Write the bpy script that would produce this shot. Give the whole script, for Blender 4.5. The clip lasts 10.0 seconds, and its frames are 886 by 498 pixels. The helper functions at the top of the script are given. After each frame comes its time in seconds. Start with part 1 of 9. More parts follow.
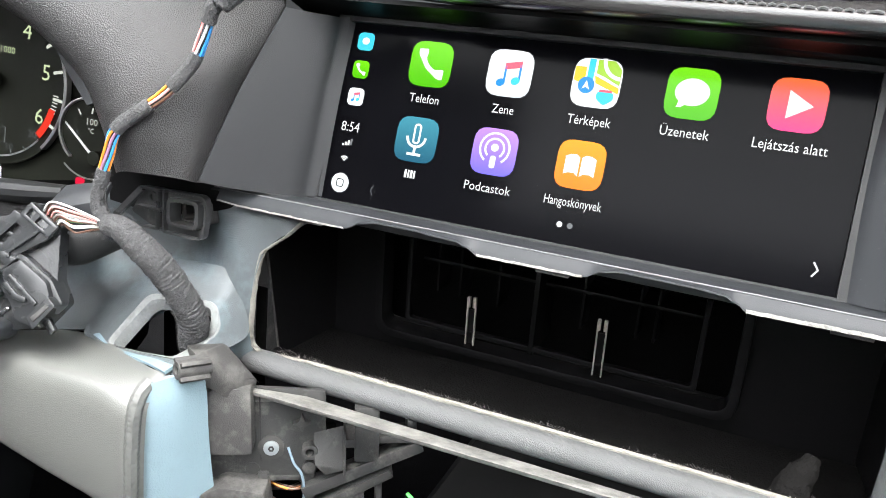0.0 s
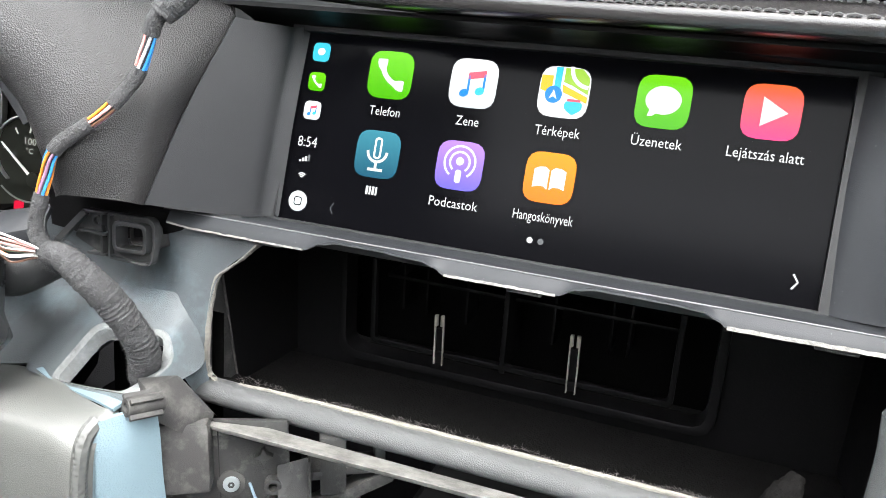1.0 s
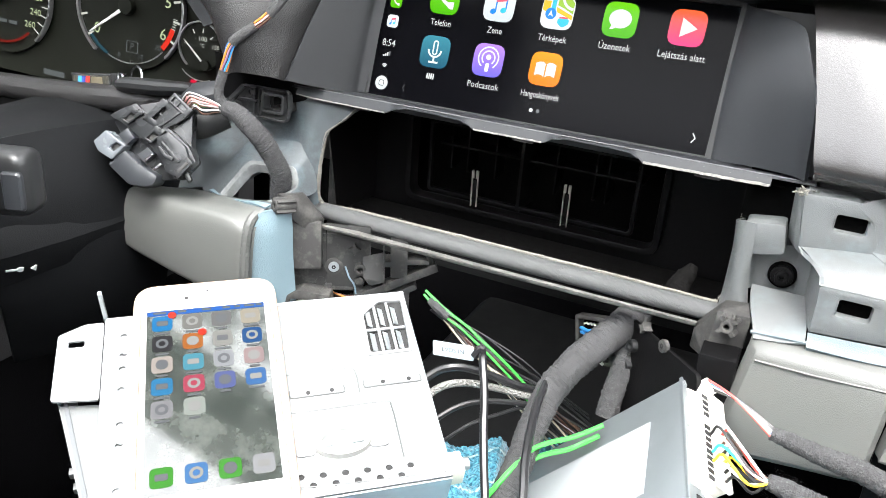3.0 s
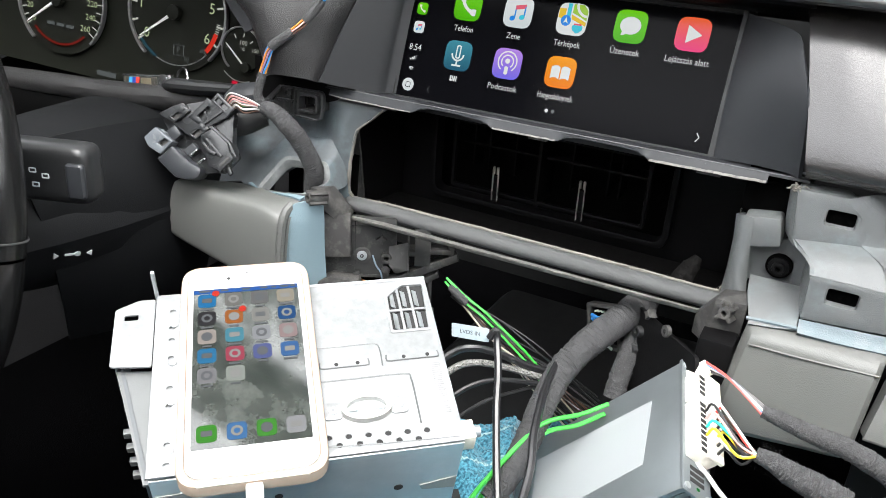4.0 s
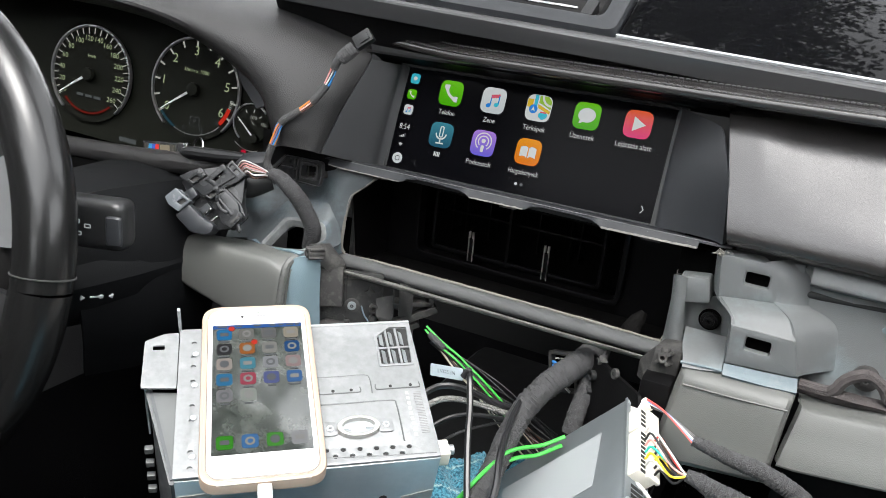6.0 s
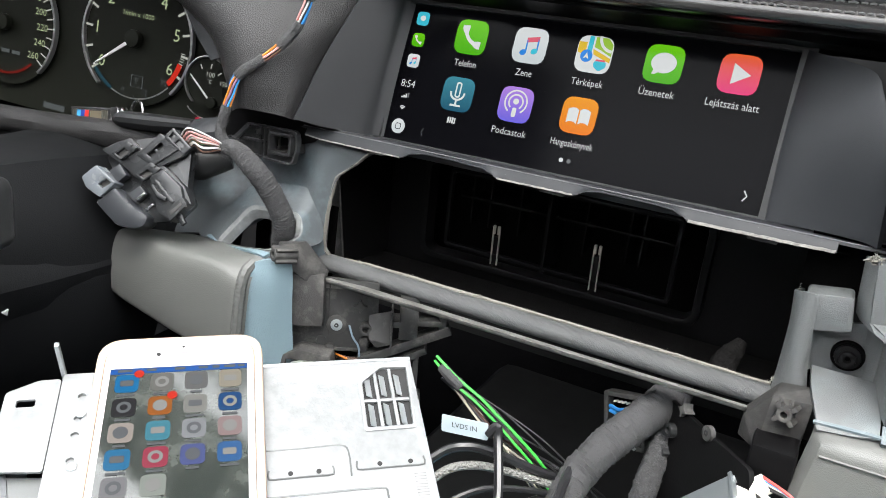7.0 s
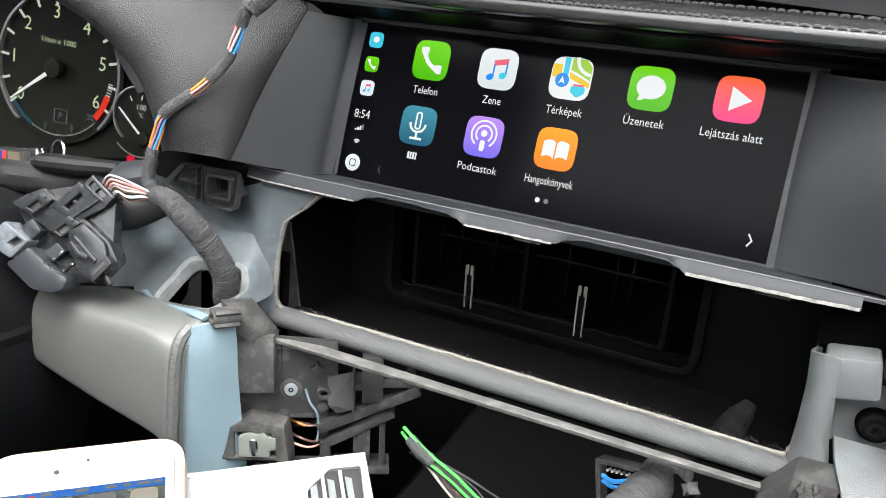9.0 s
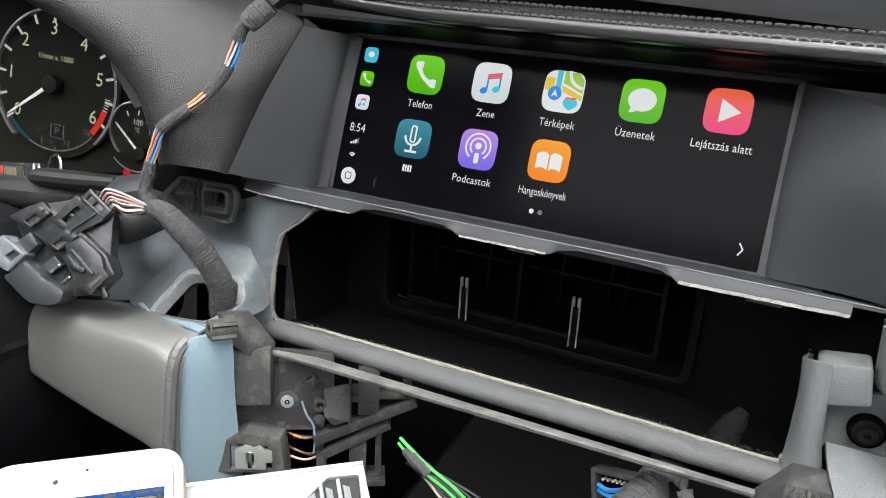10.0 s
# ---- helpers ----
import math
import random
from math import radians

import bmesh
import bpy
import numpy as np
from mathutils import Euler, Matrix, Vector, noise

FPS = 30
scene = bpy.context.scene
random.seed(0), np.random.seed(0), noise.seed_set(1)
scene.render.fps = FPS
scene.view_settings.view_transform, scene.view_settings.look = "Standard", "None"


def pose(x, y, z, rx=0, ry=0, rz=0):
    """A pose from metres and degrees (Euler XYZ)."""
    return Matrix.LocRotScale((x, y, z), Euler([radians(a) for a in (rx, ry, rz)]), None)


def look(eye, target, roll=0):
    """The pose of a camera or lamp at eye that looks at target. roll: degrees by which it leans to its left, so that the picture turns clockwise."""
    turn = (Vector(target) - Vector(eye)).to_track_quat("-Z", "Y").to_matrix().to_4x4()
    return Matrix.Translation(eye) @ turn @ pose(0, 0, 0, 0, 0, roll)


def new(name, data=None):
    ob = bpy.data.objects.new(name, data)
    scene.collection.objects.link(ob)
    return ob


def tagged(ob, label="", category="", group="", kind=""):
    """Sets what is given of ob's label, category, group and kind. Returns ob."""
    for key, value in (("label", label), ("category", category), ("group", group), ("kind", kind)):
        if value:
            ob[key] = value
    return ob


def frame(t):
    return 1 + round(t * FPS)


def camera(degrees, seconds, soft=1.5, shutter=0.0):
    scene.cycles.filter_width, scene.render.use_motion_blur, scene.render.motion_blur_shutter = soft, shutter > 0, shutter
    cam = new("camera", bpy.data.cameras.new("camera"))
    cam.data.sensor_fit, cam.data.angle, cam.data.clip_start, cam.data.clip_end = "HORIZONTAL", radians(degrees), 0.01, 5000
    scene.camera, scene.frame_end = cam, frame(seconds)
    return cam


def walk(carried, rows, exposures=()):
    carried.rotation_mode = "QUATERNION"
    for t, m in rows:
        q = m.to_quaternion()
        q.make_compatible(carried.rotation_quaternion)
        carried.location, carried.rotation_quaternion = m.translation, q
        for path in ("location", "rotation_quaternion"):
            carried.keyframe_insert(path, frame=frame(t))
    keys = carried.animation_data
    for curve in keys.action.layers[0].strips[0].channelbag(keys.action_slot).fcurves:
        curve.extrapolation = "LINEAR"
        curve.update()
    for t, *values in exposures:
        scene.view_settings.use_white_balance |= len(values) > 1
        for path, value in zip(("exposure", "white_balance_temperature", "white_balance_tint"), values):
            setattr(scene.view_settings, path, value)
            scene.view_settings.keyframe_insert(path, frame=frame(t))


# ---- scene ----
cam = camera(59.49, 10.0, soft=0.9)
PATH = [
    (0, (0.0862, -0.3320, 0.9094), (-0.0945, 0.1050, 0.7469), 4.17),
    (0.5, (0.0756, -0.3124, 0.9052), (-0.0922, 0.1321, 0.7494), 4.00),
    (1, (0.0781, -0.3153, 0.9091), (-0.0816, 0.1317, 0.7521), 3.56),
    (1.5, (0.0821, -0.3211, 0.9106), (-0.0768, 0.1239, 0.7471), 3.21),
    (2, (0.0969, -0.3474, 0.9252), (-0.0660, 0.0940, 0.7561), 2.82),
    (2.5, (0.1381, -0.4333, 0.9317), (-0.0321, -0.0017, 0.7452), 2.78),
    (2.7, (0.1524, -0.4644, 0.9307), (-0.0250, -0.0417, 0.7310), 3.70),
    (3.8, (0.1906, -0.5101, 0.9492), (-0.0132, -0.1030, 0.7425), 3.46),
    (4, (0.1928, -0.5216, 0.9454), (-0.0119, -0.1153, 0.7379), 3.89),
    (4.5, (0.2206, -0.5792, 0.9560), (0.0145, -0.1742, 0.7476), 4.35),
    (5, (0.2639, -0.6453, 0.9662), (0.0632, -0.2378, 0.7573), 5.34),
    (5.5, (0.2614, -0.6438, 0.9839), (0.0601, -0.2211, 0.8085), 5.66),
    (6, (0.2266, -0.5986, 0.9655), (0.0252, -0.1714, 0.8014), 5.90),
    (6.2, (0.2167, -0.5783, 0.9596), (0.0149, -0.1510, 0.7963), 5.89),
    (7.3, (0.1302, -0.3972, 0.9029), (-0.0779, 0.0229, 0.7291), 5.72),
    (7.5, (0.1256, -0.3802, 0.9046), (-0.0817, 0.0395, 0.7290), 5.50),
    (8, (0.1270, -0.3765, 0.9107), (-0.0749, 0.0454, 0.7342), 5.32),
    (8.5, (0.1275, -0.3821, 0.9192), (-0.0689, 0.0432, 0.7443), 5.04),
    (9, (0.1285, -0.3786, 0.9234), (-0.0692, 0.0468, 0.7504), 4.26),
    (9.5, (0.1309, -0.3794, 0.9230), (-0.0662, 0.0488, 0.7562), 4.10),
    (10, (0.1294, -0.3838, 0.9217), (-0.0662, 0.0468, 0.7594), 4.13),
]
EXPOSURE = [(0.0, 5.22), (1.5, 5.14), (2.5, 5.14), (4.0, 4.40), (4.5, 4.18), (5.0, 3.90), (6.0, 4.02), (7.5, 4.54), (9.0, 4.76), (10.0, 4.46)]
walk(cam, [(t, look(eye, target, roll)) for t, eye, target, roll in PATH], EXPOSURE)

# ---- light ----
world = bpy.data.worlds.new("sky")
scene.world = world
world.use_nodes = True
wn, wl = world.node_tree.nodes, world.node_tree.links
wn.clear()
sky = wn.new("ShaderNodeTexSky")
sky.sky_type, sky.sun_disc = "NISHITA", False
sky.sun_elevation, sky.sun_rotation = radians(68), radians(160)
haze = wn.new("ShaderNodeHueSaturation")
haze.inputs["Saturation"].default_value = 0.10
bg = wn.new("ShaderNodeBackground")
bg.inputs["Strength"].default_value = 0.105
wout = wn.new("ShaderNodeOutputWorld")
wl.new(sky.outputs[0], haze.inputs["Color"])
wl.new(haze.outputs[0], bg.inputs[0])
wl.new(bg.outputs[0], wout.inputs[0])
sun_data = bpy.data.lights.new("sun", "SUN")
sun_data.energy, sun_data.angle, sun_data.color = 0.22, radians(25), (1.0, 0.98, 0.95)
sun = new("sun", sun_data)
sun.matrix_world = look((0.7, -1.9, 5.0), (0, 0, 0))

# ---- materials ----


def mat(name, base, rough=0.6, metal=0.0, vary=0.12, scale=60.0, bump=0.15, grain=900.0, spec=0.5, coat=0.0, stain=None, stain_scale=9.0, stain_lo=0.55, stain_hi=0.75, cells=False, alpha=None):
    """Procedural surface: base colour with two scales of variation, fine relief, optional dust or wear colour."""
    m = bpy.data.materials.new(name)
    m.use_nodes = True
    n, l = m.node_tree.nodes, m.node_tree.links
    b = n["Principled BSDF"]
    b.inputs["Roughness"].default_value, b.inputs["Metallic"].default_value = rough, metal
    b.inputs["Specular IOR Level"].default_value = spec
    b.inputs["Coat Weight"].default_value = coat
    b.inputs["Coat Roughness"].default_value = 0.08
    co = n.new("ShaderNodeTexCoord")
    big = n.new("ShaderNodeTexNoise")
    big.inputs["Scale"].default_value, big.inputs["Detail"].default_value = scale, 6
    l.new(co.outputs["Object"], big.inputs["Vector"])
    mix = n.new("ShaderNodeMix")
    mix.data_type = "RGBA"
    mix.inputs["A"].default_value = tuple(c * (1 - vary) for c in base) + (1,)
    mix.inputs["B"].default_value = tuple(min(1, c * (1 + vary)) for c in base) + (1,)
    l.new(big.outputs["Fac"], mix.inputs["Factor"])
    colour = mix.outputs["Result"]
    if stain:
        sn = n.new("ShaderNodeTexNoise")
        sn.inputs["Scale"].default_value, sn.inputs["Detail"].default_value, sn.inputs["Roughness"].default_value = stain_scale, 9, 0.7
        l.new(co.outputs["Object"], sn.inputs["Vector"])
        ramp = n.new("ShaderNodeMapRange")
        ramp.inputs["From Min"].default_value, ramp.inputs["From Max"].default_value = stain_lo, stain_hi
        l.new(sn.outputs["Fac"], ramp.inputs["Value"])
        mx = n.new("ShaderNodeMix")
        mx.data_type = "RGBA"
        mx.inputs["B"].default_value = tuple(stain) + (1,)
        l.new(ramp.outputs["Result"], mx.inputs["Factor"])
        l.new(colour, mx.inputs["A"])
        colour = mx.outputs["Result"]
    l.new(colour, b.inputs["Base Color"])
    if bump:
        if cells:
            fine = n.new("ShaderNodeTexVoronoi")
            fine.feature = "SMOOTH_F1"
            height = fine.outputs["Distance"]
        else:
            fine = n.new("ShaderNodeTexNoise")
            fine.inputs["Detail"].default_value = 3
            height = fine.outputs["Fac"]
        fine.inputs["Scale"].default_value = grain
        l.new(co.outputs["Object"], fine.inputs["Vector"])
        bp = n.new("ShaderNodeBump")
        bp.inputs["Strength"].default_value, bp.inputs["Distance"].default_value = bump, 0.0014 if cells else 0.0008
        l.new(height, bp.inputs["Height"])
        l.new(bp.outputs["Normal"], b.inputs["Normal"])
        rr = n.new("ShaderNodeMapRange")
        rr.inputs["To Min"].default_value, rr.inputs["To Max"].default_value = max(0.02, rough - 0.08), min(1, rough + 0.08)
        l.new(big.outputs["Fac"], rr.inputs["Value"])
        l.new(rr.outputs["Result"], b.inputs["Roughness"])
    return m


LIT = 0.0405  # the displays are dim beside daylight


def glow(name, colour, strength=1.0):
    """A lit display element."""
    m = bpy.data.materials.new(name)
    m.use_nodes = True
    n = m.node_tree.nodes
    b = n["Principled BSDF"]
    b.inputs["Base Color"].default_value = tuple(c * 0.05 for c in colour) + (1,)
    b.inputs["Emission Color"].default_value = tuple(colour) + (1,)
    b.inputs["Emission Strength"].default_value = strength * LIT
    b.inputs["Roughness"].default_value = 0.15
    b.inputs["Specular IOR Level"].default_value = 0.06
    return m


M_LEATHER = mat("black_leather", (0.0195, 0.019, 0.019), 0.40, spec=0.34, bump=0.36, grain=1800, cells=True, scale=25)
M_LEATHER_R = mat("dark_brown_grained_leather", (0.022, 0.0205, 0.020), 0.21, spec=0.6, bump=0.10, grain=2000, cells=True, scale=18)
M_PLASTIC = mat("matt_black_plastic", (0.011, 0.0115, 0.012), 0.5, spec=0.35, bump=0.2, grain=1500, scale=40, stain=(0.05, 0.048, 0.044), stain_scale=30, stain_lo=0.6, stain_hi=0.95)
M_BEZEL = mat("satin_grey_bezel", (0.020, 0.0215, 0.024), 0.5, spec=0.3, bump=0.10, grain=2500, scale=30, stain=(0.28, 0.28, 0.28), stain_scale=1000, stain_lo=0.665, stain_hi=0.74)
M_DUSTY = mat("dusty_black_plastic", (0.034, 0.033, 0.032), 0.62, spec=0.35, bump=0.35, grain=1900, scale=80, stain=(0.105, 0.102, 0.094), stain_scale=75, stain_lo=0.48, stain_hi=0.78)
M_FRAME = mat("black_bracket_plastic", (0.022, 0.022, 0.0215), 0.55, spec=0.4, bump=0.4, grain=1700, scale=60, stain=(0.10, 0.096, 0.088), stain_scale=110, stain_lo=0.52, stain_hi=0.80)
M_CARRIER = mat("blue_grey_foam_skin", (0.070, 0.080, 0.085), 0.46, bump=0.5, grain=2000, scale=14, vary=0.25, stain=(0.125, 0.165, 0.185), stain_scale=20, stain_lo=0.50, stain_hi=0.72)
M_BLUE = mat("pale_blue_foam_skin", (0.150, 0.212, 0.242), 0.6, bump=0.5, grain=1300, scale=25, stain=(0.11, 0.14, 0.15), stain_scale=40, stain_lo=0.6, stain_hi=0.9)
M_DULLBLUE = mat("dusty_blue_foam_skin", (0.115, 0.150, 0.165), 0.6, bump=0.45, grain=1300, scale=25, vary=0.2, stain=(0.17, 0.185, 0.19), stain_scale=45, stain_lo=0.5, stain_hi=0.75)
M_KNEE = mat("grey_green_soft_trim", (0.096, 0.098, 0.092), 0.42, bump=0.16, grain=2200, cells=True, scale=12, stain=(0.085, 0.086, 0.082), stain_scale=60, stain_lo=0.6, stain_hi=0.9)
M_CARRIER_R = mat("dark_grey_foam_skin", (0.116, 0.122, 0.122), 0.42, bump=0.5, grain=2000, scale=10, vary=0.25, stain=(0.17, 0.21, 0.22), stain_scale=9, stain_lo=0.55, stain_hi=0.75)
M_FOAM = mat("grey_foam_skin", (0.072, 0.074, 0.074), 0.46, bump=0.75, grain=2300, scale=60, stain=(0.20, 0.20, 0.19), stain_scale=600, stain_lo=0.60, stain_hi=0.74)
M_RAW = mat("raw_foam_edge", (0.205, 0.195, 0.170), 0.9, bump=1.0, grain=900, scale=300, vary=0.45)
# Near-zero black; puts the shade of deep cavities into the colour.
M_VOID = mat("deep_shade_black", (0.0015, 0.0015, 0.0015), 0.9, spec=0.02, bump=0.2, grain=300)
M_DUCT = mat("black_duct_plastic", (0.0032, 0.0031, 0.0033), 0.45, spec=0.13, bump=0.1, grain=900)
M_TAPE = mat("black_fleece_tape", (0.040, 0.040, 0.041), 0.95, bump=1.0, grain=1100, scale=300, vary=0.5, stain=(0.12, 0.12, 0.118), stain_scale=900, stain_lo=0.54, stain_hi=0.74)
M_RUBBER = mat("black_cable_sheath", (0.012, 0.012, 0.013), 0.35, bump=0.05, grain=500)
M_STEEL = mat("galvanised_steel", (0.44, 0.465, 0.475), 0.38, 0.75, vary=0.25, scale=35, bump=0.08, grain=260, stain=(0.34, 0.385, 0.41), stain_scale=14, stain_lo=0.45, stain_hi=0.8)
M_ALU = mat("bright_zinc_cover", (0.22, 0.227, 0.23), 0.40, 0.35, vary=0.2, scale=240, bump=0.15, grain=900, stain=(0.30, 0.305, 0.31), stain_scale=45, stain_lo=0.5, stain_hi=0.75)
M_TIN = mat("tinned_spring_steel", (0.34, 0.33, 0.28), 0.35, 0.25, bump=0.02, grain=300)
M_HOLE = mat("dark_hole", (0.01, 0.01, 0.01), 0.8, bump=0)
M_CHROME = mat("worn_chrome", (0.70, 0.70, 0.70), 0.18, 1.0, bump=0.02, grain=300)
M_GLASS_BLACK = mat("black_display_glass", (0.002, 0.002, 0.0026), 0.14, bump=0.0, spec=0.032, stain=(0.16, 0.15, 0.14), stain_scale=1000, stain_lo=0.695, stain_hi=0.76)
M_GLOSS = mat("piano_black_trim", (0.003, 0.003, 0.0035), 0.03, bump=0.0, spec=0.10, stain=(0.25, 0.25, 0.25), stain_scale=700, stain_lo=0.76, stain_hi=0.82)
M_WHITE = mat("white_plastic", (0.56, 0.56, 0.55), 0.35, bump=0.03, grain=600, vary=0.03)
M_CREAM = mat("cream_silicone_case", (0.35, 0.265, 0.20), 0.5, bump=0.03, grain=900, vary=0.05)
M_CONN = mat("ivory_connector_plastic", (0.72, 0.69, 0.60), 0.45, bump=0.05, grain=600, vary=0.06)
M_ANOD = mat("black_anodised_aluminium", (0.20, 0.22, 0.23), 0.40, 0.65, bump=0.05, grain=1500, vary=0.1)
M_SIDE = mat("extruded_grey_aluminium", (0.20, 0.22, 0.23), 0.35, 0.7, bump=0.05, grain=700, vary=0.15)
M_LABEL = mat("grey_paper_label", (0.27, 0.285, 0.29), 0.6, bump=0.02, grain=500, vary=0.02)
M_TAG = mat("pale_blue_paper_tag", (0.36, 0.42, 0.45), 0.5, bump=0.02, grain=500, vary=0.03)
M_TAGW = mat("white_paper_tag", (0.82, 0.82, 0.80), 0.5, bump=0.02, grain=500, vary=0.03)
M_INK = mat("black_ink", (0.02, 0.02, 0.02), 0.6, bump=0)
M_SEAT = mat("black_seat_leather", (0.007, 0.007, 0.0075), 0.5, bump=0.5, grain=500, cells=True)
M_CARPET = mat("black_carpet", (0.0013, 0.0013, 0.0015), 1.0, spec=0.01, bump=1.0, grain=900, vary=0.5)
M_SHINY_RIM = mat("worn_smooth_wheel_leather", (0.006, 0.006, 0.006), 0.24, spec=0.5, bump=0.08, grain=700, scale=12)
M_FELT = mat("brown_black_felt", (0.055, 0.048, 0.047), 0.95, bump=1.0, grain=900, vary=0.4, scale=200)


def wire(name, colour):
    return mat(name, colour, 0.35, bump=0.02, grain=300, vary=0.05)


W_GREEN = wire("green_wire", (0.045, 0.36, 0.05))
W_ORANGE = wire("orange_wire", (0.65, 0.22, 0.03))
W_WHITE = wire("white_wire", (0.50, 0.50, 0.48))
W_RED = wire("red_wire", (0.60, 0.05, 0.04))
W_BLUE = wire("blue_wire", (0.03, 0.20, 0.50))
W_YELLOW = wire("yellow_wire", (0.75, 0.50, 0.03))
W_TEAL = wire("teal_wire", (0.02, 0.42, 0.34))
W_PINK = wire("pink_wire", (0.62, 0.30, 0.28))
W_BROWN = wire("brown_wire", (0.09, 0.045, 0.03))

# ---- builders ----
V = Vector


def thing(name, at, label, category, group="", kind=""):
    """The empty at a thing's base that holds its parts."""
    ob = new(name)
    ob.matrix_world = at if isinstance(at, Matrix) else Matrix.Translation(at)
    return tagged(ob, label, category, group, kind)


def mesh_of(bm, name, material, smooth=30):
    bmesh.ops.recalc_face_normals(bm, faces=bm.faces)
    me = bpy.data.meshes.new(name)
    bm.to_mesh(me)
    bm.free()
    me.materials.append(material)
    if smooth:
        for p in me.polygons:
            p.use_smooth = True
        me.set_sharp_from_angle(angle=radians(smooth))
    return me


def part(name, bm, material, parent=None, label="", smooth=30):
    """Links a bmesh in world places as one mesh, as a part of parent."""
    ob = new(name, mesh_of(bm, name, material, smooth))
    if parent:
        ob.parent = parent
        ob.matrix_parent_inverse = Matrix() if parent.parent else parent.matrix_basis.inverted()
    return tagged(ob, label)


def single(name, bm, material, label, category, group="", kind="", smooth=30):
    return tagged(part(name, bm, material, smooth=smooth), label, category, group, kind)


def frame_of(origin, ex, ey):
    """A frame from an origin and two directions; z is their cross product."""
    ex = V(ex).normalized()
    ez = ex.cross(V(ey)).normalized()
    ey = ez.cross(ex)
    m = Matrix((ex, ey, ez)).transposed().to_4x4()
    m.translation = V(origin)
    return m


def box(m, lo, hi, bevel=0.0, seg=2, bm=None):
    """A box in the frame m from lo to hi with rounded edges."""
    out = bm or bmesh.new()
    b = bmesh.new()
    bmesh.ops.create_cube(b, size=1)
    lo, hi = V(lo), V(hi)
    for v in b.verts:
        v.co = V([lo[i] + (v.co[i] + 0.5) * (hi[i] - lo[i]) for i in range(3)])
    if bevel:
        bmesh.ops.bevel(b, geom=b.edges[:], offset=bevel, segments=seg, profile=0.6, affect="EDGES")
    return merge(out, b, m)


def merge(out, b, m=Matrix()):
    vs = [out.verts.new(m @ v.co) for v in b.verts]
    b.verts.index_update()
    for f in b.faces:
        out.faces.new([vs[v.index] for v in f.verts])
    b.free()
    return out


def outline(points, corner=0.0, seg=4):
    """A closed 2D outline with rounded corners; a point may carry its own radius as third value."""
    out = []
    n = len(points)
    for i in range(n):
        p, a, c = V(points[i][:2]), V(points[i - 1][:2]), V(points[(i + 1) % n][:2])
        r = points[i][2] if len(points[i]) > 2 else corner
        da, dc = a - p, c - p
        if r <= 0 or da.length < 1e-6 or dc.length < 1e-6:
            out.append(p)
            continue
        r = min(r, da.length * 0.49, dc.length * 0.49)
        s, e = p + da.normalized() * r, p + dc.normalized() * r
        for k in range(seg + 1):
            t = k / seg
            out.append((1 - t) ** 2 * s + 2 * t * (1 - t) * p + t * t * e)
    return out


def plate(m, outer, depth, holes=(), bevel=0.0, bm=None):
    """A flat plate in the frame m: outline in x and y, front face at z 0, thickness depth towards minus z, with holes cut through."""
    b = bmesh.new()
    edges = []
    for loop in (outer, *holes):
        vs = [b.verts.new((p[0], p[1], 0)) for p in loop]
        edges += [b.edges.new((vs[i - 1], vs[i])) for i in range(len(vs))]
    fill = bmesh.ops.triangle_fill(b, use_beauty=True, use_dissolve=False, edges=edges)
    faces = [f for f in fill["geom"] if isinstance(f, bmesh.types.BMFace)]
    rim = [e for e in edges if e.is_valid]
    ext = bmesh.ops.extrude_face_region(b, geom=faces)
    moved = [v for v in ext["geom"] if isinstance(v, bmesh.types.BMVert)]
    for v in moved:
        v.co.z -= depth
    if bevel:
        bmesh.ops.bevel(b, geom=[e for e in rim if e.is_valid], offset=bevel, segments=2, profile=0.6, affect="EDGES")
    return merge(bm or bmesh.new(), b, m)


def spline(points, steps=6):
    """A smooth run of places through the given ones."""
    p = [V(q) for q in points]
    if len(p) < 3:
        return p
    p = [2 * p[0] - p[1]] + p + [2 * p[-1] - p[-2]]
    out = []
    for i in range(1, len(p) - 2):
        a, b, c, d = p[i - 1 : i + 3]
        for k in range(steps):
            t = k / steps
            out.append(0.5 * (2 * b + (c - a) * t + (2 * a - 5 * b + 4 * c - d) * t * t + (3 * b - a - 3 * c + d) * t ** 3))
    return out + [p[-2]]


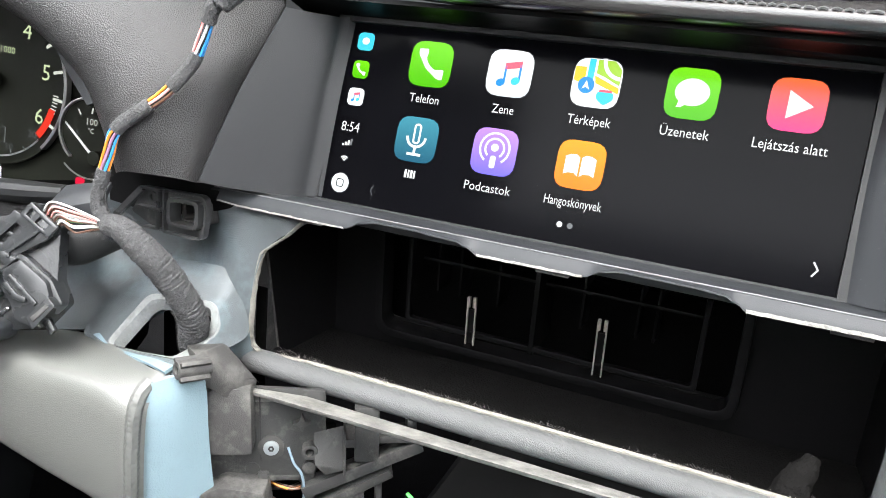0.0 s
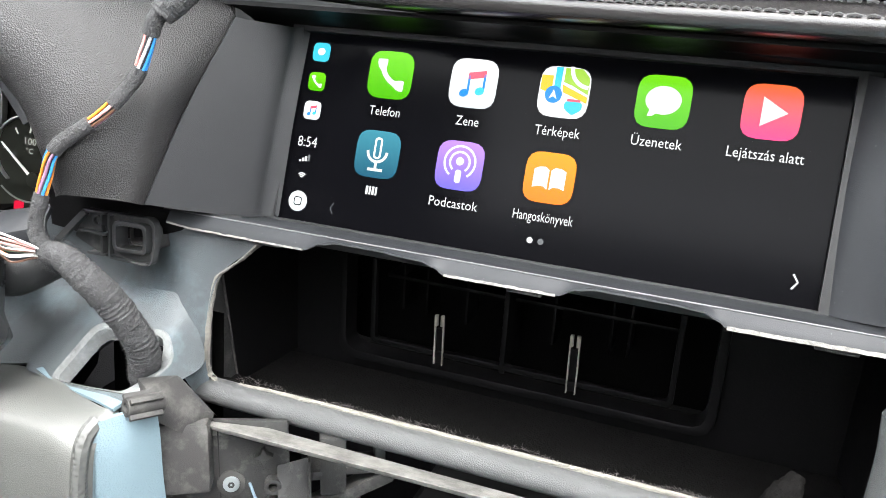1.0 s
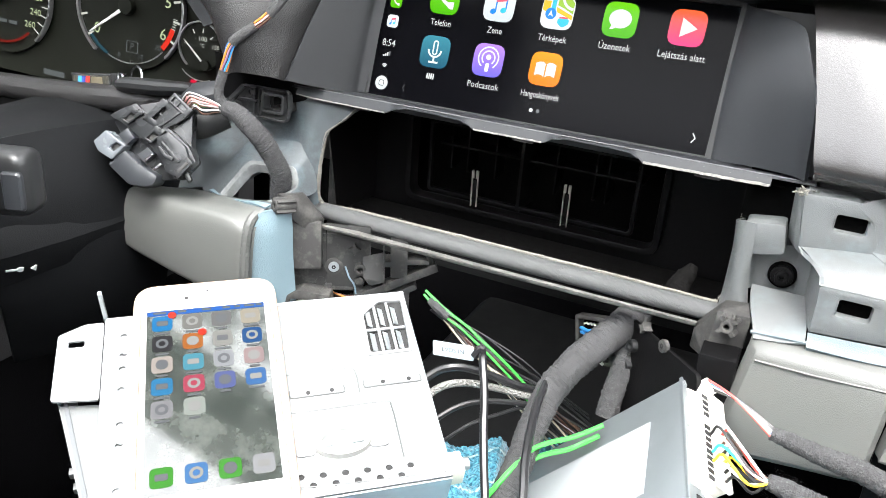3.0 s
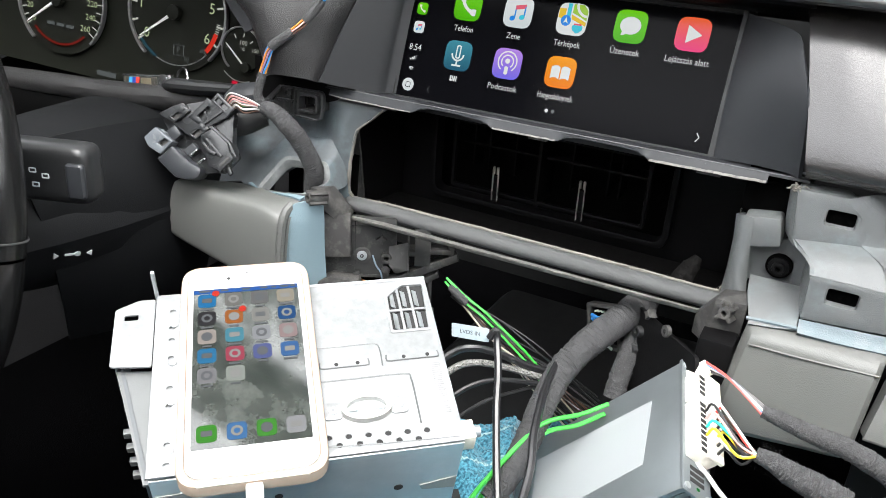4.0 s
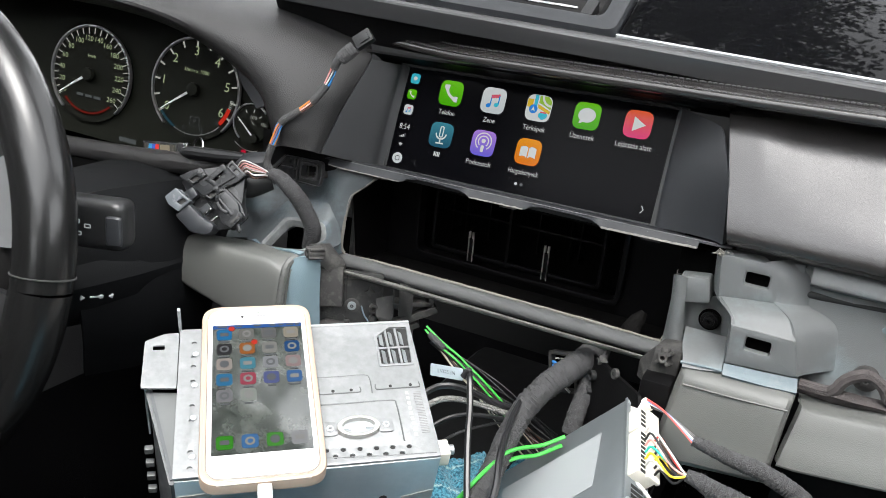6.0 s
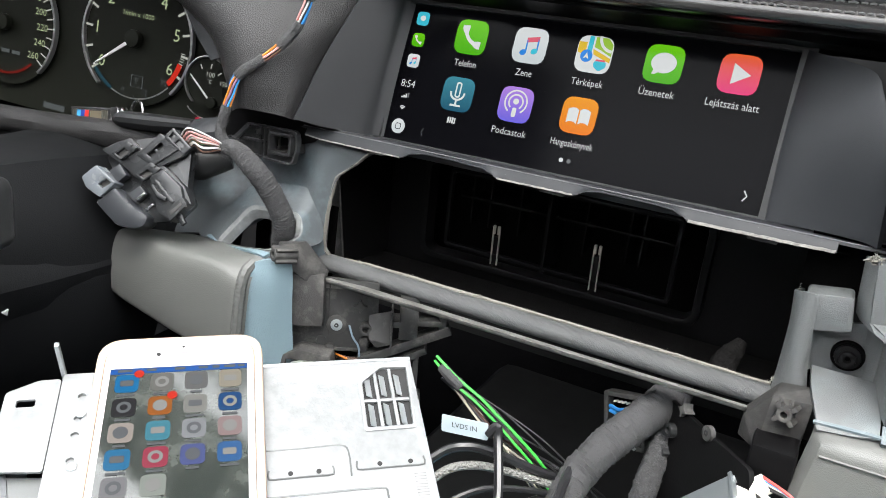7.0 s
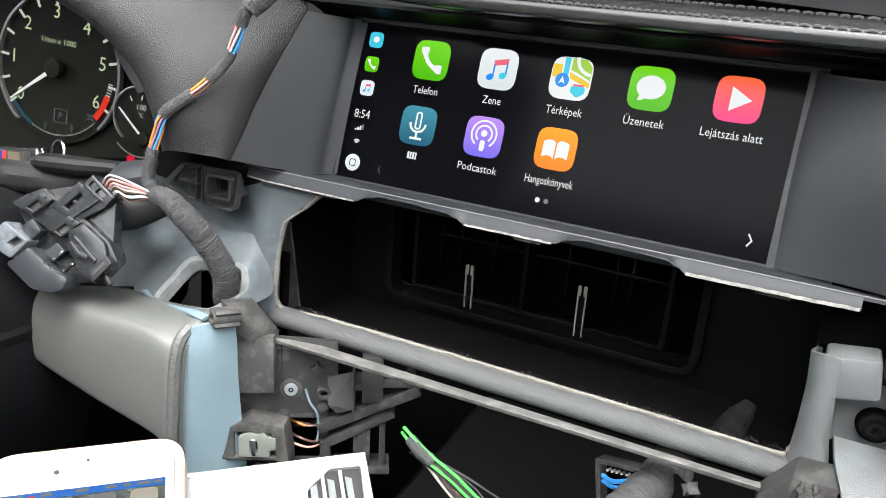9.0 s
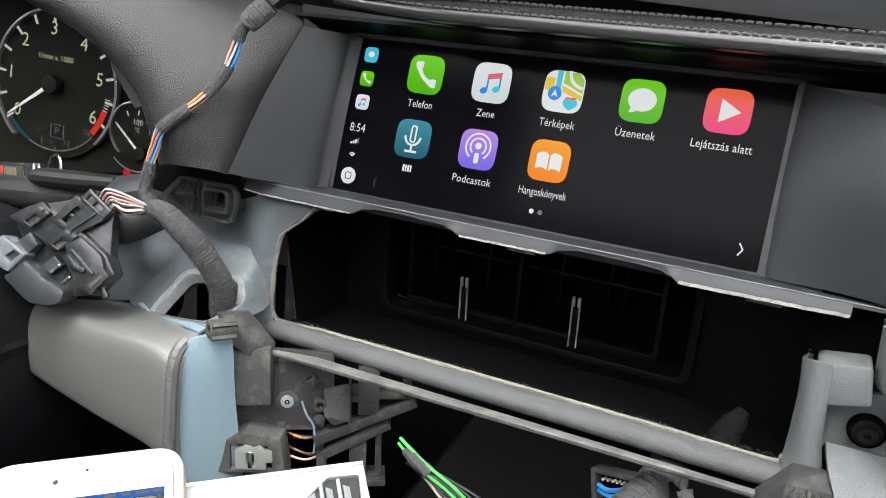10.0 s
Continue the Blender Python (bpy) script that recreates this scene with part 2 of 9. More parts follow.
def tube(points, radius, sides=8, steps=6, bm=None, wraps=0.0, cap=True, flat=1.0):
    """A tube along a smooth run. radius: a number or one per given place. wraps: pitch of wound tape, which gives ridges."""
    out = bm or bmesh.new()
    line = spline(points, steps)
    if wraps:
        dense = []
        for a, b in zip(line, line[1:]):
            k = max(1, int((b - a).length / (wraps / 4)))
            dense += [a.lerp(b, j / k) for j in range(k)]
        line = dense + [line[-1]]
    n = len(line)
    rad = [radius] * len(points) if isinstance(radius, (int, float)) else list(radius)
    up = V((0.12, 0.31, 0.94))
    rings, run = [], 0.0
    for i, p in enumerate(line):
        tan = (line[min(i + 1, n - 1)] - line[max(i - 1, 0)]).normalized()
        side = tan.cross(up)
        if side.length < 1e-3:
            side = tan.cross(V((1, 0, 0)))
        side.normalize()
        nor = side.cross(tan).normalized()
        up = nor
        f = i / max(1, n - 1) * (len(rad) - 1)
        k = min(int(f), len(rad) - 2) if len(rad) > 1 else 0
        r = rad[k] + (rad[min(k + 1, len(rad) - 1)] - rad[k]) * (f - k)
        if i:
            run += (p - line[i - 1]).length
        ring = []
        for s in range(sides):
            a = 2 * math.pi * s / sides
            rr = r
            if wraps:
                ph = (run / wraps + s / sides) % 1.0
                rr *= 1 + 0.085 * (1 - ph) * (0.75 + 0.9 * noise.noise(p * 160 + V((5, 0, 0)))) + 0.09 * noise.noise(p * 420 + V((s * 0.9, 0, 0))) + 0.05 * noise.noise(p * 1400 + V((0, s * 0.7, 0)))
            ring.append(out.verts.new(p + side * math.cos(a) * rr + nor * math.sin(a) * rr * flat))
        rings.append(ring)
    for a, b in zip(rings, rings[1:]):
        for s in range(sides):
            out.faces.new((a[s - 1], a[s], b[s], b[s - 1]))
    if cap:
        out.faces.new(rings[0][::-1])
        out.faces.new(rings[-1])
    return out


def fuzz(points, radius, count, seed, length=0.0016):
    """Short fleece hairs standing off a taped run."""
    rng2 = random.Random(seed)
    line, out = spline(points, 8), bmesh.new()
    for k in range(count):
        i = rng2.randrange(len(line) - 1)
        p = line[i].lerp(line[i + 1], rng2.random())
        d = V((rng2.gauss(0, 1), rng2.gauss(0, 1), rng2.gauss(0, 1)))
        along = (line[i + 1] - line[i]).normalized()
        d = (d - along * d.dot(along)).normalized()
        base = p + d * radius * 1.02
        tip = base + (d + along * rng2.uniform(-1, 1)) * length * rng2.uniform(0.4, 1.0)
        w = d.cross(along) * 0.00009
        out.faces.new([out.verts.new(q) for q in (base - w, base + w, tip)])
    return out


def loft(rows, bm=None, closed=False, thick=0.0, steps=1, cross=1):
    """A sheet through rows of places; steps and cross refine along and across the rows; thick gives it a back."""
    rows = [spline(r, cross) if cross > 1 else [V(q) for q in r] for r in rows]
    if steps > 1:
        cols = [spline([r[j] for r in rows], steps) for j in range(len(rows[0]))]
        rows = [[c[i] for c in cols] for i in range(len(cols[0]))]
    b = bmesh.new()
    vs = [[b.verts.new(p) for p in r] for r in rows]
    for a, c in zip(vs, vs[1:]):
        for j in range(len(a) - 1 + int(closed)):
            k = (j + 1) % len(a)
            b.faces.new((a[j], a[k], c[k], c[j]))
    if thick:
        b.normal_update()
        n = [[v.normal.copy() for v in r] for r in vs]
        back = [[b.verts.new(v.co - n[i][j] * thick) for j, v in enumerate(r)] for i, r in enumerate(vs)]
        for a, c in zip(back, back[1:]):
            for j in range(len(a) - 1):
                b.faces.new((a[j], c[j], c[j + 1], a[j + 1]))
        edge = [(vs[0][j], vs[0][j + 1], back[0][j], back[0][j + 1]) for j in range(len(vs[0]) - 1)]
        edge += [(vs[-1][j + 1], vs[-1][j], back[-1][j + 1], back[-1][j]) for j in range(len(vs[0]) - 1)]
        edge += [(vs[i + 1][0], vs[i][0], back[i + 1][0], back[i][0]) for i in range(len(vs) - 1)]
        edge += [(vs[i][-1], vs[i + 1][-1], back[i][-1], back[i + 1][-1]) for i in range(len(vs) - 1)]
        for p, q, r, s in edge:
            b.faces.new((p, q, s, r))
    return merge(bm or bmesh.new(), b)


def disc(m, radius, depth, sides=16, bevel=0.0, bm=None, hole=0.0):
    ring = [(radius * math.cos(2 * math.pi * k / sides), radius * math.sin(2 * math.pi * k / sides)) for k in range(sides)]
    inner = [(hole * math.cos(2 * math.pi * k / sides), hole * math.sin(2 * math.pi * k / sides)) for k in range(sides)]
    return plate(m, ring, depth, [inner] if hole else (), bevel, bm)


def words(name, text, size, m, material, parent, squeeze=1.0, align="CENTER", label=""):
    """Lettering in the built-in font, turned into a flat mesh, centred at m."""
    cu = bpy.data.curves.new(name, "FONT")
    cu.body, cu.size, cu.align_x, cu.align_y = text, size, align, "CENTER"
    cu.resolution_u = 2
    tmp = bpy.data.objects.new(name, cu)
    me = bpy.data.meshes.new_from_object(tmp)
    bpy.data.objects.remove(tmp)
    for v in me.vertices:
        v.co.x *= squeeze
    me.transform(m)
    me.materials.clear()
    me.materials.append(material)
    me.name = name
    ob = new(name, me)
    ob.parent = parent
    ob.matrix_parent_inverse = Matrix() if parent.parent else parent.matrix_basis.inverted()
    return tagged(ob, label)


def rrect(w, h, r, cx=0.0, cy=0.0, seg=4):
    return outline([(cx - w / 2, cy - h / 2), (cx + w / 2, cy - h / 2), (cx + w / 2, cy + h / 2), (cx - w / 2, cy + h / 2)], r, seg)


def hull(points, bevel=0.0, bm=None):
    """The convex body round the given places, with rounded edges."""
    b = bmesh.new()
    for q in points:
        b.verts.new(q)
    res = bmesh.ops.convex_hull(b, input=b.verts[:])
    bmesh.ops.delete(b, geom=[v for v in b.verts if not v.link_faces], context="VERTS")
    bmesh.ops.dissolve_limit(b, angle_limit=radians(4), verts=b.verts[:], edges=b.edges[:])
    if bevel:
        bmesh.ops.bevel(b, geom=b.edges[:], offset=bevel, segments=2, profile=0.6, affect="EDGES")
    return merge(bm or bmesh.new(), b)

# ---- dashboard: display ----
TILT = radians(18)
SCREEN = frame_of((0, 0, 0.80), (1, 0, 0), (0, math.sin(TILT), math.cos(TILT)))
SW, SH = 0.243, 0.0911


def on_screen(u, v, up=0.0):
    return SCREEN @ pose((u - 0.5) * SW, v * SH, up)


display = thing("dashboard_display", (0, 0.02, 0.80), "wide dashboard touch display in a dusty satin grey bezel", "display")
part("display_glass", plate(SCREEN, [(-SW / 2, 0), (SW / 2, 0), (SW / 2, SH), (-SW / 2, SH)], 0.004), M_GLASS_BLACK, display, "dusty black glass, lit")
part("recess_rim", plate(SCREEN @ pose(0, 0, 0.0035), [(-SW / 2 - 0.006, -0.004), (SW / 2 + 0.008, -0.004), (SW / 2 + 0.008, SH + 0.01), (-SW / 2 - 0.006, SH + 0.01)], 0.006, [[(-SW / 2, 0.0), (SW / 2, 0.0), (SW / 2, SH), (-SW / 2, SH)]]), M_PLASTIC, display)

SILL = ((0.004, 0.7995), (-0.004, 0.8000), (-0.014, 0.8012), (-0.0222, 0.8025), (-0.0235, 0.8023), (-0.0240, 0.8010))
part("sill", loft([[(x, y - dy, z - 1.6 * dy) for y, z in SILL] for x, dy in ((-0.172, 0.0), (-0.15, 0.0), (-0.12, 0.0), (0.0, 0.0), (0.12, 0.0), (0.186, 0.0))], thick=0.002), M_BEZEL, display)
part("crease", tube([(x, -0.0234, 0.8026) for x in (-0.170, -0.08, 0.0, 0.09, 0.180)], 0.00035, 6, 4), mat("pale_bezel_crease", (0.10, 0.10, 0.10), 0.4, bump=0), display, "pale crease of the sill")
LIP_STEPS = ((-0.170, 0.7975), (-0.165, 0.7970), (-0.150, 0.7962), (-0.0915, 0.7960), (-0.082, 0.7999), (-0.074, 0.8015), (-0.0525, 0.8015), (-0.047, 0.8009), (-0.0345, 0.8006), (-0.0290, 0.7989), (-0.0236, 0.7963), (0.0240, 0.7966), (0.0325, 0.8003), (0.040, 0.8017), (0.068, 0.8015), (0.080, 0.8008), (0.086, 0.7985), (0.0894, 0.7961), (0.1400, 0.7966), (0.1625, 0.7971))


def lip_low(x):
    """Height of the lip's lower edge along its length: three lobes and two long dips where the vent was clipped in."""
    for (a, za), (b, zb) in zip(LIP_STEPS, LIP_STEPS[1:]):
        if x <= b:
            t = max(0.0, (x - a) / (b - a))
            return za + (zb - za) * t * t * (3 - 2 * t)
    return LIP_STEPS[-1][1]


LIPX = [-0.166 + 0.3285 * k / 240 for k in range(241)]
part("lip", loft([[(x, -0.0238, 0.8022), (x, -0.0258, 0.8022 + (lip_low(x) - 0.8022) * 0.5), (x, -0.0272, lip_low(x) + 0.0007), (x, -0.0274, lip_low(x))] for x in LIPX], thick=0.0010), M_BEZEL, display, "notched lower lip")
M_EDGE = mat("pale_moulding_edge", (0.15, 0.145, 0.13), 0.6, bump=0.6, grain=800, vary=0.35, stain=(0.07, 0.07, 0.067), stain_scale=260, stain_lo=0.48, stain_hi=0.62)
for a, b, w in ((-0.165, -0.0915, 0.0012), (-0.0236, 0.0240, 0.0016), (0.0894, 0.1620, 0.0024)):
    run = [a + (b - a) * k / 40 for k in range(41)]
    ragged = [0.0005 * noise.noise(V((x * 260, 2.0, 0.0))) for x in run]
    part("raw_edge", loft([[(x, -0.0278, lip_low(x) + w * 0.62 + j), (x, -0.0286 + j, lip_low(x) + 0.0001), (x, -0.0268, lip_low(x) - 0.0006 + j)] for x, j in zip(run, ragged)], thick=0.0004), M_EDGE, display, "pale cut edge of the lip")
part("lip_backing", loft([[(x, -0.0215, 0.8015), (x, -0.0195, 0.7958)] for x in (-0.160, 0.0, 0.158)], thick=0.0012), M_PLASTIC, display, "black plate behind the lip")
for x in (-0.112, 0.0105, 0.1275):
    part("clip_stub", box(Matrix.Translation((x, -0.0215, 0.7950)), (-0.0075, -0.004, -0.0012), (0.0075, 0.004, 0.0012), 0.0005), M_DUSTY, display)

left_wing = loft([[(-0.1215, 0.030, 0.8885), (-0.1215, 0.014, 0.845), (-0.1215, 0.001, 0.8005)], [(-0.1265, 0.024, 0.8885), (-0.1275, 0.008, 0.845), (-0.129, -0.004, 0.8005)], [(-0.129, 0.018, 0.889), (-0.131, 0.002, 0.846), (-0.134, -0.012, 0.8018)], [(-0.137, 0.008, 0.8905), (-0.145, -0.014, 0.850), (-0.151, -0.030, 0.806)], [(-0.144, 0.000, 0.892), (-0.155, -0.025, 0.850), (-0.1635, -0.044, 0.8105)]], steps=4, cross=4, thick=0.003)
# Bezel plastic again, coloured darker for the shade of the overhanging pad.
part("side_wing", left_wing, mat("shaded_wing_plastic", (0.014, 0.0146, 0.016), 0.48, spec=0.32, bump=0.12, grain=2500, scale=30, stain=(0.12, 0.12, 0.12), stain_scale=1000, stain_lo=0.67, stain_hi=0.75), display, "side wing coloured darker for the pad's shade")
right_wing = loft([[(0.1225, 0.030, 0.8885), (0.1225, 0.014, 0.845), (0.1225, 0.001, 0.8005)], [(0.127, 0.022, 0.8885), (0.1275, 0.006, 0.845), (0.1285, -0.006, 0.8005)], [(0.146, 0.006, 0.8865), (0.152, -0.012, 0.850), (0.152, -0.0145, 0.8030)], [(0.157, -0.002, 0.8840), (0.168, -0.024, 0.850), (0.172, -0.0225, 0.8042)], [(0.1615, -0.006, 0.8800), (0.174, -0.030, 0.848), (0.179, -0.0270, 0.8035)]], steps=4, cross=4, thick=0.003)
part("side_wing", right_wing, M_BEZEL, display)
part("top_strip", loft([[(x, 0.030, 0.8885), (x, 0.026, 0.8925), (x, 0.014, 0.8975), (x, 0.002, 0.9000)] for x in (-0.150, 0.0, 0.164)], thick=0.002), M_DUCT, display)


def gradient(name, low, high):
    m = glow(name, low)
    n, l = m.node_tree.nodes, m.node_tree.links
    co, sep, mx = n.new("ShaderNodeTexCoord"), n.new("ShaderNodeSeparateXYZ"), n.new("ShaderNodeMix")
    mx.data_type = "RGBA"
    mx.inputs["A"].default_value, mx.inputs["B"].default_value = tuple(low) + (1,), tuple(high) + (1,)
    l.new(co.outputs["Generated"], sep.inputs[0])
    l.new(sep.outputs["Z"], mx.inputs["Factor"])
    l.new(mx.outputs["Result"], n["Principled BSDF"].inputs["Emission Color"])
    return m


G_WHITE = glow("lit_white", (0.72, 0.75, 0.75))
G_GREY = glow("lit_grey", (0.16, 0.17, 0.18))
G_GREEN = gradient("lit_green", (0.07, 0.42, 0.005), (0.16, 0.62, 0.01))
G_PALE = gradient("lit_pale_grey", (0.60, 0.66, 0.68), (0.75, 0.78, 0.78))
G_TEAL = gradient("lit_teal", (0.02, 0.10, 0.16), (0.06, 0.28, 0.36))
G_PURPLE = gradient("lit_purple", (0.16, 0.14, 0.72), (0.50, 0.26, 0.76))
G_ORANGE = gradient("lit_orange", (0.80, 0.20, 0.01), (0.85, 0.34, 0.01))
G_RED = gradient("lit_red_pink", (0.80, 0.05, 0.22), (0.85, 0.14, 0.03))
G_CYAN = glow("lit_cyan", (0.05, 0.52, 0.66))
G_BLUE = glow("lit_blue", (0.02, 0.24, 0.72))
G_PINK = glow("lit_pink", (0.72, 0.12, 0.18))
G_YELLOW = glow("lit_yellow", (0.75, 0.50, 0.03))
G_LIME = glow("lit_lime", (0.32, 0.55, 0.06))
G_INK = glow("lit_dark_ink", (0.01, 0.012, 0.014))


def ellipse(cx, cy, rx, ry, n=24, turn=0.0):
    out = []
    for k in range(n):
        a = 2 * math.pi * k / n
        x, y = rx * math.cos(a), ry * math.sin(a)
        out.append((cx + x * math.cos(turn) - y * math.sin(turn), cy + x * math.sin(turn) + y * math.cos(turn)))
    return out


def stroke(points, width):
    """The outline of a pen stroke of given width (one number or one per place) along 2D places."""
    w = [width] * len(points) if isinstance(width, (int, float)) else width
    left, right = [], []
    for i, p in enumerate(points):
        a, b = points[max(i - 1, 0)], points[min(i + 1, len(points) - 1)]
        d = V((b[0] - a[0], b[1] - a[1])).normalized() * w[i] / 2
        left.append((p[0] - d.y, p[1] + d.x))
        right.append((p[0] + d.y, p[1] - d.x))
    return left + right[::-1]


def arc(cx, cy, r, a0, a1, n=12):
    return [(cx + r * math.cos(radians(a0 + (a1 - a0) * k / n)), cy + r * math.sin(radians(a0 + (a1 - a0) * k / n))) for k in range(n + 1)]


def symbol(parent, m, scale, shape, material, up, holes=()):
    return part("symbol", plate(m @ pose(0, 0, up), [(x * scale, y * scale) for x, y in shape], 0.00008, [[(x * scale, y * scale) for x, y in h] for h in holes]), material, parent, smooth=0)


def handset(icon, m, s, up):
    pts = arc(0.62, 0.62, 1.05, 178, 272, 12)
    symbol(icon, m, s, stroke(pts, [0.42, 0.46, 0.40, 0.26, 0.22, 0.22, 0.22, 0.22, 0.22, 0.26, 0.40, 0.46, 0.42]), G_WHITE, up)


def note_symbol(icon, m, s, up):
    symbol(icon, m, s, [(-0.24, 0.42), (0.50, 0.56), (0.50, 0.28), (-0.24, 0.14)], G_PINK, up)
    symbol(icon, m, s, [(-0.24, 0.30), (-0.15, 0.30), (-0.15, -0.40), (-0.24, -0.40)], G_BLUE, up)
    symbol(icon, m, s, [(0.41, 0.40), (0.50, 0.40), (0.50, -0.28), (0.41, -0.28)], G_BLUE, up)
    symbol(icon, m, s, ellipse(-0.34, -0.42, 0.20, 0.16, 16, 0.4), G_BLUE, up + 0.0001)
    symbol(icon, m, s, ellipse(0.31, -0.30, 0.20, 0.16, 16, 0.4), G_CYAN, up + 0.0001)


def tile(m, size, material, label):
    return part("app_icon", plate(m @ pose(0, 0, 0.0004), rrect(size, size, size * 0.30), 0.0003), material, display, label, smooth=0)


def caption(text, u, v, width, size, up=0.0005, material=None):
    ob = words("caption", text, size, Matrix(), material or G_WHITE, display)
    xs = [q.co.x for q in ob.data.vertices]
    k = width / (max(xs) - min(xs))
    mid = (max(xs) + min(xs)) / 2
    m = on_screen(u, v, up)
    for q in ob.data.vertices:
        q.co = m @ V(((q.co.x - mid) * k, q.co.y, 0))
    return ob


IC, H = 0.0222, 0.0111
icons = {}
for name, u, v, material, label in (("phone", 0.1955, 0.8165, G_GREEN, "green app tile with white handset"), ("music", 0.3642, 0.8165, G_PALE, "white app tile with music note"), ("maps", 0.5350, 0.8175, G_WHITE, "app tile with coloured map"), ("message", 0.7080, 0.8195, G_GREEN, "green app tile with speech bubble"), ("play", 0.8820, 0.8225, G_RED, "red app tile with white triangle"), ("voice", 0.1950, 0.4045, G_TEAL, "teal app tile with microphone"), ("cast", 0.3637, 0.4045, G_PURPLE, "purple app tile with rings"), ("book", 0.5350, 0.4048, G_ORANGE, "orange app tile with open book")):
    icons[name] = (tile(on_screen(u, v), IC, material, label), on_screen(u, v))
UP = 0.00055
handset(*icons["phone"], H, UP)
note_symbol(*icons["music"], H, UP)
ob, m = icons["maps"]
symbol(ob, m, H, [(-0.96, 0.62), (-0.50, 0.62), (-0.50, -0.10), (-0.96, 0.05)], G_YELLOW, UP)
symbol(ob, m, H, [(-0.06, 0.96), (0.62, 0.96), (0.94, 0.62), (0.94, -0.02), (0.30, 0.28), (-0.06, 0.40)], G_LIME, UP)
symbol(ob, m, H, stroke(arc(0.95, 1.0, 0.75, 178, 268, 8), 0.16), G_WHITE, UP + 0.0001)
symbol(ob, m, H, [(-0.10, 0.30), (0.94, -0.12), (0.94, -0.36), (-0.04, 0.0)], G_YELLOW, UP + 0.00005)
symbol(ob, m, H, [(-0.42, 0.97), (-0.16, 0.97), (-0.16, -0.2), (-0.42, -0.2)], G_CYAN, UP + 0.0001)
symbol(ob, m, H, ellipse(-0.40, -0.12, 0.34, 0.34), G_BLUE, UP + 0.0002)
symbol(ob, m, H, [(-0.40, 0.08), (-0.24, -0.30), (-0.40, -0.20), (-0.56, -0.30)], G_WHITE, UP + 0.0003)
symbol(ob, m, H, outline([(0.10, -0.34), (0.78, -0.34), (0.80, -0.62), (0.44, -0.88), (0.08, -0.62)], 0.12), G_CYAN, UP + 0.0002)
symbol(ob, m, H, [(0.16, -0.34), (0.72, -0.34), (0.68, -0.24), (0.20, -0.24)], G_PINK, UP + 0.00025)
ob, m = icons["message"]
symbol(ob, m, H, ellipse(0, 0.06, 0.66, 0.54, 32), G_WHITE, UP)
symbol(ob, m, H, [(-0.42, -0.22), (-0.10, -0.40), (-0.34, -0.56), (-0.52, -0.58)], G_WHITE, UP)
ob, m = icons["play"]
symbol(ob, m, H, [(-0.34, 0.54), (0.56, 0.0), (-0.34, -0.54)], G_WHITE, UP)
ob, m = icons["voice"]
symbol(ob, m, H, rrect(0.36, 0.92, 0.18, 0, 0.26, 6), G_WHITE, UP, [rrect(0.18, 0.74, 0.09, 0, 0.26, 6)])
symbol(ob, m, H, stroke(arc(0, 0.12, 0.44, 180, 360, 14), 0.12), G_WHITE, UP)
symbol(ob, m, H, [(-0.06, -0.28), (0.06, -0.28), (0.06, -0.62), (-0.06, -0.62)], G_WHITE, UP)
symbol(ob, m, H, [(-0.34, -0.60), (0.34, -0.60), (0.34, -0.72), (-0.34, -0.72)], G_WHITE, UP)
ob, m = icons["cast"]
symbol(ob, m, H, ellipse(0, 0.18, 0.17, 0.17), G_WHITE, UP)
symbol(ob, m, H, rrect(0.26, 0.54, 0.12, 0, -0.44), G_WHITE, UP)
symbol(ob, m, H, stroke(arc(0, 0.14, 0.42, -50, 230, 20), 0.09), G_WHITE, UP)
symbol(ob, m, H, stroke(arc(0, 0.14, 0.66, -55, 235, 24), 0.09), G_WHITE, UP)
ob, m = icons["book"]
for k in (-1, 1):
    symbol(ob, m, H, [(0.04 * k, 0.30), (0.20 * k, 0.42), (0.44 * k, 0.40), (0.64 * k, 0.30), (0.64 * k, -0.44), (0.44 * k, -0.36), (0.20 * k, -0.36), (0.04 * k, -0.48)], G_WHITE, UP)

for text, u, v, w in (("Telefon", 0.1955, 0.626, 0.0157), ("Zene", 0.3645, 0.626, 0.0109), ("Térképek", 0.5350, 0.626, 0.0199), ("Üzenetek", 0.7080, 0.630, 0.0208), ("Lejátszás alatt", 0.8830, 0.630, 0.0292), ("Podcastok", 0.3637, 0.212, 0.0234), ("Hangoskönyvek", 0.5350, 0.212, 0.0268)):
    caption(text, u, v, w, 0.0062)
for k in range(4):
    part("caption_bar", plate(on_screen(0.1855 + 0.0065 * k, 0.216, 0.0005), rrect(0.0009 if k % 2 else 0.0012, 0.0040, 0.0003), 0.0001), G_WHITE, display, smooth=0)
for v, material, label in ((0.9007, G_CYAN, "small cyan app tile"), (0.7435, G_GREEN, "small green app tile"), (0.5896, G_PALE, "small white app tile")):
    ob = tile(on_screen(0.0395, v), 0.0090, material, label)
    if material is G_GREEN:
        handset(ob, on_screen(0.0395, v), 0.0045, UP)
    elif material is G_PALE:
        note_symbol(ob, on_screen(0.0395, v), 0.0045, UP)
    else:
        symbol(ob, on_screen(0.0395, v), 0.0045, ellipse(0.02, 0.05, 0.46, 0.40), G_WHITE, UP)
caption("8:54", 0.0410, 0.418, 0.0104, 0.0072)
for k in range(4):
    part("signal_bar", plate(on_screen(0.031 + 0.0062 * k, 0.318 + 0.006 * k, 0.0005), rrect(0.0011, 0.0011 + 0.0007 * k, 0.0002), 0.0001), G_WHITE if k < 3 else G_GREY, display, smooth=0)
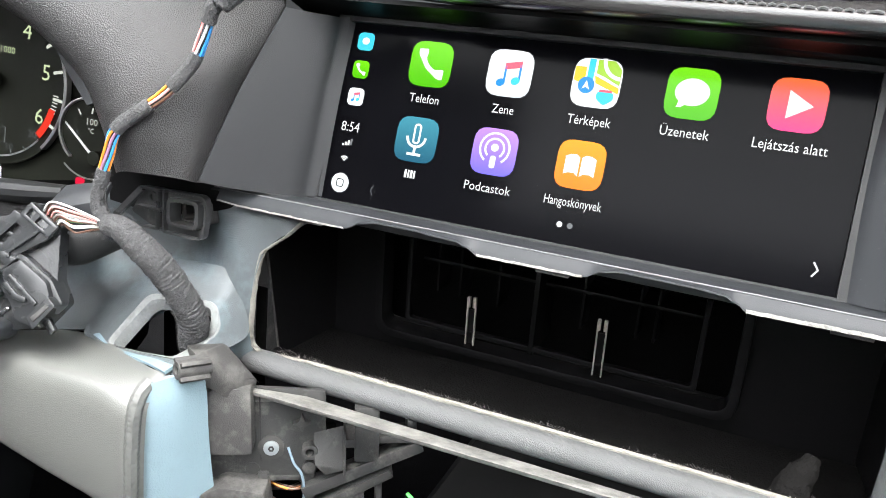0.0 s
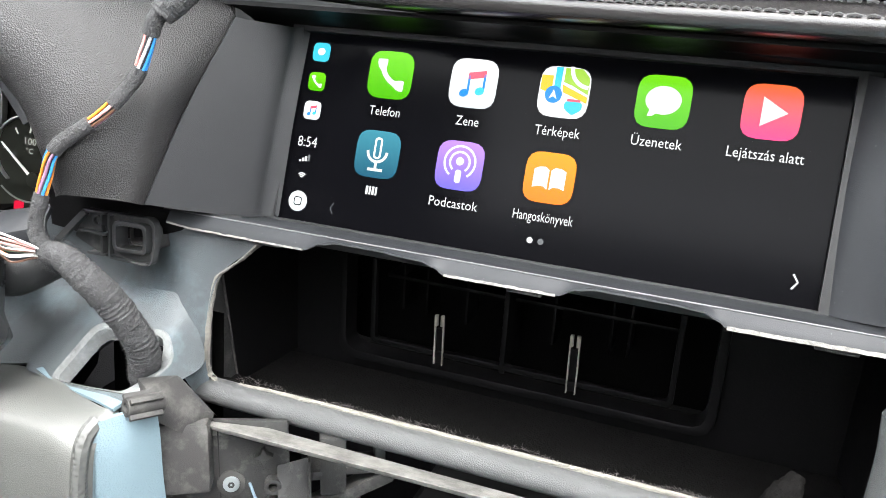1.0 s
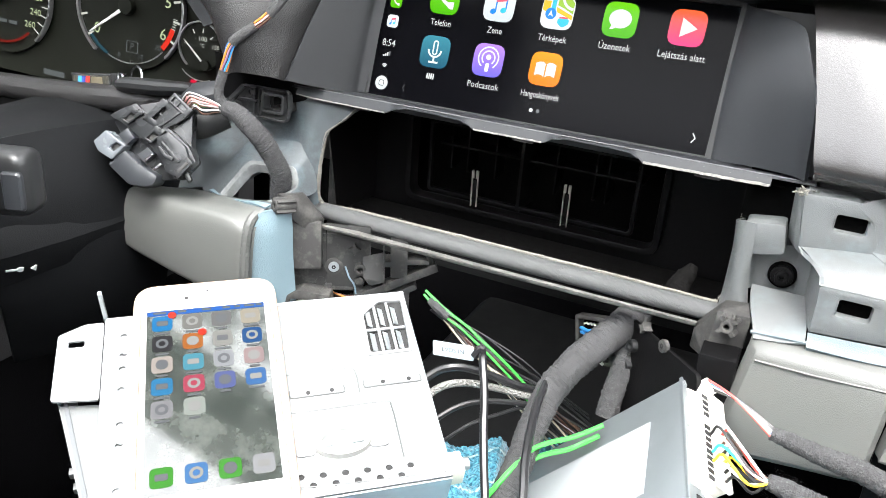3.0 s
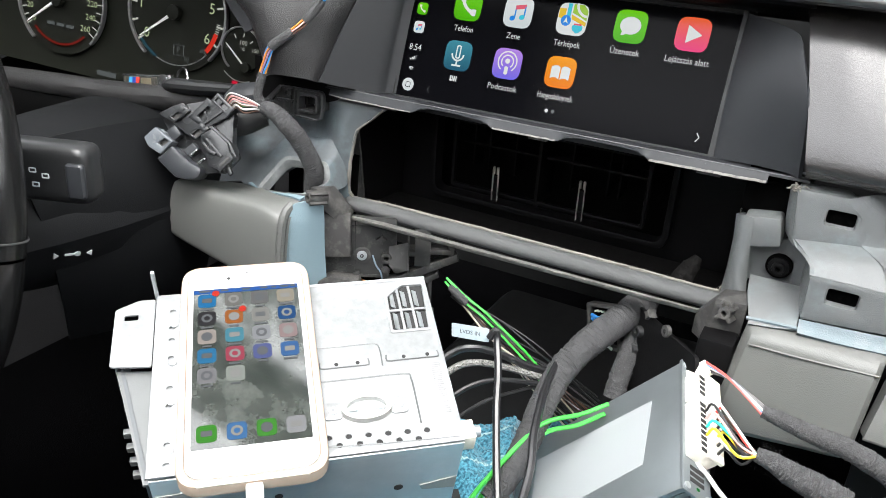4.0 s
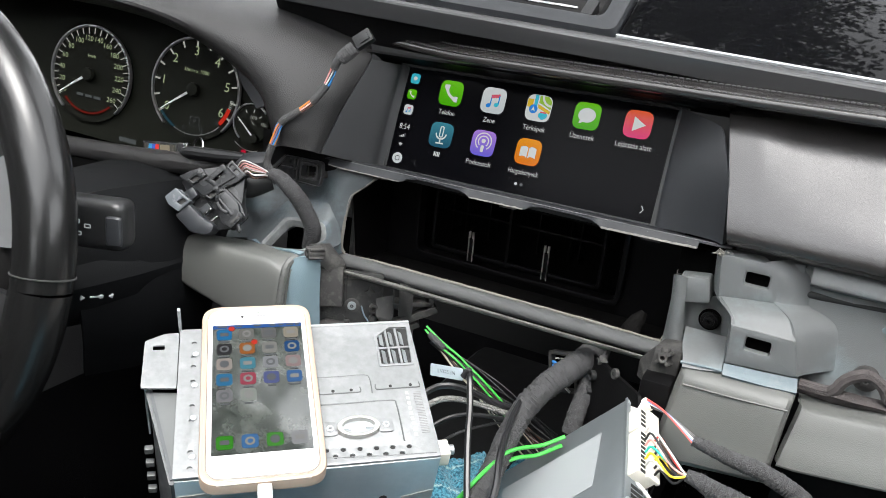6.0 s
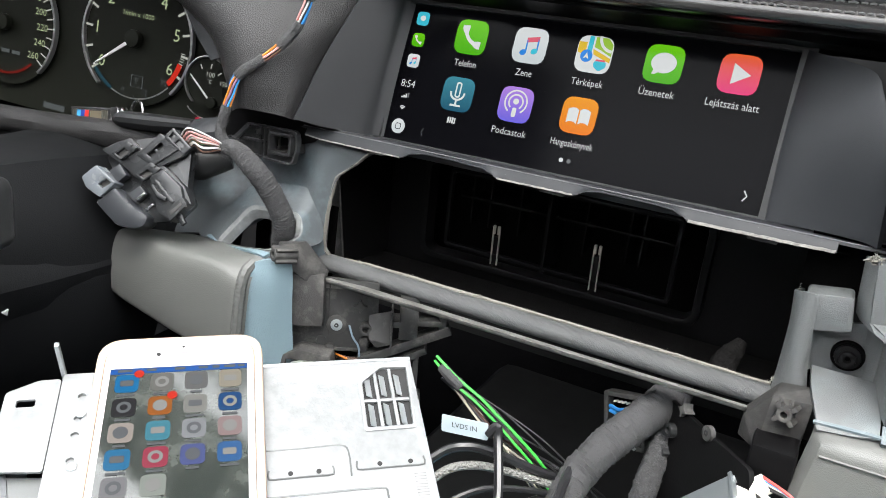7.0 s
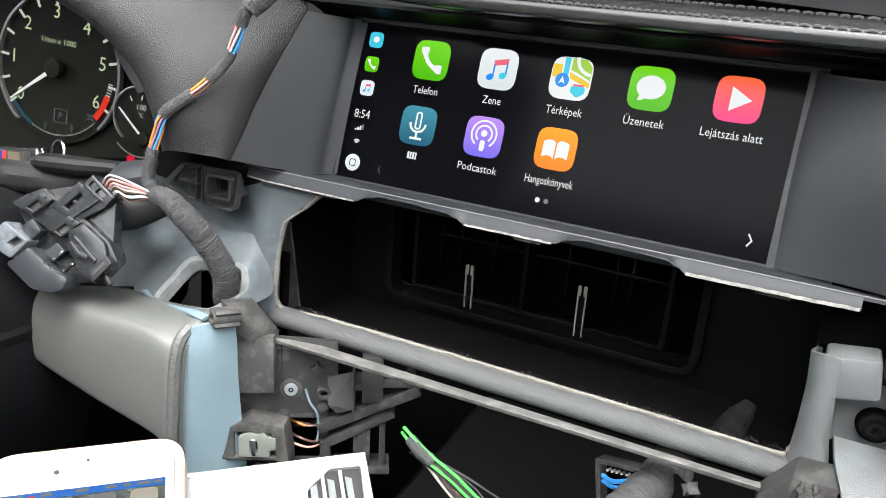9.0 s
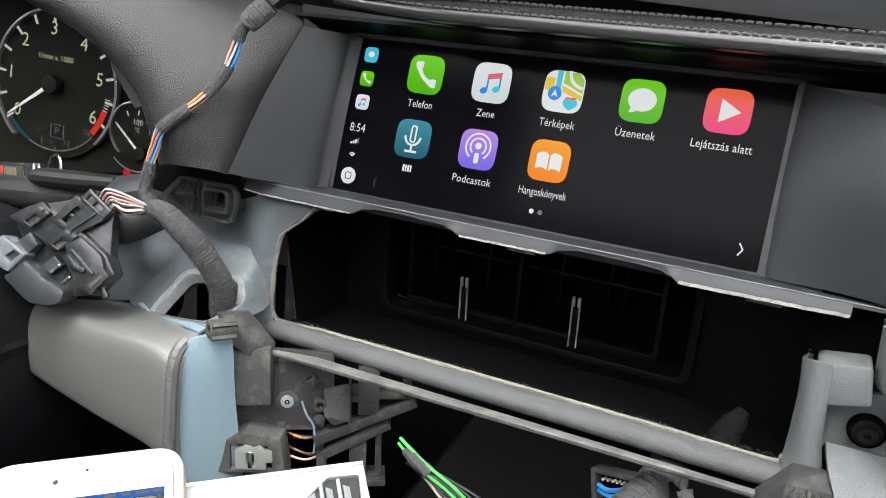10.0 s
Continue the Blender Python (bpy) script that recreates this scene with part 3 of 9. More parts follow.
for r in (0.0008, 0.0017, 0.0026):
    part("wifi_arc", plate(on_screen(0.040, 0.224, 0.0005), stroke(arc(0, 0, r, 45, 135, 8), 0.0006), 0.0001), G_WHITE, display, smooth=0)
ob = part("home_button", plate(on_screen(0.0404, 0.1026, 0.0005), ellipse(0, 0, 0.0050, 0.0050, 32), 0.0002), G_PALE, display, "round white home button", smooth=0)
symbol(ob, on_screen(0.0404, 0.1026), 0.0050, rrect(0.84, 0.84, 0.26), G_INK, UP, [rrect(0.68, 0.68, 0.2)])
part("page_dot", plate(on_screen(0.5185, 0.0972, 0.0005), ellipse(0, 0, 0.00135, 0.00135), 0.0001), G_WHITE, display, smooth=0)
part("page_dot", plate(on_screen(0.5385, 0.0972, 0.0005), ellipse(0, 0, 0.00135, 0.00135), 0.0001), G_GREY, display, smooth=0)
part("chevron", plate(on_screen(0.9611, 0.1046, 0.0005), stroke([(-0.0010, 0.0030), (0.0010, 0.0), (-0.0010, -0.0030)], 0.0008), 0.0001), G_WHITE, display, smooth=0)
part("chevron", plate(on_screen(0.117, 0.092, 0.0005), stroke([(0.0008, 0.0026), (-0.0008, 0.0), (0.0008, -0.0026)], 0.0003), 0.0001), G_GREY, display, smooth=0)

# ---- dashboard: padded shell ----
dash = thing("dashboard_top", (0, 0.3, 0.9), "black stitched leather dashboard top pad", "dashboard", kind="structure")
EDGE = [(-0.168, 0.012, 0.004), (-0.12, 0.006, 0.002), (-0.06, -0.012, 0.0), (0.0, -0.019, 0.0), (0.10, -0.021, 0.0), (0.16, -0.0235, 0.0), (0.30, -0.0305, 0.0005), (0.50, -0.045, 0.001), (0.80, -0.075, 0.0)]
PROFILE = ((0.034, -0.0045), (0.012, -0.0035), (0.002, -0.002), (-0.0005, 0.002), (0.0015, 0.0055), (0.008, 0.0082), (0.022, 0.011), (0.055, 0.017), (0.16, 0.026), (0.34, 0.050), (0.62, 0.075))
part("pad", loft([[(x, y + py, 0.9045 + z + pz) for py, pz in PROFILE] for x, y, z in EDGE], cross=3, steps=2), M_LEATHER_R, dash)
for off, up in ((0.0006, 0.0052), (0.0105, 0.0098)):
    line = spline([(x, y + off, 0.9045 + z + up) for x, y, z in EDGE], 10)
    dense = []
    for a, b in zip(line, line[1:]):
        k = max(1, int((b - a).length / 0.0032))
        dense += [a.lerp(b, j / k) for j in range(k)]
    bm = bmesh.new()
    for a, b in zip(dense, dense[1:]):
        d = (b - a) * 0.36
        c = (a + b) / 2
        tube([c - d, c + V((0, -0.0002, 0.0005)), c + d], 0.00055, 5, 1, bm)
    tagged(part("stitching", bm, mat("dark_grey_thread", (0.05, 0.05, 0.05), 0.7, bump=0.2), dash, "dark grey stitched seam"), kind="stuff")
FACE_EDGE = ((0.158, 0.010, 0.9015), (0.1635, -0.006, 0.888), (0.174, -0.028, 0.850), (0.180, -0.040, 0.822), (0.1825, -0.040, 0.812), (0.183, -0.030, 0.8055), (0.183, -0.005, 0.803))
FACE_PANEL = ((0.158, 0.010, 0.9015), (0.1635, -0.0030, 0.886), (0.174, -0.0255, 0.851), (0.180, -0.0425, 0.824), (0.1825, -0.0430, 0.812), (0.183, -0.030, 0.8055), (0.183, -0.005, 0.803))
face = loft([[(x0 + k, y - 0.055 * k, z) for x0, y, z in shape] for k, shape in ((0, FACE_EDGE), (0.004, FACE_EDGE), (0.018, FACE_EDGE), (0.026, FACE_EDGE), (0.050, FACE_PANEL), (0.1, FACE_PANEL), (0.3, FACE_PANEL), (0.7, FACE_PANEL))], cross=4)
single("dashboard_face", face, M_LEATHER_R, "dark brown grained leather dashboard face beside the display", "dashboard", kind="structure")

# ---- dashboard: carrier behind the removed trim ----
carrier = thing("dashboard_carrier", (0, 0, 0.6), "blue-grey foam-skinned dashboard carrier with a wide open recess", "dashboard", kind="structure")
bar = loft([[(x, -0.0185 - 0.0074 * math.cos(a), 0.7068 + 0.0064 * math.sin(a)) for a in [radians(q) for q in (125, 100, 75, 50, 25, 0, -25, -50, -80, -115)]] for x in (-0.158, -0.1, 0, 0.1, 0.158)], cross=2, thick=0.003)
part("cross_bar", bar, M_FOAM, carrier, "grey foam-skinned cross bar")
M_LEDGE = mat("dust_covered_ledge", (0.080, 0.078, 0.072), 0.75, bump=0.5, grain=1100, scale=90, vary=0.35, stain=(0.20, 0.195, 0.18), stain_scale=70, stain_lo=0.42, stain_hi=0.70)
LEDGE_L, LEDGE_R = V((-0.1287, -0.0543, 0.7124)), V((0.1412, -0.0437, 0.7092))
rows = []
for f in (0.0, 0.03, 0.09, 0.3, 0.55, 0.8, 1.0):
    q = LEDGE_L.lerp(LEDGE_R, f)
    wide = min(1.0, 0.25 + f / 0.09 * 0.75)
    back = 0.0135 + 0.0045 * (1 - f)
    rows.append([(q.x, q.y + back * wide, q.z - 0.0090), (q.x, q.y + (back - 0.001) * wide, q.z - 0.0056 * wide), (q.x, q.y + 0.006 * wide, q.z - 0.0022 * wide), (q.x, q.y, q.z), (q.x, q.y - 0.0004, q.z - 0.0008), (q.x, q.y + 0.0012, q.z - 0.0034), (q.x, q.y + 0.010, q.z - 0.0080)])
ledge = loft(rows, cross=2, thick=0.0008)
part("ledge", ledge, M_LEDGE, carrier, "dusty black ledge below the bar")

# raw foam edge round the recess
ring = [(-0.1187, -0.0185, 0.7925), (-0.123, -0.0195, 0.7876), (-0.1289, -0.0203, 0.7819), (-0.137, -0.0205, 0.7757), (-0.1428, -0.0205, 0.7702), (-0.1461, -0.0205, 0.7601), (-0.1488, -0.0205, 0.7455), (-0.1506, -0.0205, 0.730), (-0.1512, -0.0202, 0.7215), (-0.1497, -0.0195, 0.7155), (-0.1456, -0.0185, 0.7121), (-0.130, -0.0170, 0.7126), (-0.106, -0.0165, 0.7133), (-0.03, -0.0165, 0.7137), (0.038, -0.0165, 0.7138), (0.098, -0.0165, 0.7137), (0.1442, -0.0165, 0.7132), (0.1492, -0.0165, 0.7161), (0.152, -0.0165, 0.7206), (0.1522, -0.0165, 0.735), (0.152, -0.0165, 0.7532), (0.1505, -0.0165, 0.7732)]
line = spline(ring, 8)
bm = bmesh.new()
rows = []
for i, p in enumerate(line):
    j = 0.0004 * noise.noise(p * 420) + 0.0004 * noise.noise(p * 1500)
    out_x = -1.3 if p.z > 0.7145 and p.x < 0 else 0.0
    low = 0.0 if out_x else 1.0
    j *= 0.5 if p.x > 0.149 else 1.0
    rows.append([p + V((0.0013 * out_x, -0.0009 + j, -0.0006 * low)), p + V((0.0005 * out_x, -0.0010, 0.0005 * low + j)), p + V((-0.0003 * out_x, 0.0004, 0.0009 * low + j)), p + V((-0.0004 * out_x + j, 0.0019, 0.0003)), p + V((0.0006 * out_x, 0.0012, -0.0010 * low)), p + V((0.0013 * out_x, -0.0009 + j, -0.0006 * low))])
loft(rows, bm)
part("foam_edge", bm, M_RAW, carrier, "torn pale foam edge")
bm = bmesh.new()
for i in range(500):
    a = random.randrange(len(line) - 1)
    p = line[a].lerp(line[a + 1], random.random()) + V((0, random.uniform(-0.001, 0.002), 0.001))
    d = V((random.uniform(-1, 1), random.uniform(-0.6, 0.6), random.uniform(0, 1))).normalized() * random.uniform(0.0003, 0.0008)
    tube([p, p + d * 0.6 + V((0.0003, 0, 0)), p + d], 0.00012, 3, 1, bm, cap=False)
tagged(part("foam_fibres", bm, M_RAW, carrier, "loose pale foam fibres"), kind="stuff")

# left of the recess: one moulded sheet with the cut-out for the harness
left = loft([[(-0.1480, -0.0190, 0.702), (-0.1515, -0.0210, 0.726), (-0.1475, -0.0213, 0.755), (-0.1400, -0.0205, 0.774), (-0.1235, -0.0190, 0.788), (-0.115, -0.008, 0.797)],
             [(-0.155, -0.026, 0.708), (-0.158, -0.026, 0.735), (-0.157, -0.025, 0.760), (-0.153, -0.024, 0.780), (-0.145, -0.022, 0.792), (-0.140, -0.014, 0.797)],
             [(-0.170, -0.034, 0.738), (-0.171, -0.028, 0.746), (-0.172, -0.020, 0.760), (-0.172, -0.018, 0.776), (-0.170, -0.020, 0.790), (-0.168, -0.014, 0.797)],
             [(-0.190, -0.032, 0.737), (-0.192, -0.024, 0.745), (-0.194, -0.012, 0.758), (-0.195, -0.010, 0.774), (-0.195, -0.014, 0.788), (-0.195, -0.010, 0.797)],
             [(-0.212, -0.044, 0.722), (-0.214, -0.032, 0.736), (-0.216, -0.014, 0.752), (-0.217, -0.008, 0.770), (-0.218, -0.014, 0.786), (-0.218, -0.010, 0.797)],
             [(-0.245, -0.050, 0.714), (-0.247, -0.038, 0.728), (-0.250, -0.020, 0.748), (-0.252, -0.012, 0.768), (-0.253, -0.016, 0.784), (-0.254, -0.012, 0.790)],
             [(-0.285, -0.050, 0.705), (-0.287, -0.040, 0.722), (-0.286, -0.028, 0.738), (-0.284, -0.022, 0.750), (-0.282, -0.020, 0.760), (-0.280, -0.016, 0.768)]], cross=4, steps=5, thick=0.003)
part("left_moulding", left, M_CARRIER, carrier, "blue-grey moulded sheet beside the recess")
# sloping collar with the harness cut-out
def loop3(points, corner, per=5):
    """A closed run of places with rounded corners, the same count for every corner."""
    p, out = [V(q) for q in points], []
    for i, q in enumerate(p):
        a, c = p[i - 1] - q, p[(i + 1) % len(p)] - q
        r = min(corner, a.length * 0.45, c.length * 0.45)
        b, e = q + a.normalized() * r, q + c.normalized() * r
        out += [(1 - t) ** 2 * b + 2 * t * (1 - t) * q + t * t * e for t in [k / per for k in range(per + 1)]]
    return out


HOLE = [(-0.2100, -0.0585, 0.7164), (-0.1945, -0.0442, 0.7408), (-0.1618, -0.0383, 0.7415), (-0.1580, -0.0470, 0.7290), (-0.1630, -0.0670, 0.7262), (-0.1840, -0.0630, 0.7212)]
RIM = [(-0.2160, -0.0590, 0.7165), (-0.1985, -0.0425, 0.7442), (-0.1600, -0.0360, 0.7452), (-0.1525, -0.0420, 0.7330), (-0.1525, -0.0705, 0.7282), (-0.1850, -0.0660, 0.7222)]
SKIRT = [(-0.2380, -0.0560, 0.7160), (-0.2080, -0.0230, 0.7570), (-0.1600, -0.0230, 0.7600), (-0.1470, -0.0240, 0.7250), (-0.1470, -0.0830, 0.7270), (-0.1860, -0.0715, 0.7222)]
hole, rim, skirt = loop3(HOLE, 0.0045), loop3(RIM, 0.006), loop3(SKIRT, 0.010)
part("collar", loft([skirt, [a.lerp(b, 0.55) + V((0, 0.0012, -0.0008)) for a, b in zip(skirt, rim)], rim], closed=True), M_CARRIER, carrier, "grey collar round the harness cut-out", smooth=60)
lift = V((0, -0.0006, 0.0008))
part("collar_rim", loft([rim, [a.lerp(b, 0.12) + lift for a, b in zip(rim, hole)], [a.lerp(b, 0.80) + lift for a, b in zip(rim, hole)], [q + V((0, 0.0004, -0.0006)) for q in hole], [q + V((0.001, 0.0020, -0.0050)) for q in hole]], closed=True), mat("dusty_grey_rim", (0.125, 0.132, 0.130), 0.7, bump=0.7, grain=900, vary=0.35, stain=(0.20, 0.215, 0.215), stain_scale=90, stain_lo=0.45, stain_hi=0.7), carrier, "dusty rim of the cut-out", smooth=40)
# Black sheet paints the shade inside the harness cut-out.
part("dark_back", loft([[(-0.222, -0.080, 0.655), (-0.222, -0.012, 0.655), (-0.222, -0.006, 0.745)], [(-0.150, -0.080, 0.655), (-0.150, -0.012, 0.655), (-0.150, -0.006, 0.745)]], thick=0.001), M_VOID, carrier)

# ---- right of the recess ----
def yz_plate(y, outer, depth, holes=(), bevel=0.0, lean=0.0):
    """A plate that faces the cabin: outline in x and z at depth y, leaning back by lean degrees."""
    m = Matrix.Translation((0, y, 0)) @ pose(0, 0, 0, 90 + lean, 0, 0)
    return plate(m, outer, depth, holes, bevel)


right = loft([[(0.192, -0.010, 0.715), (0.190, -0.010, 0.735), (0.188, -0.012, 0.755), (0.186, -0.014, 0.778), (0.182, -0.022, 0.797)],
              [(0.205, -0.024, 0.715), (0.205, -0.018, 0.735), (0.204, -0.018, 0.755), (0.202, -0.022, 0.778), (0.200, -0.022, 0.797)],
              [(0.235, -0.030, 0.712), (0.235, -0.026, 0.740), (0.236, -0.026, 0.765), (0.238, -0.027, 0.786), (0.238, -0.026, 0.803)],
              [(0.27, -0.034, 0.712), (0.27, -0.030, 0.740), (0.27, -0.028, 0.768), (0.27, -0.028, 0.788), (0.27, -0.028, 0.806)],
              [(0.60, -0.055, 0.738), (0.60, -0.052, 0.766), (0.60, -0.046, 0.796), (0.60, -0.046, 0.812), (0.60, -0.046, 0.829)]], cross=5, steps=3, thick=0.003)
# Raised dark tube; the shade below the ridge is put into its colour.
part("ridge_shade", tube([(0.2350, -0.0255, 0.7822), (0.2405, -0.0262, 0.7828), (0.27, -0.0275, 0.7836), (0.311, -0.0300, 0.7868), (0.60, -0.0460, 0.8060)], [0.0012, 0.0032, 0.0037, 0.0037, 0.0037], 12, 4), M_PLASTIC, carrier, "dark tube that paints the shade below the ridge")
part("right_moulding", right, M_CARRIER_R, carrier, "blue-grey moulded sheet with pressed steps")
strip = loft([[(0.1535, -0.0080, 0.7690), (0.1505, -0.0165, 0.7700), (0.1535, -0.0245, 0.7730), (0.1572, -0.0268, 0.7742), (0.1600, -0.0262, 0.7735)], [(0.1545, -0.0080, 0.7532), (0.1520, -0.0165, 0.7532), (0.1550, -0.0250, 0.7530), (0.1588, -0.0272, 0.7522), (0.1615, -0.0262, 0.7520)], [(0.1545, -0.0080, 0.735), (0.1522, -0.0165, 0.735), (0.1558, -0.0255, 0.7348), (0.1598, -0.0275, 0.7345), (0.1625, -0.0240, 0.7345)], [(0.1545, -0.0080, 0.7206), (0.1520, -0.0165, 0.7206), (0.1570, -0.0262, 0.7212), (0.1624, -0.0285, 0.7216), (0.1650, -0.0260, 0.7220)], [(0.1545, -0.0080, 0.7080), (0.1515, -0.0170, 0.7100), (0.1560, -0.0270, 0.7090), (0.1630, -0.0300, 0.7090), (0.1680, -0.0280, 0.7090)]], cross=4, steps=4, thick=0.002)
part("recess_edge", strip, M_CARRIER_R, carrier, "rounded edge of the recess")
part("upper_pad", yz_plate(-0.0272, outline([(0.1560, 0.7525), (0.1795, 0.7580), (0.1762, 0.7765), (0.1545, 0.7735)], 0.0025), 0.018, (), 0.0016), M_CARRIER_R, carrier, "small raised pad beside the recess")
part("pad_well", loft([[(0.156, -0.020, 0.7600), (0.162, -0.013, 0.7570), (0.176, -0.011, 0.7580), (0.194, -0.012, 0.7620)], [(0.157, -0.020, 0.7450), (0.164, -0.012, 0.7450), (0.178, -0.010, 0.7450), (0.196, -0.012, 0.7450)], [(0.158, -0.021, 0.7250), (0.166, -0.013, 0.7280), (0.180, -0.011, 0.7280), (0.198, -0.013, 0.7280)]], cross=3, steps=3, thick=0.002), M_CARRIER_R, carrier, "sunken well of the fixing stud")
# Added black plate paints the shade under the bezel lip.
part("shade_plate", yz_plate(-0.0120, [(0.150, 0.772), (0.188, 0.772), (0.188, 0.802), (0.150, 0.802)], 0.002), M_VOID, carrier)
HOLE1, HOLE2 = rrect(0.0160, 0.0094, 0.0020, 0.2076, 0.7864), rrect(0.0165, 0.0096, 0.0020, 0.2190, 0.7484)
part("upper_block", yz_plate(-0.036, outline([(0.1848, 0.7670), (0.2240, 0.7720), (0.2215, 0.7900), (0.2090, 0.8005), (0.1808, 0.8000)], 0.003), 0.016, [HOLE1], 0.0018), M_CARRIER_R, carrier, "raised block with a rectangular slot")
part("lower_block", yz_plate(-0.062, outline([(0.2005, 0.7300), (0.2480, 0.7335), (0.2415, 0.7590), (0.1995, 0.7590)], 0.003), 0.042, [HOLE2], 0.002), M_CARRIER_R, carrier, "raised block with a rectangular slot")
shoulder = loft([[(0.1850, -0.034, 0.7690), (0.1905, -0.0425, 0.7676), (0.1965, -0.053, 0.7648), (0.1992, -0.0617, 0.7588)], [(0.2045, -0.034, 0.7715), (0.2090, -0.0425, 0.7703), (0.2140, -0.053, 0.7672), (0.2180, -0.0617, 0.7590)], [(0.2242, -0.034, 0.7738), (0.2285, -0.0425, 0.7722), (0.2350, -0.053, 0.7686), (0.2415, -0.0617, 0.7588)]], cross=4, steps=4, thick=0.003)
flank = loft([[(0.2065, -0.0345, 0.7985), (0.216, -0.0315, 0.802), (0.236, -0.018, 0.804)], [(0.2188, -0.0345, 0.7890), (0.229, -0.0325, 0.7905), (0.250, -0.020, 0.792)], [(0.2215, -0.0345, 0.7730), (0.232, -0.0335, 0.7735), (0.256, -0.020, 0.775)], [(0.2335, -0.0515, 0.7685), (0.240, -0.042, 0.769), (0.264, -0.021, 0.770)], [(0.2393, -0.0600, 0.7592), (0.2475, -0.048, 0.760), (0.272, -0.022, 0.762)], [(0.2458, -0.0600, 0.7338), (0.2525, -0.050, 0.734), (0.276, -0.024, 0.735)]], cross=4, steps=3, thick=0.002)
part("flank", flank, M_CARRIER_R, carrier)
flank = loft([[(0.1810, -0.0356, 0.7998), (0.1785, -0.030, 0.799), (0.176, -0.019, 0.797)], [(0.1850, -0.0356, 0.7685), (0.182, -0.030, 0.768), (0.179, -0.017, 0.766)], [(0.1940, -0.0515, 0.7650), (0.191, -0.040, 0.764), (0.187, -0.016, 0.762)], [(0.1997, -0.0612, 0.7588), (0.197, -0.045, 0.758), (0.194, -0.014, 0.756)], [(0.2007, -0.0612, 0.7302), (0.1985, -0.045, 0.7297), (0.196, -0.015, 0.729)]], cross=4, steps=3, thick=0.002)
part("flank", flank, M_CARRIER_R, carrier)
part("shoulder", shoulder, M_CARRIER_R, carrier)
foot = loft([[(0.2003, -0.0625, 0.7302), (0.2008, -0.0645, 0.7265), (0.2012, -0.0680, 0.7238)], [(0.2250, -0.0628, 0.7318), (0.2260, -0.0655, 0.7275), (0.2265, -0.0690, 0.7246)], [(0.2482, -0.0628, 0.7336), (0.2490, -0.0650, 0.7290), (0.2496, -0.0690, 0.7260)]], cross=3, steps=4, thick=0.003)
part("foot", foot, M_DULLBLUE, carrier, "pale blue foot of the block")
# Black backing paints the shade inside the two slots.
for hx, hy, hz in ((0.2076, -0.030, 0.7864), (0.2190, -0.055, 0.7484)):
    part("slot_back", box(Matrix.Translation((hx, hy, hz)), (-0.012, -0.001, -0.008), (0.012, 0.001, 0.008)), M_VOID, carrier)
ledge_r = loft([[(0.166, -0.022, 0.7335), (0.168, -0.042, 0.7300), (0.1725, -0.060, 0.7240), (0.174, -0.066, 0.7200)], [(0.183, -0.022, 0.7335), (0.185, -0.042, 0.7310), (0.188, -0.060, 0.7260), (0.189, -0.066, 0.7220)], [(0.1985, -0.022, 0.7335), (0.1990, -0.042, 0.7318), (0.1998, -0.060, 0.7285), (0.200, -0.066, 0.7250)]], cross=4, steps=3, thick=0.003)
part("lower_step", ledge_r, M_CARRIER_R, carrier)
part("blue_seam", tube([(0.172, -0.063, 0.7222), (0.186, -0.064, 0.7238), (0.201, -0.0655, 0.7252)], 0.0012, 6), M_DULLBLUE, carrier, "pale blue seam")
KNOB = Matrix.Translation((0.1812, -0.0185, 0.7418)) @ pose(0, 0, 0, 90, 0, 0)
stud = thing("fixing_stud", (0.1812, -0.0185, 0.7418), "round black plastic fixing stud in the carrier", "fastener")
# Flat black ring; the sunken stud's shade is put into its colour.
part("well", disc(KNOB @ pose(0, 0, 0.0004), 0.0082, 0.003, 28, 0.0006, hole=0.0066), M_VOID, stud, "black ring painting the shade round the stud")
part("flange", disc(KNOB @ pose(0, 0, 0.002), 0.0066, 0.005, 24, 0.001), M_DUCT, stud)
part("head", disc(KNOB @ pose(0, 0, 0.0052), 0.0042, 0.004, 16, 0.0008, hole=0.0016), M_DUCT, stud)

ridge = loft([[(x, y - 0.055 * (x - 0.24), z) for y, z in ((-0.026, 0.808), (-0.034, 0.8060), (-0.0385, 0.8010), (-0.0400, 0.7950), (-0.0370, 0.7925), (-0.0300, 0.7900), (-0.025, 0.7890))] for x in (0.241, 0.247, 0.30, 0.60)], cross=4, thick=0.002)
part("ridge", ridge, M_CARRIER_R, carrier, "long pressed ridge")
part("dust_spot", disc(Matrix.Translation((0.293, -0.0335, 0.772)) @ pose(0, 0, 0, 90, 0, 0), 0.0022, 0.002, 12, 0.0005), M_DULLBLUE, carrier)
splinter = thing("torn_foam_piece", (0.178, -0.03, 0.80), "torn pale foam splinter at the bezel corner", "foam")
bm = bmesh.new()
for k in range(26):
    p = V((0.1765, -0.033, 0.7995)) + V((random.uniform(0, 0.011), random.uniform(-0.002, 0.002), random.uniform(-0.002, 0.002)))
    tube([p, p + V((random.uniform(-0.004, 0.004), random.uniform(-0.002, 0), random.uniform(-0.003, 0.004)))], [0.0009, 0.0003], 4, 1, bm)
part("splinters", bm, M_RAW, splinter)

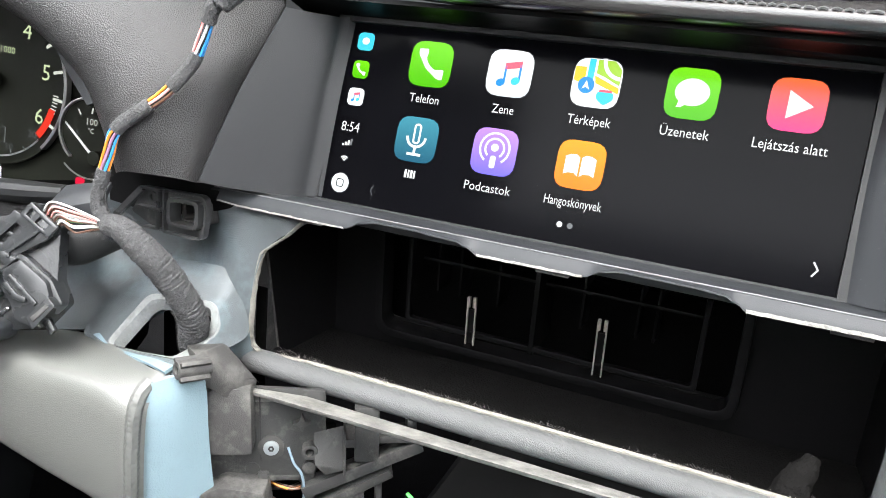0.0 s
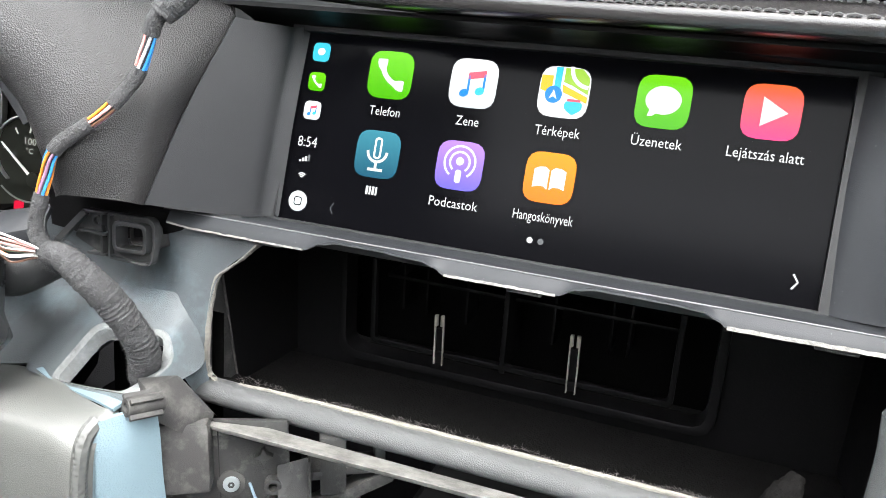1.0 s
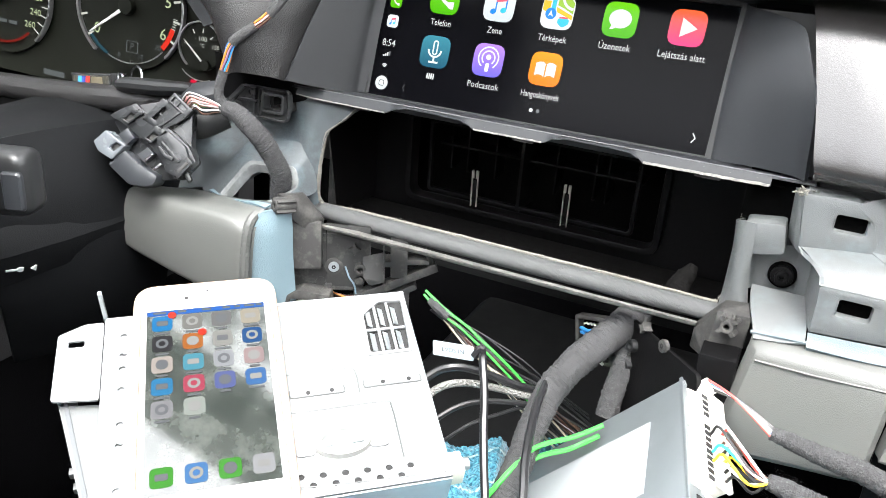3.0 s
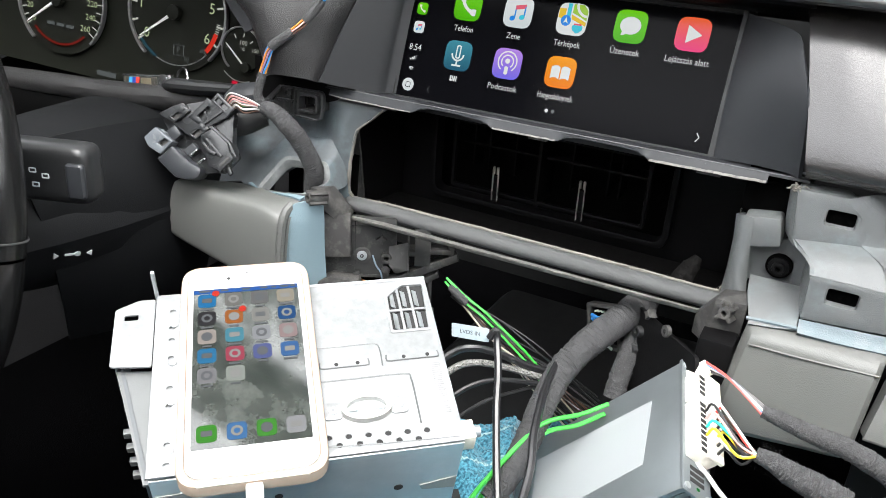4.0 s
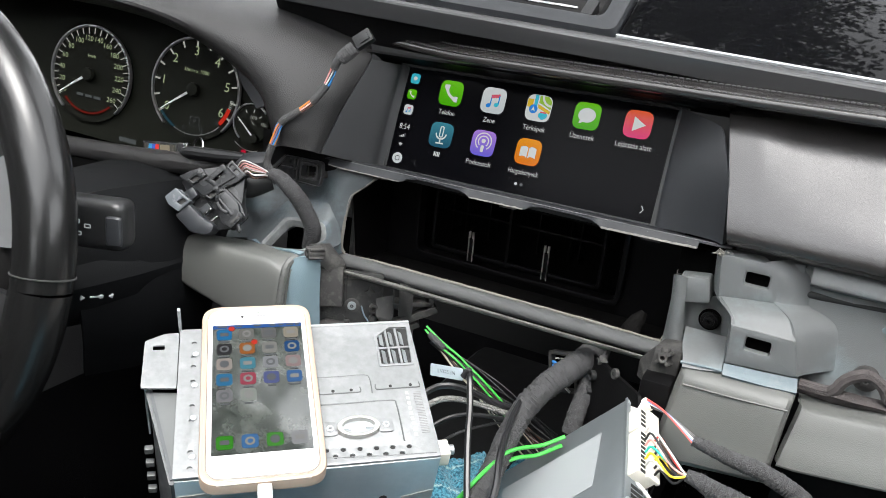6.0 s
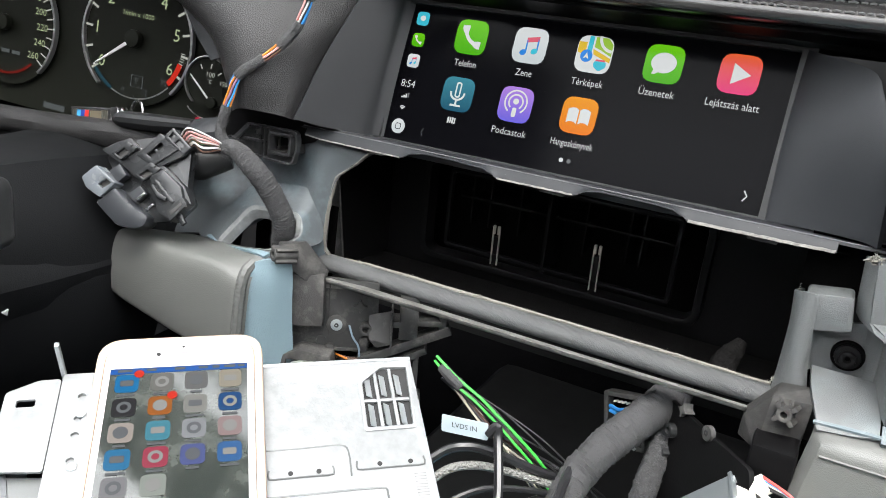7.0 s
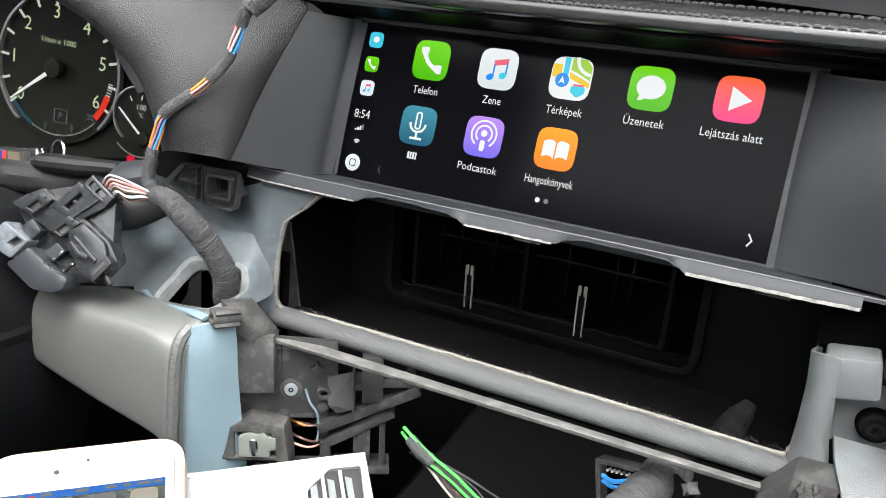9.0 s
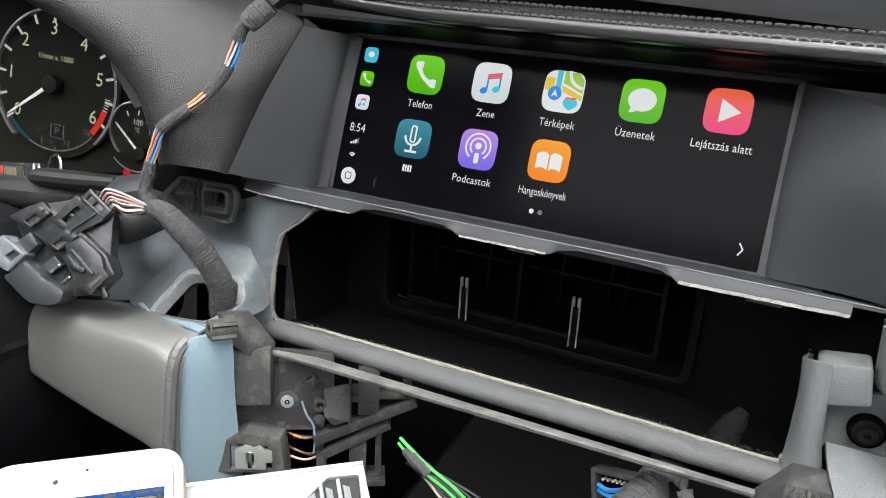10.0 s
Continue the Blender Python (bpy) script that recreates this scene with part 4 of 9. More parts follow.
# felt seal over the glovebox with its bolt
seal = thing("felt_seal", (0.29, -0.05, 0.73), "brown-black felt seal strip arched over a bolt", "seal")
seal_line = [(0.250, -0.056, 0.7275), (0.266, -0.058, 0.7285), (0.2715, -0.060, 0.7320), (0.2765, -0.061, 0.7420), (0.2870, -0.062, 0.7490), (0.2975, -0.062, 0.7440), (0.3050, -0.063, 0.7350), (0.318, -0.065, 0.7345), (0.345, -0.068, 0.7370), (0.45, -0.074, 0.742)]
part("strip", tube(seal_line, 0.0042, 8, 6), M_FELT, seal)
part("apron", loft([[V((p[0], p[1] + 0.004, min(p[2], 0.7315 + 0.06 * max(0, p[0] - 0.27)))), V((p[0], p[1] - 0.004, 0.7285 + 0.06 * max(0, p[0] - 0.27))), V((p[0], p[1] + 0.004, 0.7195 + 0.06 * max(0, p[0] - 0.27)))] for p in seal_line], steps=3, thick=0.002), M_FELT, seal)
bolt2 = thing("bolt", (0.2890, -0.045, 0.7385), "dark recessed bolt with a wide washer", "bolt")
B2 = Matrix.Translation((0.2890, -0.045, 0.7385)) @ pose(0, 0, 0, 90, 0, 0)
part("washer", disc(B2, 0.0085, 0.006, 24, 0.0008), M_DUSTY, bolt2)
part("head", disc(B2 @ pose(0, 0, 0.003), 0.0045, 0.004, 6, 0.0006, hole=0.0018), M_DUSTY, bolt2)

# console cheek and glovebox
cheek = thing("console_cheek", (0.21, -0.02, 0.55), "grey soft-touch console cheek below the carrier", "trim panel")
rows = []
for f in (0, 0.06, 0.35, 0.7, 0.95, 1.0):
    rows.append([(0.1735 + 0.0765 * f, -0.0600 - 0.006 * f + (0.008 if f in (0, 1.0) else 0), 0.7210 + 0.005 * f), (0.1730 + 0.0765 * f, -0.0700 - 0.006 * f + (0.008 if f in (0, 1.0) else 0), 0.7165 + 0.005 * f), (0.1715 + 0.077 * f, -0.0735 - 0.008 * f + (0.008 if f in (0, 1.0) else 0), 0.7060 + 0.006 * f), (0.1660 + 0.080 * f, -0.0790 - 0.010 * f + (0.008 if f in (0, 1.0) else 0), 0.6650 + 0.012 * f), (0.1640 + 0.081 * f, -0.0790 - 0.010 * f + (0.008 if f in (0, 1.0) else 0), 0.6480 + 0.016 * f), (0.1640 + 0.081 * f, -0.055, 0.6380 + 0.016 * f), (0.1640 + 0.081 * f, 0.02, 0.60)])
part("skin", loft(rows, cross=3, steps=2, thick=0.003), M_KNEE, cheek)
part("crease", tube([(0.178, -0.0745, 0.7110), (0.21, -0.0775, 0.7132), (0.247, -0.0800, 0.7165)], 0.0007, 5), M_KNEE, cheek)
glovebox = thing("glovebox", (0.4, -0.05, 0.55), "closed grey soft-touch glovebox lid", "glovebox")
rows = []
for f in (0, 0.004, 0.03, 0.25, 0.6, 1.0):
    e = 0.014 if f == 0 else (0.006 if f == 0.004 else 0)
    x = 0.2535 + 0.40 * f
    rows.append([(x, -0.040, 0.716 + 0.075 * f), (x, -0.070 - 0.06 * f + e, 0.7175 + 0.075 * f), (x - 0.0005, -0.0770 - 0.06 * f + e, 0.7140 + 0.075 * f), (x - 0.003, -0.0835 - 0.06 * f + e, 0.700 + 0.075 * f), (x - 0.006, -0.0905 - 0.06 * f + e, 0.6830 + 0.085 * f), (x - 0.006, -0.0870 - 0.06 * f + e, 0.6770 + 0.085 * f), (x, -0.055 - 0.05 * f, 0.6680 + 0.08 * f)])
part("lid", loft(rows, cross=3, steps=2, thick=0.003), M_KNEE, glovebox)
lower_lid = loft([[(x, -0.062 - 0.06 * (x - 0.25), 0.668 + 0.21 * (x - 0.25)), (x, -0.070 - 0.06 * (x - 0.25), 0.62), (x, -0.05, 0.50)] for x in (0.25, 0.40, 0.65)], cross=3, thick=0.003)
part("lower_panel", lower_lid, M_DUCT, glovebox, "dark lower panel")
part("handle", box(Matrix.Translation((0.3427, -0.112, 0.6887)), (-0.012, -0.002, -0.0022), (0.030, 0.002, 0.0022), 0.0015), M_HOLE, glovebox, "recessed dark handle slot")

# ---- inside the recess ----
# Felt of the recess floor, much darker than the seal's felt.
M_BLACK_FELT = mat("black_sound_felt", (0.0075, 0.0072, 0.007), 1.0, bump=1.0, grain=700, vary=0.5, scale=150, spec=0.03)
recess = thing("vent_recess", (0, 0.1, 0.70), "deep black recess with the air duct mouth at its back", "recess", kind="structure")
part("floor", loft([[(x, -0.0150, 0.7118), (x, 0.004, 0.702), (x, 0.03, 0.690), (x, 0.12, 0.685)] for x in (-0.17, 0.0, 0.17)], cross=3), M_BLACK_FELT, recess, "furry black recess floor")
# Recess roof and back carry their shade in the colour.
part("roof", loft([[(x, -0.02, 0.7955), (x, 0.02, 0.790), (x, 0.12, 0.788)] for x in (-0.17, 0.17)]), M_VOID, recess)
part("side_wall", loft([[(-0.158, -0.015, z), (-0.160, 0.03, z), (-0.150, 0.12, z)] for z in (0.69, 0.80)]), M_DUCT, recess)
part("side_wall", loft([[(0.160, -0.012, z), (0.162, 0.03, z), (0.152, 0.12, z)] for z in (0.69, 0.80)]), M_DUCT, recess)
part("inner_wall", loft([[(-0.1565, -0.014, z), (-0.1570, 0.0125 - 0.168 * (z - 0.699), z)] for z in (0.700, 0.730, 0.760, 0.785)], thick=0.001), M_FRAME, recess, "dusty inner side of the recess")
part("inner_edge", tube([(-0.1565, 0.0129 - 0.168 * (z - 0.699), z) for z in (0.700, 0.730, 0.762)], 0.0007, 6, 3), M_DUSTY, recess, "pale edge of the inner side")
DUCT = Matrix.Translation((0, 0.075, 0.7425)) @ pose(0, 0, 0, 90, 0, 0)
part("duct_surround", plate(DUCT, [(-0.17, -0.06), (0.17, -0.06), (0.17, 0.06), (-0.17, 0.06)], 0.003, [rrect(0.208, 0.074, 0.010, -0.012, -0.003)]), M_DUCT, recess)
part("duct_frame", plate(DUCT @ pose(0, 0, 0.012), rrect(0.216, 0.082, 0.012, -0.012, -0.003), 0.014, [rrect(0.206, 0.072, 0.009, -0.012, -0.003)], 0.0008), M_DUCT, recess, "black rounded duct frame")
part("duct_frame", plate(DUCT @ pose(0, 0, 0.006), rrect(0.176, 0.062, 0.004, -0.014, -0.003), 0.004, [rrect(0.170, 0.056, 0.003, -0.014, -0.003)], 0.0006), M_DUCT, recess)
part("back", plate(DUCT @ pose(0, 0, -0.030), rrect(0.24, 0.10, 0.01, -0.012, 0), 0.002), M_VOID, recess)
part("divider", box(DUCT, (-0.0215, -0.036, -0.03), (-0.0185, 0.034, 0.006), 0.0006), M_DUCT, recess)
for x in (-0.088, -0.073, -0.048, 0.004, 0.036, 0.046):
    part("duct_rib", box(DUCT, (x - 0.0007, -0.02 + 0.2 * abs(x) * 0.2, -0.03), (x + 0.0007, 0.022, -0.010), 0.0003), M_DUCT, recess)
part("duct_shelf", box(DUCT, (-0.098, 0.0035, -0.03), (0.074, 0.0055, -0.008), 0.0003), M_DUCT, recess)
fur = bmesh.new()
for k in range(1500):
    x, y = random.uniform(-0.15, 0.155), random.uniform(-0.014, 0.012)
    p = V((x, y, 0.7095 - 0.50 * (y + 0.012) + 0.004 * noise.noise(V((x * 40, y * 40, 0)))))
    tube([p, p + V((random.uniform(-1, 1), random.uniform(-1, 0.4), random.uniform(0.2, 1.0))) * 0.0026], 0.00012, 3, 1, fur, cap=False)
tagged(part("felt_fibres", fur, M_FELT, recess, "felt fibres on the recess floor"), kind="stuff")
part("rag", tube([(0.121, -0.006, 0.706), (0.124, -0.002, 0.715), (0.127, 0.000, 0.721), (0.129, 0.003, 0.7255)], [0.008, 0.0075, 0.006, 0.003], 12, 5, wraps=0.003), M_BLACK_FELT, recess, "dark felt wad")


def spring_clip(x, z, lean):
    clip = thing("spring_clip", (x, 0.072, z), "bright metal spring clip standing in the dark duct", "clip", "duct spring clips")
    m = Matrix.Translation((x, 0.070, z)) @ pose(0, 0, 0, 90, 0, 0) @ pose(0, 0, 0, 0, 0, lean)
    for s in (-1, 1):
        part("prong", box(m, (s * 0.0025 - 0.00035, -0.0175, 0), (s * 0.0025 + 0.00035, 0.0165, 0.002), 0.0002), M_TIN, clip)
        part("jaw", box(m, (s * 0.0018 - 0.0009, 0.0105, 0), (s * 0.0018 + 0.0009, 0.0172, 0.0022), 0.0003), M_TIN, clip)
    part("root", box(m, (-0.0022, -0.017, -0.002), (0.0022, 0.008, -0.0004)), M_DUCT, clip)


spring_clip(-0.0582, 0.7172, 1.0)
spring_clip(0.0198, 0.7215, 1.0)

# ---- below the bar, left side: bracket wall ----
wall = thing("console_bracket_wall", (-0.12, -0.03, 0.6), "dusty black plastic bracket wall with screws and slots", "bracket")
SIDE = frame_of((-0.148, -0.062, 0.70), (0.86, 0.50, 0.02), (0.0, 0.10, 1.0))


def side(bm_name, lo, hi, material=None, bevel=0.0008, label="", turn=0.0):
    """A block on the bracket wall, lo to hi along it, up it and out of it, turned about its low corner."""
    m = SIDE @ pose(lo[0], lo[1], 0, 0, 0, turn)
    return part(bm_name, box(m, (0, 0, lo[2]), (hi[0] - lo[0], hi[1] - lo[1], hi[2]), bevel), material or M_FRAME, wall, label)


part("wall", plate(SIDE, outline([(0.0, 0.012), (0.060, 0.008), (0.060, -0.020), (0.054, -0.040), (0.055, -0.16), (0.0, -0.16)], 0.002), 0.003, [outline([(0.0309, -0.040), (0.0493, -0.043), (0.0493, -0.0696), (0.0309, -0.0696)], 0.002)], 0.0006), M_FRAME, wall, "dusty upright plate with a square opening")
part("opening_back", plate(SIDE @ pose(0, 0, -0.030), rrect(0.050, 0.060, 0.002, 0.040, -0.055), 0.002), M_VOID, wall)
part("seam", box(SIDE, (0.0268, -0.030, -0.001), (0.0274, 0.010, 0.0006)), M_HOLE, wall)
part("jamb", box(SIDE, (0.0255, -0.110, -0.004), (0.0309, -0.036, 0.0035), 0.0012), M_FRAME, wall, "worn upright edge of the opening")
part("sill", box(SIDE, (0.0309, -0.0415, -0.010), (0.0493, -0.0390, 0.0010), 0.0006), M_FRAME, wall)
part("ring_mark", disc(SIDE @ pose(0.0225, -0.0350, 0.0004), 0.0040, 0.0008, 24, 0.0002, hole=0.0034), M_FRAME, wall, "moulded ring mark")
part("gusset", hull([SIDE @ V(q) for q in ((0.0538, -0.0142, 0.001), (0.0697, -0.0099, 0.002), (0.0696, -0.0346, 0.002), (0.0577, -0.0358, 0.001), (0.0545, -0.0290, 0.008), (0.0690, -0.0320, 0.009), (0.0600, -0.0350, 0.008))], 0.0006), M_FRAME, wall, "angled stiffening wedge")
part("fin", box(SIDE, (0.0690, -0.0346, -0.010), (0.0704, -0.0085, 0.0100), 0.0004), M_FRAME, wall, "thin upright fin")
side("post", (0.0747, -0.0293, -0.002), (0.0873, 0.0010, 0.006), label="dusty upright post")
side("shelf", (0.0700, -0.0210, -0.012), (0.0765, -0.0165, 0.006))
side("shelf", (0.0870, -0.0190, -0.010), (0.1030, -0.0150, 0.006))
side("post", (0.1015, -0.0260, -0.010), (0.1065, -0.0020, 0.004))
side("rail", (0.0498, -0.0500, -0.006), (0.1160, -0.0435, 0.006), bevel=0.0010, label="dusty sloping rail", turn=23)
side("rail", (0.0551, -0.0584, -0.010), (0.1000, -0.0535, 0.007), bevel=0.0010, label="dusty sloping rail", turn=27)
side("rail_step", (0.0475, -0.0460, -0.004), (0.1120, -0.0446, 0.003), bevel=0.0004, turn=23)
side("post", (0.0697, -0.0722, -0.004), (0.0800, -0.0465, 0.005), label="dusty upright post")
side("post", (0.0855, -0.0740, -0.004), (0.0892, -0.0380, 0.005))
side("post", (0.0500, -0.1000, -0.004), (0.0560, -0.0560, 0.004))
side("shelf", (0.0550, -0.0760, -0.010), (0.0920, -0.0715, 0.008))


def screw(parent, m, r, material=None):
    ob = part("screw", disc(m @ pose(0, 0, 0.002), r, 0.003, 24, 0.0006), material or M_STEEL, parent, "bright screw with a dark star recess")
    part("recess", disc(m @ pose(0, 0, 0.0022), r * 0.42, 0.0015, 6, 0.0, hole=r * 0.16), M_HOLE, ob)
    return ob


def star(parent, m, r):
    pts = []
    for k in range(8):
        a = math.pi * k / 4
        q = r if k % 2 == 0 else r * 0.42
        pts.append((q * math.cos(a), q * math.sin(a)))
    return part("cross_pin", plate(m @ pose(0, 0, 0.003), outline(pts, r * 0.2), 0.006, (), 0.0004), M_DUSTY, parent, "dusty cross-shaped pin")


screw(wall, SIDE @ pose(0.0324, -0.0226, 0.0002), 0.0040)
part("washer", disc(SIDE @ pose(0.0324, -0.0226, 0.0010), 0.0068, 0.0012, 24, 0.0004), M_DUSTY, wall, "dusty round washer")
part("boss", disc(SIDE @ pose(0.0521, -0.0233, 0.0060), 0.0042, 0.008, 20, 0.0005, hole=0.0021), M_FRAME, wall, "hollow screw boss")
part("boss", disc(SIDE @ pose(0.0515, -0.0335, 0.0030), 0.0034, 0.004, 18, 0.0005), M_FRAME, wall)
star(wall, SIDE @ pose(0.0481, -0.0083, 0.0010), 0.0050)

# pin bracket at the bar's left end
pin_bracket = thing("pin_bracket", (-0.142, -0.06, 0.72), "angular dusty plastic bracket with a hollow star pin", "bracket", "bar end brackets")
part("wedge", hull([(-0.160, -0.060, 0.731), (-0.140, -0.055, 0.735), (-0.126, -0.052, 0.719), (-0.1249, -0.050, 0.7166), (-0.128, -0.060, 0.719), (-0.128, -0.060, 0.706), (-0.141, -0.075, 0.737), (-0.1395, -0.078, 0.725), (-0.152, -0.066, 0.722), (-0.130, -0.045, 0.703), (-0.150, -0.050, 0.712)], 0.0010), M_DUSTY, pin_bracket)
PIN = frame_of((-0.1413, -0.0880, 0.7343), (0.90, -0.42, 0.05), (0.0, 0.15, 1.0))
part("pin", disc(PIN, 0.0042, 0.016, 18, 0.0006, hole=0.0019), M_DUSTY, pin_bracket, "hollow star pin")
for k in range(4):
    part("fin", box(PIN @ pose(0, 0, 0, 0, 0, 45 + 90 * k), (0.0030, -0.0010, -0.015), (0.0062, 0.0010, -0.0005), 0.0003), M_DUSTY, pin_bracket)
drop = box(SIDE, (0.0010, -0.0210, -0.006), (0.0245, 0.0150, 0.012), 0.0028)
part("lower_block", drop, M_DUSTY, pin_bracket, "scuffed lower block")

# bolt bracket at the bar's right end
bolt_bracket = thing("bolt_bracket", (0.155, -0.06, 0.72), "angular dusty plastic bracket with a hollow star pin", "bracket", "bar end brackets")
part("wedge", hull([(0.1400, -0.0310, 0.7030), (0.1541, -0.0290, 0.7222), (0.1690, -0.0350, 0.7268), (0.1710, -0.0520, 0.7252), (0.1520, -0.0550, 0.7256), (0.1405, -0.0440, 0.7050), (0.1400, -0.0400, 0.6900), (0.1500, -0.0560, 0.6930), (0.1700, -0.0520, 0.6980), (0.1680, -0.0300, 0.6980), (0.1420, -0.0290, 0.6900)], 0.0008), M_DUSTY, bolt_bracket)
for x in (0.1562, 0.1614):
    part("web", box(Matrix.Translation((x, -0.0555, 0.7232)), (-0.0008, -0.0040, -0.0060), (0.0008, 0.0030, 0.0022), 0.0005), M_DUSTY, bolt_bracket)
BOLT = frame_of((0.1588, -0.0624, 0.7202), (0.96, -0.18, 0.0), (0.02, 0.18, 1.0))
part("pin", disc(BOLT, 0.0038, 0.012, 18, 0.0006, hole=0.0017), M_DUSTY, bolt_bracket, "hollow star pin")
for k in range(4):
    part("fin", box(BOLT @ pose(0, 0, 0, 0, 0, 45 + 90 * k), (0.0032, -0.0012, -0.011), (0.0068, 0.0012, -0.0010), 0.0003), M_DUSTY, bolt_bracket)

# side wall below the right end
wall_r = thing("console_side_plate", (0.14, -0.03, 0.6), "black plastic side plate with pins and screws", "bracket")
RS = frame_of((0.095, -0.020, 0.705), (0.66, -0.75, 0.0), (0.05, 0.10, 1.0))
part("plate", plate(RS, outline([(0.0, -0.014), (0.085, -0.008), (0.095, -0.03), (0.090, -0.12), (0.03, -0.12), (0.025, -0.055), (0.008, -0.045), (0.004, -0.02)], 0.003), 0.003, (), 0.0006), M_DUCT, wall_r)
star(wall_r, RS @ pose(0.0268, -0.0105, 0.0), 0.0046)
screw(wall_r, RS @ pose(0.050, -0.010, 0.0), 0.0042, M_DUSTY)
part("boss", disc(RS @ pose(0.0215, -0.0270, 0.004), 0.0042, 0.005, 18, 0.0005, hole=0.002), M_PLASTIC, wall_r)
part("latch", plate(RS @ pose(0, 0, 0.004), outline([(0.004, -0.046), (0.018, -0.036), (0.026, -0.040), (0.020, -0.050), (0.024, -0.085), (0.014, -0.085), (0.012, -0.052)], 0.002), 0.004, (), 0.0005), M_PLASTIC, wall_r)
part("upright", box(Matrix.Translation((0.158, -0.060, 0.66)), (-0.010, -0.012, -0.06), (0.012, 0.02, 0.045), 0.003), M_DUCT, wall_r)

# pale clip in its bracket
clip_bracket = thing("clip_bracket", (-0.135, -0.075, 0.65), "dusty angle bracket holding a pale metal clip", "bracket")
CB = frame_of((-0.1360, -0.0720, 0.6490), (0.90, 0.42, 0.05), (0.0, 0.10, 1.0))
part("frame", plate(CB @ pose(0, 0, 0.005), outline([(-0.0240, 0.0040), (0.0049, 0.0160), (0.0264, 0.0125), (0.0284, -0.0076), (0.0290, -0.0300), (0.0235, -0.0300), (0.0225, -0.0095), (-0.0166, -0.0095), (-0.0240, -0.0120)], 0.0012), 0.017, [outline([(-0.0030, 0.0090), (0.0190, 0.0078), (0.0212, -0.0072), (-0.0040, -0.0075)], 0.001)], 0.0008), M_DUSTY, clip_bracket, "dusty angular frame")
part("backing", plate(CB @ pose(0, 0, -0.010), [(-0.006, -0.009), (0.024, -0.009), (0.022, 0.010), (-0.005, 0.011)], 0.001), M_HOLE, clip_bracket)
M_CLIP = mat("pale_green_zinc", (0.36, 0.39, 0.34), 0.35, 0.7, bump=0.1, grain=500)
clip = part("clip", plate(CB @ pose(0.0085, 0.0005, 0.006), outline([(-0.009, -0.0075), (0.009, -0.0075), (0.009, -0.003), (0.013, -0.003), (0.013, 0.005), (0.009, 0.005), (0.006, 0.0085), (0.002, 0.0065), (-0.002, 0.0085), (-0.009, 0.005)], 0.001), 0.005, [rrect(0.0045, 0.008, 0.0008, 0.0, -0.001)], 0.0006), M_CLIP, clip_bracket, "pale zinc-plated clip")
part("tongue", box(CB @ pose(0.0085, 0.0005, 0.006), (-0.0012, -0.006, -0.004), (0.0012, 0.004, 0.001), 0.0004), M_CHROME, clip)
part("boss", disc(CB @ pose(0.008, -0.018, 0.002), 0.003, 0.006, 16, 0.0004, hole=0.0014), M_DUSTY, clip_bracket)

# knee panel with the pale blue strip beside it
knee = thing("knee_panel", (-0.22, -0.03, 0.55), "grey soft-touch knee panel beside the steering column", "trim panel")
skin = loft([[(-0.268, -0.050, 0.7080), (-0.270, -0.088, 0.7220), (-0.272, -0.100, 0.718), (-0.276, -0.103, 0.690), (-0.274, -0.098, 0.6800), (-0.268, -0.055, 0.674)],
             [(-0.250, -0.048, 0.7110), (-0.255, -0.090, 0.7235), (-0.256, -0.104, 0.717), (-0.262, -0.106, 0.688), (-0.260, -0.099, 0.6730), (-0.256, -0.055, 0.668)],
             [(-0.220, -0.056, 0.7165), (-0.221, -0.092, 0.7235), (-0.221, -0.1045, 0.716), (-0.218, -0.106, 0.676), (-0.216, -0.098, 0.6640), (-0.212, -0.055, 0.659)],
             [(-0.175, -0.076, 0.7245), (-0.176, -0.094, 0.7255), (-0.176, -0.1045, 0.717), (-0.176, -0.106, 0.670), (-0.175, -0.098, 0.6570), (-0.173, -0.055, 0.654)],
             [(-0.1575, -0.084, 0.7285), (-0.158, -0.0965, 0.7230), (-0.158, -0.105, 0.712), (-0.1605, -0.105, 0.664), (-0.1615, -0.098, 0.650), (-0.161, -0.055, 0.648)],
             [(-0.150, -0.083, 0.728), (-0.150, -0.092, 0.7225), (-0.1505, -0.0985, 0.712), (-0.1555, -0.0985, 0.660), (-0.157, -0.092, 0.645), (-0.157, -0.055, 0.643)]], cross=5, steps=5, thick=0.004)
part("skin", skin, M_KNEE, knee)
part("wrapped_edge", tube([(-0.1525, -0.0925, 0.7275), (-0.1535, -0.0990, 0.7225), (-0.1545, -0.1025, 0.7100), (-0.1570, -0.1035, 0.680), (-0.1600, -0.1025, 0.650), (-0.1620, -0.0960, 0.600)], 0.0036, 8, 5), mat("crumpled_grey_skin", (0.080, 0.082, 0.078), 0.55, bump=0.5, grain=420, cells=True), knee, "crumpled wrapped edge")
strip = loft([[(-0.1540, -0.0980, 0.7270), (-0.1540, -0.1000, 0.7150), (-0.1570, -0.1000, 0.690), (-0.1610, -0.0990, 0.650), (-0.163, -0.092, 0.600), (-0.16, -0.07, 0.56)],
              [(-0.1420, -0.0880, 0.7310), (-0.1410, -0.0880, 0.7150), (-0.1430, -0.0870, 0.690), (-0.1440, -0.0840, 0.650), (-0.145, -0.078, 0.600), (-0.145, -0.06, 0.56)],
              [(-0.1370, -0.0740, 0.7260), (-0.1360, -0.0740, 0.7150), (-0.1365, -0.0730, 0.690), (-0.1360, -0.0700, 0.650), (-0.135, -0.065, 0.600), (-0.135, -0.05, 0.56)]], cross=4, steps=4, thick=0.003)
part("foam_strip", strip, M_BLUE, knee, "pale blue uncovered foam strip")
